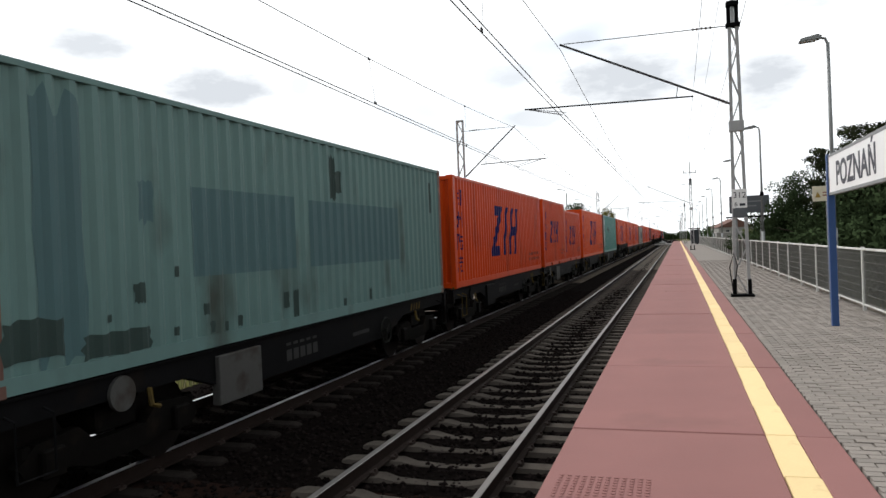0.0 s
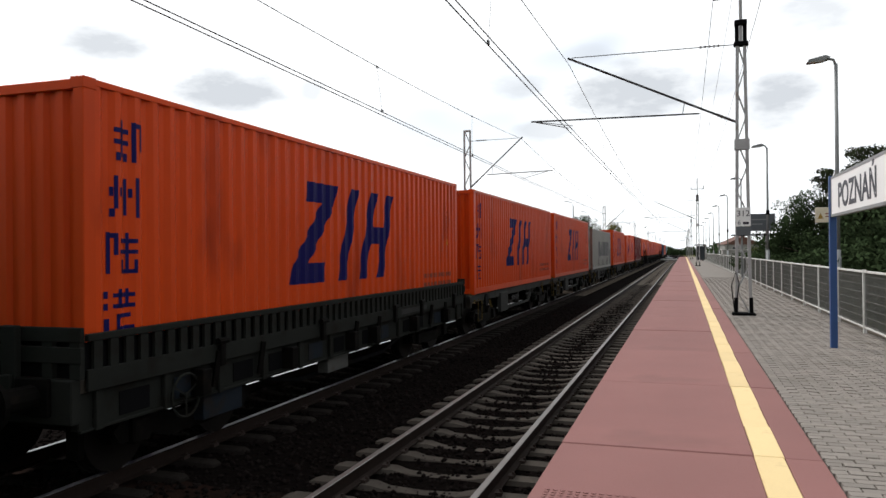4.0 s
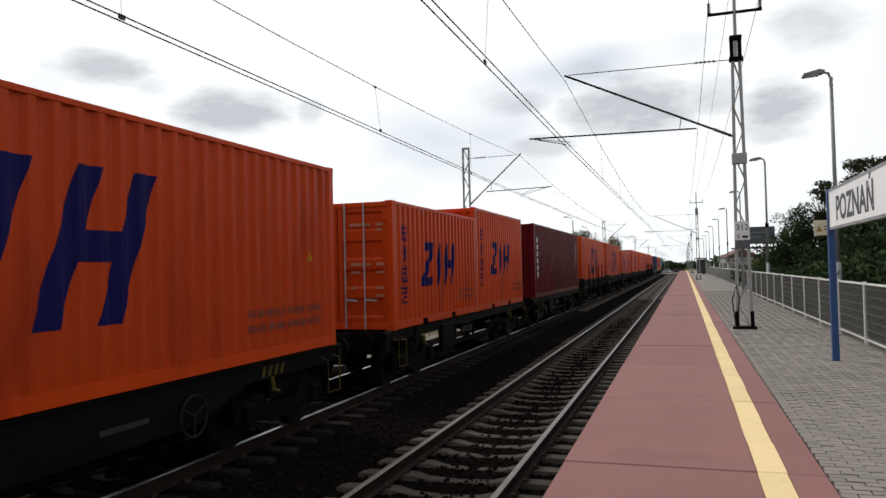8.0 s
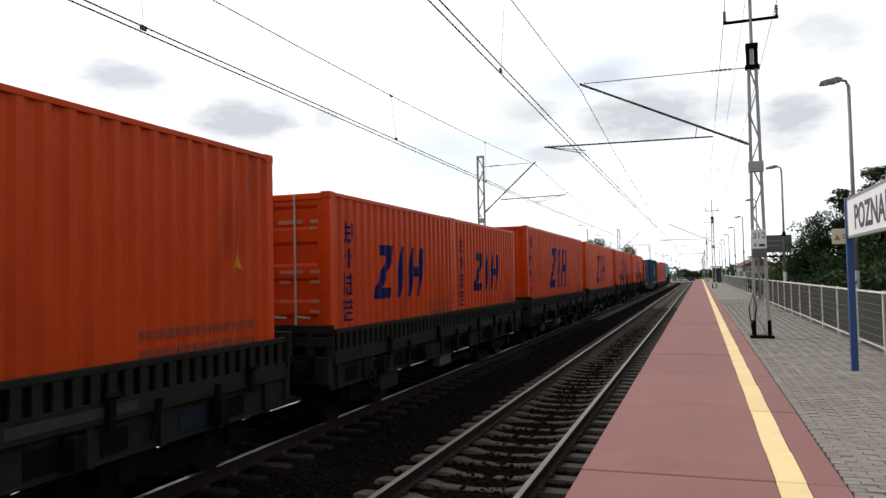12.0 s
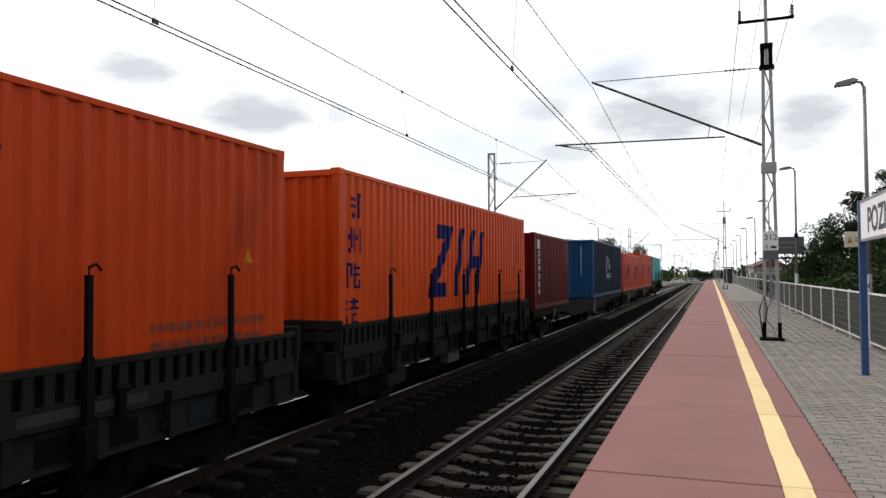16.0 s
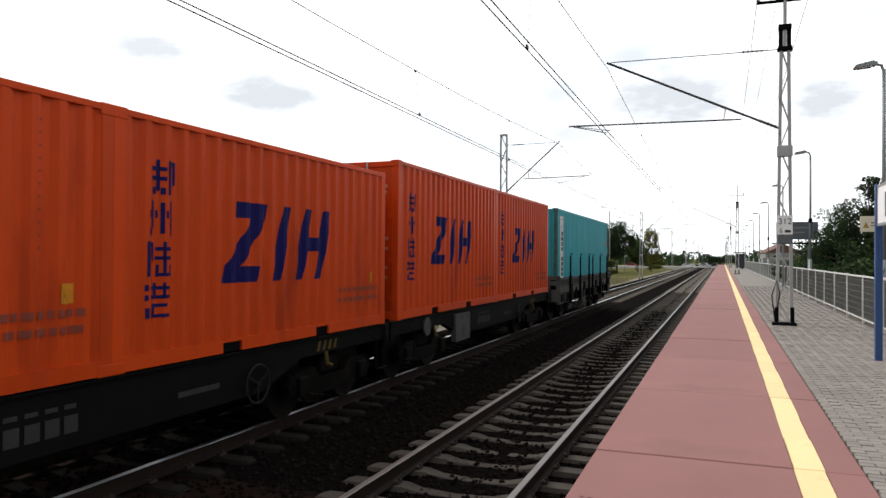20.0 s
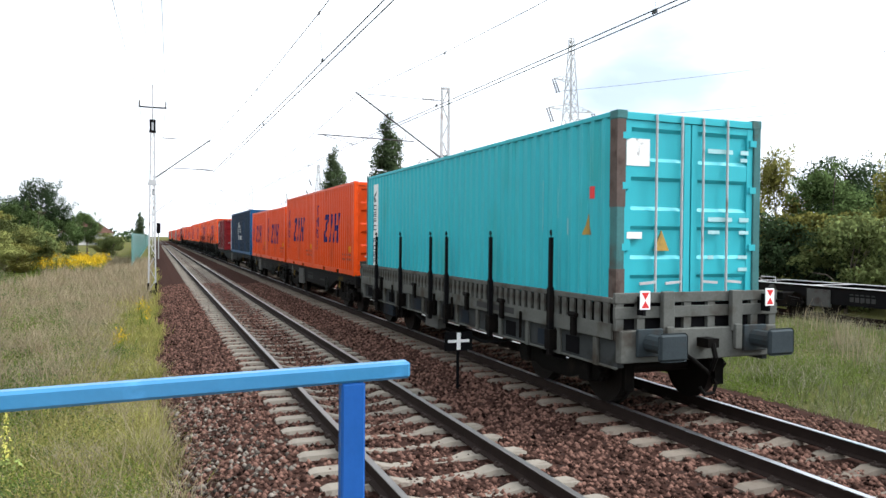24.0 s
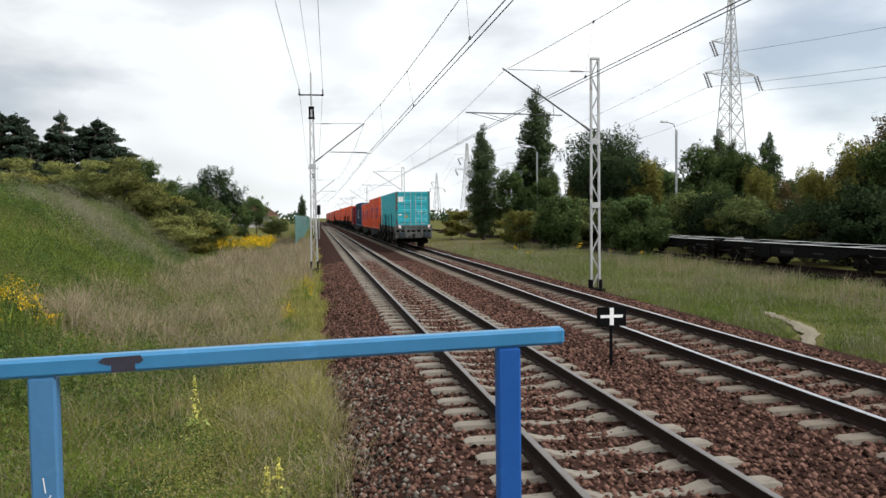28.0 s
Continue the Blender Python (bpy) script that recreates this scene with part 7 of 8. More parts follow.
def flowers(name, label, x0, x1, y0, y1, n, h, size=0.045, heads=14):
    c = np.stack([rng.uniform(x0, x1, n), rng.uniform(y0, y1, n)], 1)
    z = ground_z(c[:, 0], c[:, 1])
    hh = h * rng.uniform(0.6, 1.2, n)
    pts = np.concatenate([np.concatenate([c + rng.normal(size=(n, 2)) * 0.07, (z + hh * rng.uniform(0.72, 1.0, n))[:, None]], 1) for _ in range(heads)])
    v, f = leaves(pts, size)
    tagged(new(name, np_mesh(name, v, f, m_gold)), label, "flowers", kind="stuff")
    v, f = blades(np.repeat(c, 5, axis=0) + rng.normal(size=(n * 5, 2)) * 0.06, np.repeat(z, 5), h * 0.9, 0.02, 0.25)
    tagged(new(name + "_stems", np_mesh(name, v, f, m_weed)), "green stems of the goldenrod", "flowers", kind="stuff")


flowers("goldenrod_far", "bank of yellow goldenrod in bloom", 6.4, 11.6, -74, -56, 760, 1.2, 0.045)
flowers("goldenrod_bank", "goldenrod in bloom on the bank", 7.6, 8.6, -15.5, -12.5, 26, 0.8, 0.016, 44)
def flowering_plant(x, y, h):
    """One tall stem with a loose spike of pale flowers and a tuft of leaves at its foot."""
    z = float(ground_z(x, y))
    t = thing("flowering_plant", "single pale yellow flowering stem in the green verge", "plant", "flowering stems", pose(x, y, z))
    part("stem", Geo().tube([(0, 0, 0), (0.02, 0.01, h * 0.5), (0.0, 0.03, h)], 0.008, 6, 0.003), m_weed, t)
    u = rng.uniform(0.42, 1.0, 90)
    p = np.stack([rng.normal(size=90) * 0.035 * (1.25 - u), rng.normal(size=90) * 0.035 * (1.25 - u) + 0.02, h * u], 1)
    part("flower_spike", np_mesh("flower_spike", *leaves(p, 0.018), m_paleflower), m_paleflower, t, "pale yellow flowers")
    p = np.stack([rng.normal(size=60) * 0.10, rng.normal(size=60) * 0.10, h * rng.uniform(0.05, 0.45, 60)], 1)
    part("leaf_tuft", np_mesh("leaf_tuft", *leaves(p, 0.035), m_paleleaf), m_paleleaf, t)


for x, y, h in ((4.42, -9.9, 0.95), (3.28, -7.45, 0.62), (3.40, -7.60, 0.5)):
    flowering_plant(x, y, h)
flowers("goldenrod_verge", "goldenrod on the verge", 3.5, 3.7, -19.8, -19.2, 4, 0.7, 0.018, 34)
flowers("goldenrod_edge", "yellow flowers along the ballast's edge", 2.9, 3.6, -36, -24, 5, 0.8, 0.022, 24)
flowers("goldenrod_fence", "goldenrod behind the platform fence", 10, 15, 38, 60, 300, 1.6)
flowers("goldenrod_meadow", "goldenrod in the meadow", -17, -9, -60, -40, 10, 0.8)

def weeds(name, label, x0, x1, y0, y1, n, h, size, material, seed_n=160, spread=0.45, bias=1.4):
    """Leafy plants: clumps of small leaves spread low over the soil."""
    c = np.stack([rng.uniform(x0, x1, seed_n), y0 + (y1 - y0) * rng.uniform(0, 1, seed_n) ** bias], 1)
    k = rng.integers(0, seed_n, n)
    tall = h * rng.uniform(0.35, 1.2, seed_n)[k]
    xy = c[k] + rng.normal(size=(n, 2)) * spread * rng.uniform(0.4, 1.3, seed_n)[k][:, None]
    ok = ((xy[:, 0] > 2.8) | (xy[:, 0] < -6.8)) & (xy[:, 1] < -3.2) & off_path(xy)
    xy, tall = xy[ok], tall[ok]
    z = ground_z(xy[:, 0], xy[:, 1]) + tall * rng.uniform(0, 1, len(xy)) ** 0.7
    v, f = leaves(np.concatenate([xy, z[:, None]], 1), size)
    tagged(new(name, np_mesh(name, v, f, material)), label, "weeds", kind="stuff")


weeds("weeds_green", "low leafy green weeds on the verge", 3.4, 12, -3.6, -26, 110000, 0.46, 0.013, m_weed, 260, 0.34)
weeds("weeds_deep_near", "dark green leafy clumps in the verge", 3.4, 11, -4.2, -20, 90000, 0.50, 0.014, m_weed_deep, 110, 0.34, 1.2)
weeds("weeds_edge_near", "low green plants beside the ballast near the platform", 2.8, 4.2, -3.6, -10, 40000, 0.36, 0.011, m_weed, 90, 0.25, 1.0)
weeds("weeds_dusty_near", "dusty brownish weeds in the verge", 2.9, 6.5, -4.2, -20, 34000, 0.42, 0.010, m_scrub, 130, 0.34, 1.2)
weeds("weeds_yellow_near", "small yellow-green plants at the ballast's edge", 2.9, 4.6, -4.0, -12, 22000, 0.42, 0.011, m_straw, 60, 0.22, 1.0)
weeds("weeds_dark", "darker leafy weeds on the bank", 5, 22, -7, -50, 120000, 0.55, 0.024, m_weed, 380, 0.8, 1.1)
weeds("weeds_deep", "deep green leafy clumps on the bank", 6.5, 22, -8, -44, 150000, 0.75, 0.022, m_weed_deep, 170, 0.75, 1.2)
weeds("weeds_olive", "olive leafy weeds on the bank", 5, 22, -7, -50, 40000, 0.5, 0.024, m_leaf_b, 150, 0.7, 1.1)
weeds("weeds_pale", "pale withered weeds on the verge", 3.9, 8.6, -16, -56, 44000, 0.85, 0.013, m_dry, 420, 0.45, 1.1)
weeds("weeds_verge_dark", "dark stems and leaves among the dry grass", 3.9, 8.4, -17, -56, 20000, 0.6, 0.016, m_weed_deep, 90, 0.35, 1.1)
weeds("weeds_crest", "grey withered scrub on the crest of the bank", 10.6, 14.4, -29, -46, 40000, 1.1, 0.018, m_scrub, 60, 0.6, 1.0)
weeds("weeds_yellow", "yellow-green weeds on the verge", 2.6, 4.6, -4, -50, 36000, 0.42, 0.014, m_straw, 320, 0.35, 1.3)
weeds("weeds_meadow", "leafy weeds in the meadow", -18, -7, -8, -55, 60000, 0.42, 0.022, m_weed, 300, 0.5, 1.1)
weeds("weeds_meadow_scrub", "grey-green brush in the meadow", -18, -7, -8, -55, 50000, 0.6, 0.014, m_scrub, 220, 0.45, 1.1)

# ---- trees and bushes ----
def round_blobs(h, r, n, seed, low=0.35):
    q = random.Random(seed)
    out = []
    for k in range(n):
        a, z = q.uniform(0, 6.28), h * q.uniform(low, 0.93)
        w = r * math.sin(math.pi * min(0.95, max(0.12, (z / h - low * 0.6) / (1.05 - low * 0.6)))) * q.uniform(0.35, 0.8)
        out.append((w * math.cos(a), w * math.sin(a), z, r * q.uniform(0.20, 0.34), h * q.uniform(0.09, 0.15)))
        for j in range(3):
            e, f = q.uniform(0, 6.28), q.uniform(0.9, 1.5)
            b = out[-1 - j]
            out.append((b[0] + b[3] * f * math.cos(e), b[1] + b[3] * f * math.sin(e), b[2] + b[4] * q.uniform(-0.8, 1.3), b[3] * q.uniform(0.3, 0.55), b[4] * q.uniform(0.35, 0.6)))
    return out


def pop_blobs(h, r, seed):
    """A dense column of many small upright clumps, rounded off at the top."""
    q = random.Random(seed)
    out = []
    for k in range(110):
        u = (k + 0.5) / 110
        w = r * min(1.0, 0.45 + u * 2.6) * (1 - 0.80 * max(0.0, (u - 0.45) / 0.55) ** 2.2) * q.uniform(0.82, 1.08)
        a, o = q.uniform(0, 6.28), q.uniform(0.15, 0.62)
        out.append((w * o * math.cos(a), w * o * math.sin(a), h * (0.06 + 0.92 * u), w * q.uniform(0.38, 0.50), h * q.uniform(0.034, 0.055)))
    return out


def pine_blobs(h, r, seed):
    """An irregular pine: flat ragged sprays on uneven boughs, wide below and open towards the top."""
    q = random.Random(seed)
    out = []
    for k in range(46):
        u = q.uniform(0, 1) ** 0.85
        a = q.uniform(0, 6.28)
        reach = r * (1.08 - u) ** 0.7 * q.uniform(0.45, 1.12)
        z = h * (0.10 + 0.84 * u)
        for j in range(6):
            w = reach * (0.25 + 0.15 * j)
            e = a + q.uniform(-0.25, 0.25)
            out.append((w * math.cos(e), w * math.sin(e), z + 0.10 * w + q.uniform(-0.15, 0.15), r * (0.19 - 0.07 * u) * q.uniform(0.6, 1.2), h * 0.020 * q.uniform(0.7, 1.5)))
    out.append((0, 0, h * 0.97, r * 0.06, h * 0.04))
    return out


def open_blobs(h, r, n, seed):
    """A sparse crown: small flat sprays at the ends of long boughs, with sky between them."""
    q = random.Random(seed)
    out = []
    for k in range(n):
        a, z = q.uniform(0, 6.28), h * q.uniform(0.32, 0.97)
        w = r * (0.35 + 0.65 * math.sin(math.pi * min(0.9, z / h))) * q.uniform(0.35, 1.0)
        x, y = w * math.cos(a), w * math.sin(a)
        for j in range(5):
            out.append((x + q.uniform(-0.7, 0.7), y + q.uniform(-0.7, 0.7), z + q.uniform(-0.3, 0.3), q.uniform(0.28, 0.62), q.uniform(0.16, 0.34)))
    return out


gz = lambda x, y: float(ground_z(x, y)) - 0.05
oak = tree_thing("tree", "broad dark green deciduous tree", round_blobs(10, 4.4, 34, 3), 4.2, 0.26, 21000, 0.095, m_leaf_d, 9)
oak.matrix_basis = pose(-31.4, -85, gz(-31.4, -85))
ash = tree_thing("tree", "leafy green deciduous tree", round_blobs(8, 3.0, 28, 11), 3.4, 0.18, 16500, 0.085, m_leaf, 7)
ash.matrix_basis = pose(-34, -60, gz(-34, -60))
birch = tree_thing("tree", "slender yellowing deciduous tree", round_blobs(9, 2.1, 26, 21, 0.22), 4.5, 0.13, 11000, 0.08, m_leaf_y, 6)
birch.matrix_basis = pose(-38, -40, gz(-38, -40))
poplar = tree_thing("poplar", "tall narrow poplar tree with upright crown", pop_blobs(15.8, 2.75, 5), 9, 0.3, 30000, 0.10, m_pop, 6)
poplar.matrix_basis = pose(-58, -104, gz(-58, -104))
pine = tree_thing("pine", "dark pine tree on the bank", pine_blobs(9, 3.2, 8), 8.6, 0.2, 26000, 0.075, m_needle, 20)
pine.matrix_basis = pose(25.4, -70, gz(25.4, -70))
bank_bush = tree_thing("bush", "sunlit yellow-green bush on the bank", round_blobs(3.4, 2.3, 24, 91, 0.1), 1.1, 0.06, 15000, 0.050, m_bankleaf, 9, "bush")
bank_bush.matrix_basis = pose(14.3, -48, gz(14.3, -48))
thick_bush = tree_thing("bush", "dense round dark green bush before the parked wagons", round_blobs(3.9, 2.25, 40, 95, 0.06), 1.1, 0.07, 24000, 0.062, m_leaf, 10, "bush")
thick_bush.matrix_basis = pose(-17.1, -43.8, gz(-17.1, -43.8))
bush = tree_thing("bush", "rounded green bush in rough grass", round_blobs(3.4, 2.2, 22, 31, 0.12), 1.1, 0.07, 11500, 0.055, m_leaf_b, 8, "bush")
bush.matrix_basis = pose(-14.3, -62, gz(-14.3, -62))
bush_y = tree_thing("bush", "yellow-green bush with thin leaves", round_blobs(3.0, 2.1, 20, 41, 0.12), 1.0, 0.06, 10500, 0.055, m_leaf_y, 8, "bush")
bush_y.matrix_basis = pose(12.5, -52, gz(12.5, -52))
bush_d = tree_thing("bush", "dense dark green bush at the wood's edge", round_blobs(3.6, 2.6, 24, 51, 0.1), 1.1, 0.07, 12000, 0.06, m_leaf_d, 8, "bush")
bush_d.matrix_basis = pose(-26, -66, gz(-26, -66))
locust = tree_thing("tree", "tall sparse dark tree with open sprays of foliage", open_blobs(11.0, 5.6, 95, 71), 8.5, 0.2, 34000, 0.08, m_locust, 26)
locust.matrix_basis = pose(15.2, 31, gz(15.2, 31))


rust = tree_thing("tree", "thin-leaved tree with rust-brown foliage", round_blobs(9, 2.8, 26, 61, 0.2), 4.5, 0.14, 13000, 0.085, m_leaf_rust, 7)
rust.matrix_basis = pose(-34.6, -44, gz(-34.6, -44))


def grow(ob, x, y, size, turn, size_z=None):
    c = place(ob, x, y, gz(x, y), turn, size, size_z)
    ob.scale = (1, 1, 1)
    return c


grow(oak, -25.6, -70, 1.12, 30)
grow(oak, -29.5, -74, 0.95, 130)
grow(pine, -33.6, -75, 0.85, 20)
grow(birch, -37.6, -46, 0.95, 60)
grow(thick_bush, -16.7, -58, 1.05, 160, 1.12)
grow(bush, -18.4, -60.5, 1.1, 20, 1.3)
grow(bush_y, -14.0, -60, 0.75, 200, 1.1)
grow(ash, -19.8, -86, 1.0, 40)
grow(ash, -23.5, -84, 0.9, 140)
grow(bush_y, -16.4, -97, 1.25, 20)
grow(bush, -19.5, -94, 1.2, 90)
grow(ash, -30.5, -60.5, 0.92, 10, 1.08)
grow(birch, -36.5, -64, 0.72, 100)
grow(ash, -38.5, -58, 0.72, 200)
grow(birch, -35.8, -52.5, 0.70, 310)
grow(oak, -40.5, -55, 0.62, 250)
grow(ash, -37.0, -48, 0.70, 20)
for x, y, s, t in ((-24.6, -89.5, 1.2, 0), (-16.3, -83.5, 0.85, 40), (-60, -190, 1.05, 15), (-46, -175, 0.8, 70), (5.5, -160, 0.5, 20), (-51.8, -90, 0.80, 25), (-57, -90, 0.86, 80), (-42.5, -78, 0.62, 130)):
    grow(poplar, x, y, s, t)
q = random.Random(77)
# wood behind the siding
for k in range(64):
    y = -112 + 104 * (k / 63) + q.uniform(-3, 3)
    x = -27 - q.uniform(0, 16) - (5 if k % 3 == 0 else 0) - max(0, (-y - 70)) * 0.10
    low = 0.74 if -66 < y < -42 else 0.95
    grow((ash, birch, ash, oak, pine, birch)[k % 6], x, y, q.uniform(0.62, 0.98) * low, q.uniform(0, 360))
for k in range(46):
    y = -100 + 96 * (k / 45) + q.uniform(-2, 2)
    grow((bush_d, bush_d, bush, bush_d, bush_y)[k % 5], -23.6 - q.uniform(0, 4.0), y, q.uniform(0.8, 1.5), q.uniform(0, 360))
for x, y, s, ob in ((-18.5, -66, 1.1, bush), (-16.0, -70, 0.9, bush_y), (-21, -78, 1.2, bush_d), (-26, -74, 1.3, bush_d), (-13.5, -88, 0.8, bush_y), (-12, -110, 0.9, bush)):
    grow(ob, x, y, s, 37 * s * 10)
for x, y, s in ((-30.5, -48, 0.55), (-33.2, -41, 0.66), (-36, -49, 0.75), (-31, -62, 0.45)):
    grow(rust, x, y, s, x * 41)
# the bank and behind it: pines on the crest, sunlit bushes below them, broad trees where it runs out
def rise(ob, own, x, y, top, size, turn):
    """A copy that reaches up to the height top; own is the height at which it was built."""
    return grow(ob, x, y, size, turn, (top - gz(x, y)) / own)


for k, (x, y, top, w) in enumerate(((24.0, -58, 10.2, 1.1), (25.4, -59, 10.5, 1.0), (20.9, -58, 10.4, 0.62), (19.6, -59, 9.5, 0.9), (18.4, -58, 9.9, 1.05), (23.0, -57, 9.3, 0.8), (21.9, -58.5, 8.9, 0.9), (17.9, -58.5, 9.5, 0.9), (17.3, -57, 8.6, 0.9), (22.4, -60, 8.4, 1.0), (16.6, -60, 7.6, 0.75), (28.6, -58, 10.4, 1.1), (21.8, -55, 6.6, 0.8), (15.6, -61, 6.1, 0.6), (17.8, -54, 6.6, 0.7))):
    rise(pine, 9.1, x, y, top, w, k * 67)
for k, (x, y, top, w) in enumerate(((15.6, -59, 6.8, 0.50), (14.4, -60, 5.4, 0.55), (12.6, -62, 4.6, 0.55), (11.3, -64, 4.2, 0.55), (13.6, -58, 4.4, 0.5), (9.7, -70, 3.8, 0.40), (17.4, -64, 6.0, 0.7), (12, -120, 5.5, 0.7), (16, -150, 6.5, 0.8), (30, -62, 6.0, 0.6))):
    rise(ash, 8.2, x, y, top, w, x * 31)
rise(oak, 10.2, 11.6, -68, 6.9, 0.56, 140)
rise(oak, 10.2, 13.4, -64, 5.2, 0.45, 75)
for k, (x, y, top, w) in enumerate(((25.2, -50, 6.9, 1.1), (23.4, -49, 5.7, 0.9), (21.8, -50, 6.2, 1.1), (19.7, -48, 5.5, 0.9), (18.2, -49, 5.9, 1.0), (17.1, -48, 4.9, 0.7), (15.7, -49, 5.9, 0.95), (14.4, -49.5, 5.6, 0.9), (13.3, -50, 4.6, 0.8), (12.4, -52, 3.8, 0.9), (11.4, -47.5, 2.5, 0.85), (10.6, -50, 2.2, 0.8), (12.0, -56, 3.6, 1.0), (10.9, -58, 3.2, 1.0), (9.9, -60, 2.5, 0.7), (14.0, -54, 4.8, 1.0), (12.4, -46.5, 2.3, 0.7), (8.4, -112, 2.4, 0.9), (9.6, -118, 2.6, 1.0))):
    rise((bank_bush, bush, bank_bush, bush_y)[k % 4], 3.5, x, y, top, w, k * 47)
# dark trees behind the platform fence
for k in range(22):
    y = 22 + k * 3.4 + q.uniform(-2, 2)
    x = 14.6 + q.uniform(0, 7) + max(0, y - 36) * 0.10
    grow((oak, locust, oak, locust)[k % 4], x, y, q.uniform(0.72, 1.05) * (0.58 if y < 40 else 0.66), q.uniform(0, 360))
for k in range(24):
    grow(bush_d, 11.2 + q.uniform(0, 3) + k * 0.05, 16 + k * 2.6, q.uniform(0.75, 1.2), q.uniform(0, 360))
# scrub opposite the platform, past the siding
for k in range(40):
    y = 4 + k * 3.1 + q.uniform(-2, 2)
    grow((bush, bush_y, bush_d, bush)[k % 4], -25 - q.uniform(0, 11), y, q.uniform(0.7, 1.35), q.uniform(0, 360))
for k in range(30):
    grow((ash, birch, oak)[k % 3], -40 - q.uniform(0, 26), 8 + k * 5.0 + q.uniform(-3, 3), q.uniform(0.55, 0.9), q.uniform(0, 360))
for x, y, s, ob in ((-13.8, 88, 1.25, bush), (-13.0, 94, 1.15, bush_d), (-14.8, 82, 1.0, bush), (-12.0, 104, 0.9, bush_y), (-16.0, 98, 1.4, bush_d), (-15, 112, 0.8, bush), (-26, 30, 1.5, bush_d), (-23.4, 21, 1.05, bush)):
    grow(ob, x, y, s, x * 17)
grow(oak, -30.2, 31, 0.84, 100)
for x, y, s, ob in ((-15.5, 138, 0.95, oak), (-17.5, 146, 0.9, ash), (-13.0, 150, 0.85, ash), (-11.3, 160, 1.0, birch), (-12.0, 168, 1.1, bush), (-10.4, 166, 0.9, bush_y), (-20, 130, 0.9, oak), (-16, 175, 0.8, ash)):
    grow(ob, x, y, s, x * 23)
for x, y, s, ob in ((12.0, 40, 0.74, locust), (15.6, 24, 0.85, locust), (8.8, 46, 1.2, bush_d), (9.2, 42, 0.58, oak), (12.2, 39, 0.62, oak), (13.6, 50, 0.62, oak), (9.6, 43, 1.15, bush_d), (9.2, 37, 1.1, bush_d), (9.6, 31, 1.3, bush_d), (9.8, 25, 1.4, bush_d), (8.9, 51, 1.25, bush_d), (9.8, 20, 1.3, bush_d), (10.6, 62, 1.2, bush)):
    grow(ob, x, y, s, x * 29)
EXTRA = ((-17.0, 18.5, 1.05, bush_d), (-18.3, 20.0, 0.95, bush), (-16.2, 20.5, 0.7, bush), (-34.9, 46, 0.85, birch), (-41.8, 48, 1.5, bush), (-31, 47, 0.8, bush_y), (-24.2, 36, 0.85, ash), (-24.6, 39, 1.15, bush_y), (-38, 45, 1.3, bush), (-44, 52, 1.5, bush_d), (-36, 58, 1.4, bush))
# scrub and young trees filling the waste ground beyond the siding
for k in range(56):
    x, y = -24.5 - q.uniform(0, 1) ** 1.5 * 34, q.uniform(14, 120)
    grow((bush, bush_y, bush_d, bush_y, ash, birch)[k % 6], x, y, q.uniform(0.75, 1.5) * (0.5 if k % 6 > 3 else 1), q.uniform(0, 360))
for x, y, z, ob in EXTRA:
    grow(ob, x, y, z, x * 53)
# far tree lines on the horizon
far = Geo()
pts = []
for k in range(900):
    a = q.uniform(0, 2 * math.pi)
    d = q.uniform(330, 620)
    x, y = d * math.sin(a), d * math.cos(a)
    if abs(x) < 14:
        continue
    pts.append((x, y, -2.0, q.uniform(5, 10)))
for k in range(90):
    x = q.choice((q.uniform(-85, -11), q.uniform(11, 60), q.uniform(-12, 12)))
    pts.append((x, q.uniform(300, 430) if abs(x) > 12 else 640, -2.0, q.uniform(4, 8)))
pts = np.array(pts)
cloud = np.repeat(pts, 60, axis=0)
d = rng.normal(size=(len(cloud), 3))
d /= np.linalg.norm(d, axis=1)[:, None]
c = cloud[:, :3] + d * np.stack([cloud[:, 3] * 0.8, cloud[:, 3] * 0.8, cloud[:, 3] * 0.55], 1) * (rng.uniform(0.3, 1.0, len(cloud)) ** 0.4)[:, None] + np.stack([0 * cloud[:, 3], 0 * cloud[:, 3], cloud[:, 3] * 0.45], 1)
v, f = leaves(c, 1.1)
tagged(new("far_woods", np_mesh("far_woods", v, f, m_leaf_d)), "distant belt of trees along the horizon", "woods", kind="stuff")


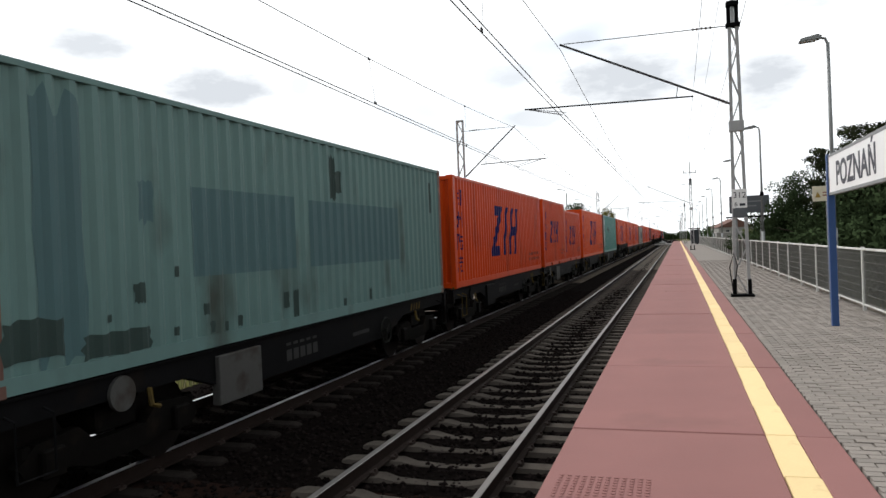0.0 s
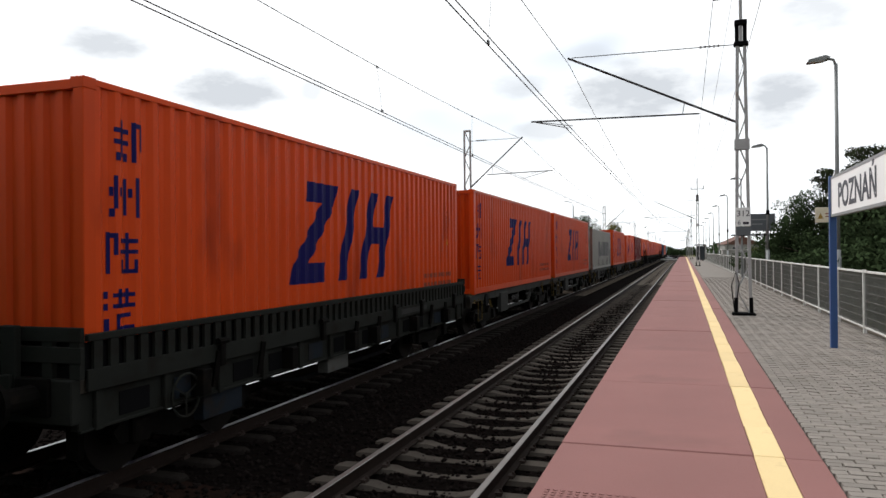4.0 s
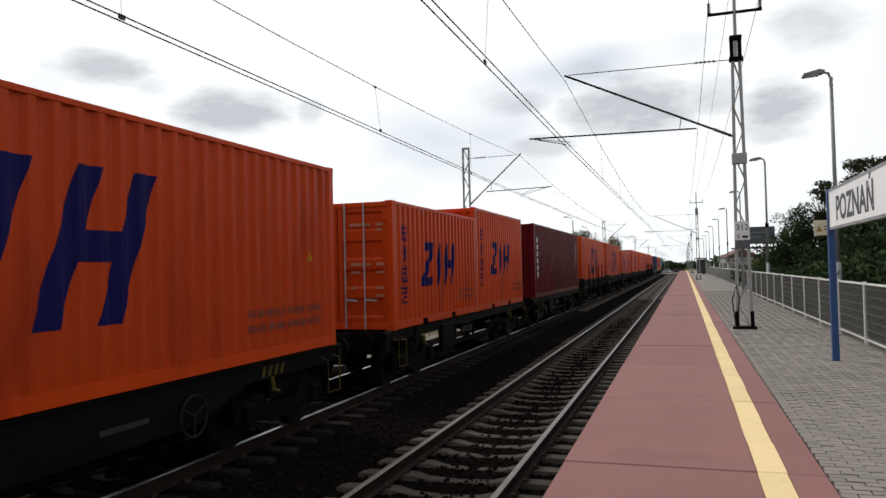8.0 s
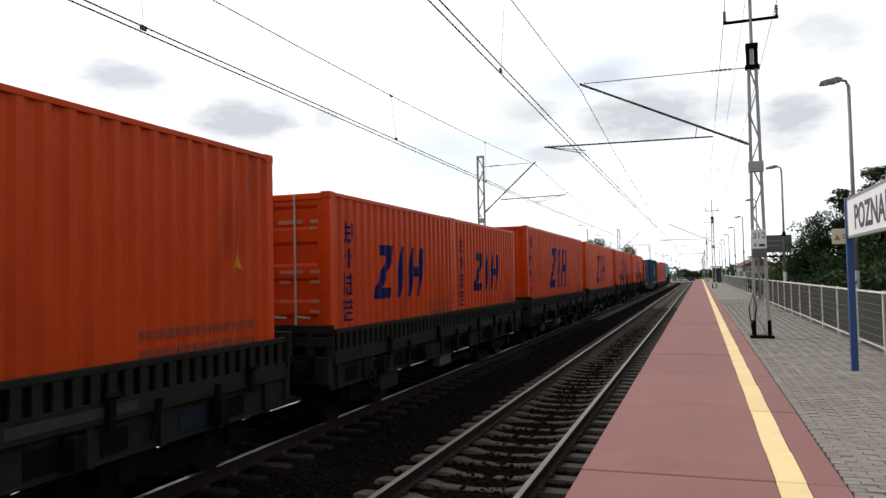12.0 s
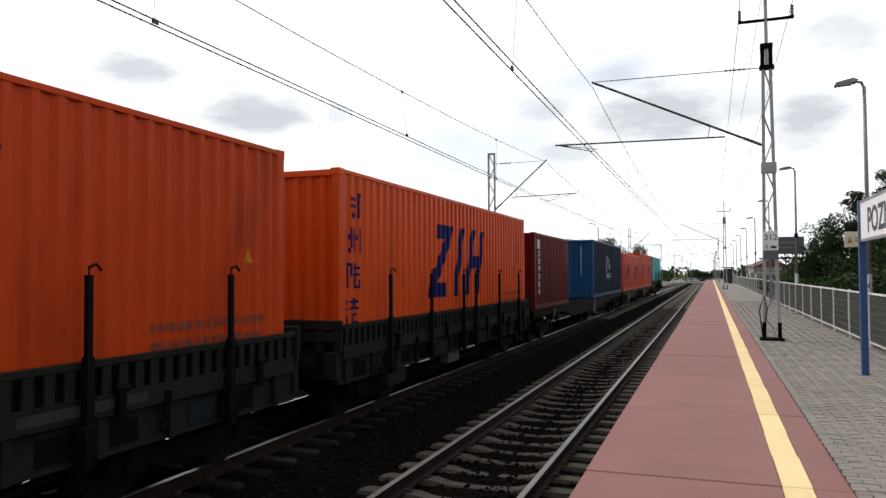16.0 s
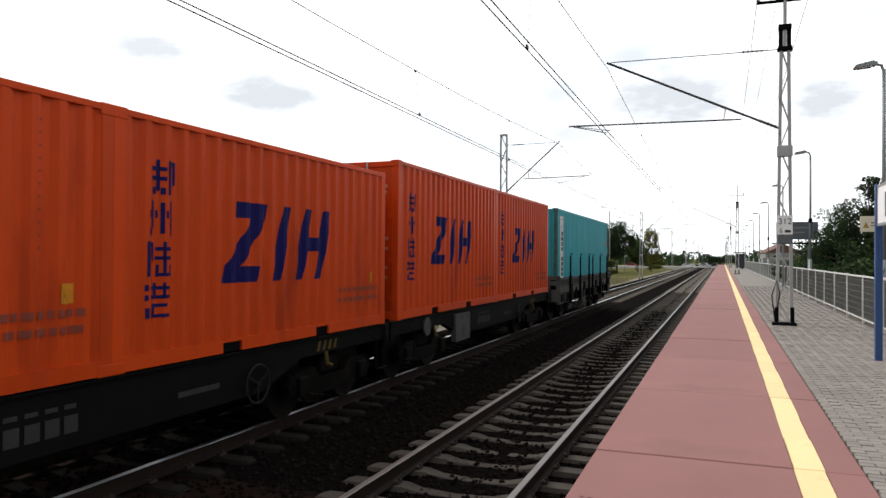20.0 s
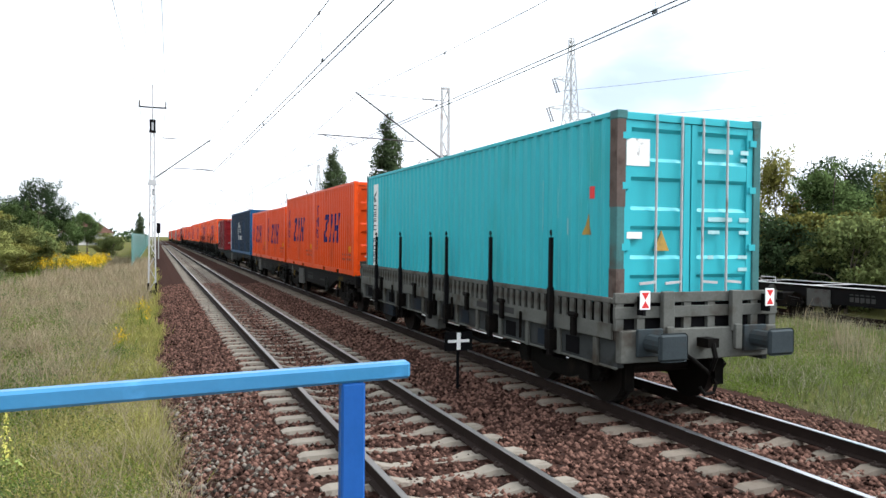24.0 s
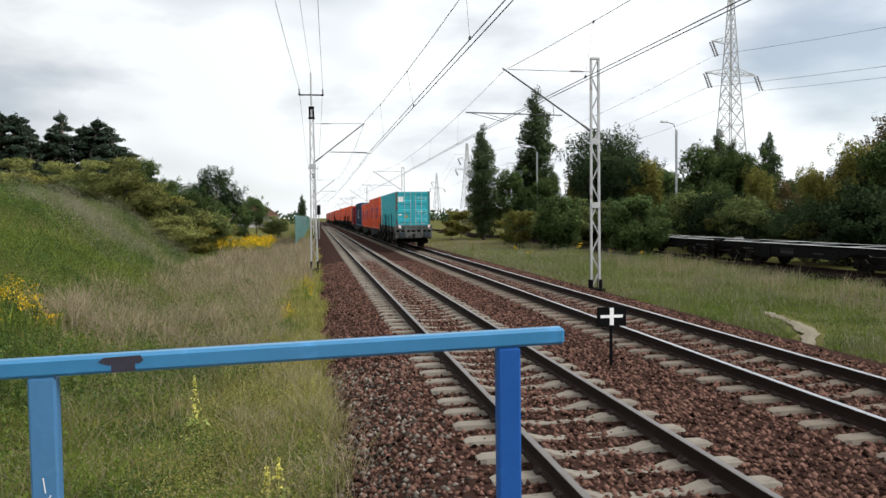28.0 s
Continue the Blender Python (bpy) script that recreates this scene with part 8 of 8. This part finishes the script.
# ---- pylons ----
def pylon(x, y, h, turn, k_size=1.0):
    t = thing("power_pylon", "grey lattice power pylon with slanting insulator strings", "pylon", "power pylons", pose(x, y, -1.0, 0, 0, turn))
    g = Geo()
    w = lambda z: 2.6 * (1 - z / h) ** 1.15 + 0.35
    levels = [h * u for u in (0, 0.10, 0.2, 0.29, 0.37, 0.45, 0.52, 0.58, 0.64, 0.70, 0.76, 0.82, 0.88, 0.94, 1.0)]
    for a, b in zip(levels, levels[1:]):
        wa, wb = w(a), w(b)
        ca = [(sx * wa, sy * wa, a) for sx, sy in ((-1, -1), (1, -1), (1, 1), (-1, 1))]
        cb = [(sx * wb, sy * wb, b) for sx, sy in ((-1, -1), (1, -1), (1, 1), (-1, 1))]
        for i in range(4):
            j = (i + 1) % 4
            g.bar(ca[i], cb[i], 0.17, 0.17)
            g.bar(ca[i], cb[j], 0.09, 0.09)
            g.bar(ca[j], cb[i], 0.09, 0.09)
            g.bar(cb[i], cb[j], 0.08, 0.08)
    part("tower", g, m_galv, t)
    for s, z, r in ((-1, 0.665, 6.0), (1, 0.665, 6.0), (1, 0.80, 4.6)):
        zz = h * z
        g = Geo()
        for sy in (-1, 1):
            g.bar((s * 0.5, sy * w(zz), zz), (s * r, 0, zz + 0.25), 0.12, 0.12)
            g.bar((s * 0.4, sy * w(zz) * 0.8, zz + 1.3), (s * r, 0, zz + 0.25), 0.10, 0.10)
        for k in range(1, 4):
            x1 = s * r * k / 4
            g.bar((x1, -0.5, zz + 0.1), (x1, 0.5, zz + 0.6), 0.07, 0.07)
        part("arm", g, m_galv, t)
        for o in (-0.35, 0.35):
            gi = Geo()
            insulator(gi, (s * r, o, zz + 0.1), (s * r - 1.3, o, zz - 2.6), 0.20, 7)
            part("insulator_string", gi, m_ins, t)
    return t


pylon(-75.6, -130, 44, 10)
pylon(-66, -330, 36, 14)
pylon(-90, -560, 36, 14)
for z, a in ((26.0, -70.9), (25.6, -82.9), (32.0, -72.3)):
    wire_run("power_line", "thin power line between pylons", [(-140, 60, z + 4), (a, -130, z), (a + 12, -330, z - 2), (-85, -560, z)], 0.03, 5.0, 20)

# ---- yard lamp posts, signal, noise wall, houses ----
yard = thing("yard_lamp", "tall grey yard lamp post with a small lantern", "lamp", "yard lamps", pose(-27.1, -58, -1.0))
part("post", Geo().box(-0.075, 0.075, -0.075, 0.075, 0, 10.2, 0.01), m_lamp, yard)
part("arm", Geo().tube([(0, 0, 10.1), (0.25, 0, 10.7), (0.9, 0, 10.9)], 0.05, 8), m_lamp, yard)
part("lantern", Geo().box(0.8, 1.4, -0.15, 0.15, 10.82, 10.98, 0.02), m_glass, yard)
for x, y in ((-23.0, -84), (-27.6, -110), (-58.2, -72), (-30, -150), (-14, 118), (-15.5, 150), (-13, 190), (-16, 230)):
    copy_thing(yard, pose(x, y, -0.6, 0, 0, 180 if y > 0 else 0))
wall_n = tagged(thing("noise_wall", "translucent teal noise barrier panels between teal posts", "barrier"), kind="structure")
nw_panel = Geo().box(4.58, 4.64, 0.05, 3.95, 0.0, 2.6, 0.01).mesh("panel", m_noise)
nw_post = Geo().box(4.565, 4.655, -0.05, 0.05, -0.5, 2.65).mesh("post", m_noise)
for k in range(46):
    part("panel", nw_panel, m_noise, wall_n, at=pose(0, -72 - 4 * k, -0.12))
    part("post", nw_post, m_noise, wall_n, at=pose(0, -68 - 4 * k, -0.12))
signal = thing("railway_signal", "small black colour-light signal on a grey post", "signal", at=pose(2.4, -92, -0.4))
part("post", Geo().tube([(0, 0, 0), (0, 0, 3.6)], 0.07, 8), m_lamp, signal)
part("head", Geo().box(-0.22, 0.22, -0.1, 0.12, 3.0, 4.2, 0.03), m_darksteel, signal)


def house(x, y, w, d, h, roof_h, wall, turn=0.0):
    t = thing("house", "distant pale house with a brown pitched roof", "house", "distant houses", pose(x, y, -1.5, 0, 0, turn))
    part("wall", Geo().box(-w / 2, w / 2, -d / 2, d / 2, 0, h), wall, t)
    part("roof", Geo().prism([(-w / 2 - 0.4, h), (w / 2 + 0.4, h), (0, h + roof_h)], "y", -d / 2 - 0.4, d / 2 + 0.4), m_roof, t)
    for s in (-1, 1):
        for k in range(2):
            for z in (1.0, 3.6):
                if z + 1.3 < h:
                    part("window", Geo().box(-w / 4 + k * w / 2 - 0.6, -w / 4 + k * w / 2 + 0.6, *sorted((s * d / 2, s * (d / 2 + 0.04))), z, z + 1.3), m_pane, t)
    return t


house(22, -232, 11, 9, 4.4, 3.4, m_wall, 20)
house(34, -240, 12, 9, 6.5, 4.0, m_wallgrey, -10)
house(20.5, -275, 9, 8, 4.6, 3.4, m_wallgrey, 5)
house(-75, 420, 14, 10, 8, 3.0, m_roof, 0)
house(24, 320, 14, 10, 6, 3.4, m_wall, 15)
house(36, 180, 16, 9, 5, 2.4, m_wallgrey, 0)


def car(x, y, paint, turn):
    t = thing("car", "small parked car far along the line", "car", "distant cars", pose(x, y, -0.9, 0, 0, turn))
    part("body", Geo().prism([(-2.1, 0.35), (2.1, 0.35), (2.1, 0.85), (1.2, 0.95), (0.7, 1.42), (-1.2, 1.45), (-1.9, 0.95), (-2.1, 0.9)], "y", -0.85, 0.85), paint, t)
    part("glazing", Geo().prism([(0.62, 0.98), (0.5, 1.34), (-1.1, 1.36), (-1.5, 0.98)], "y", -0.87, 0.87), m_pane, t)
    for wx in (-1.3, 1.3):
        for wy in (-0.8, 0.8):
            part("wheel", Geo().tube([(wx, wy - 0.1, 0.32), (wx, wy + 0.1, 0.32)], 0.32, 12), m_darksteel, t)


for x, y, p, t in ((-30, 235, m_carwhite, 0), (-24, 238, m_carred, 5), (-36, 232, m_carwhite, 90), (-8, 262, m_carwhite, 0), (-3, 264, m_carwhite, 0), (14, 90, m_carwhite, 90), (15, 98, m_carwhite, 90)):
    car(x, y, p, t)
box_relay = thing("trackside_box", "small dark trackside connection box on legs", "box", "trackside boxes", pose(-7.2, 64, -0.7))
part("box", Geo().box(-0.25, 0.25, -0.2, 0.2, 0.3, 1.0, 0.02), m_darksteel, box_relay)
part("leg", Geo().box(-0.05, 0.05, -0.05, 0.05, -0.1, 0.32), m_darksteel, box_relay)
copy_thing(box_relay, pose(-7.2, 68, -0.7))
crossing = Geo().box(-70, 45, 206, 212, -0.9, 0.01, 0.02)
tagged(part("level_crossing_road", crossing, m_wallgrey), "grey road across the tracks at a level crossing", "road", kind="structure")
kerb_far = Geo().box(-8.1, -7.1, 20, 205, -0.85, -0.47, 0.01)
tagged(part("cable_trough", kerb_far, m_concrete), "long low concrete cable trough beside the far track", "trough", kind="structure")

motions()
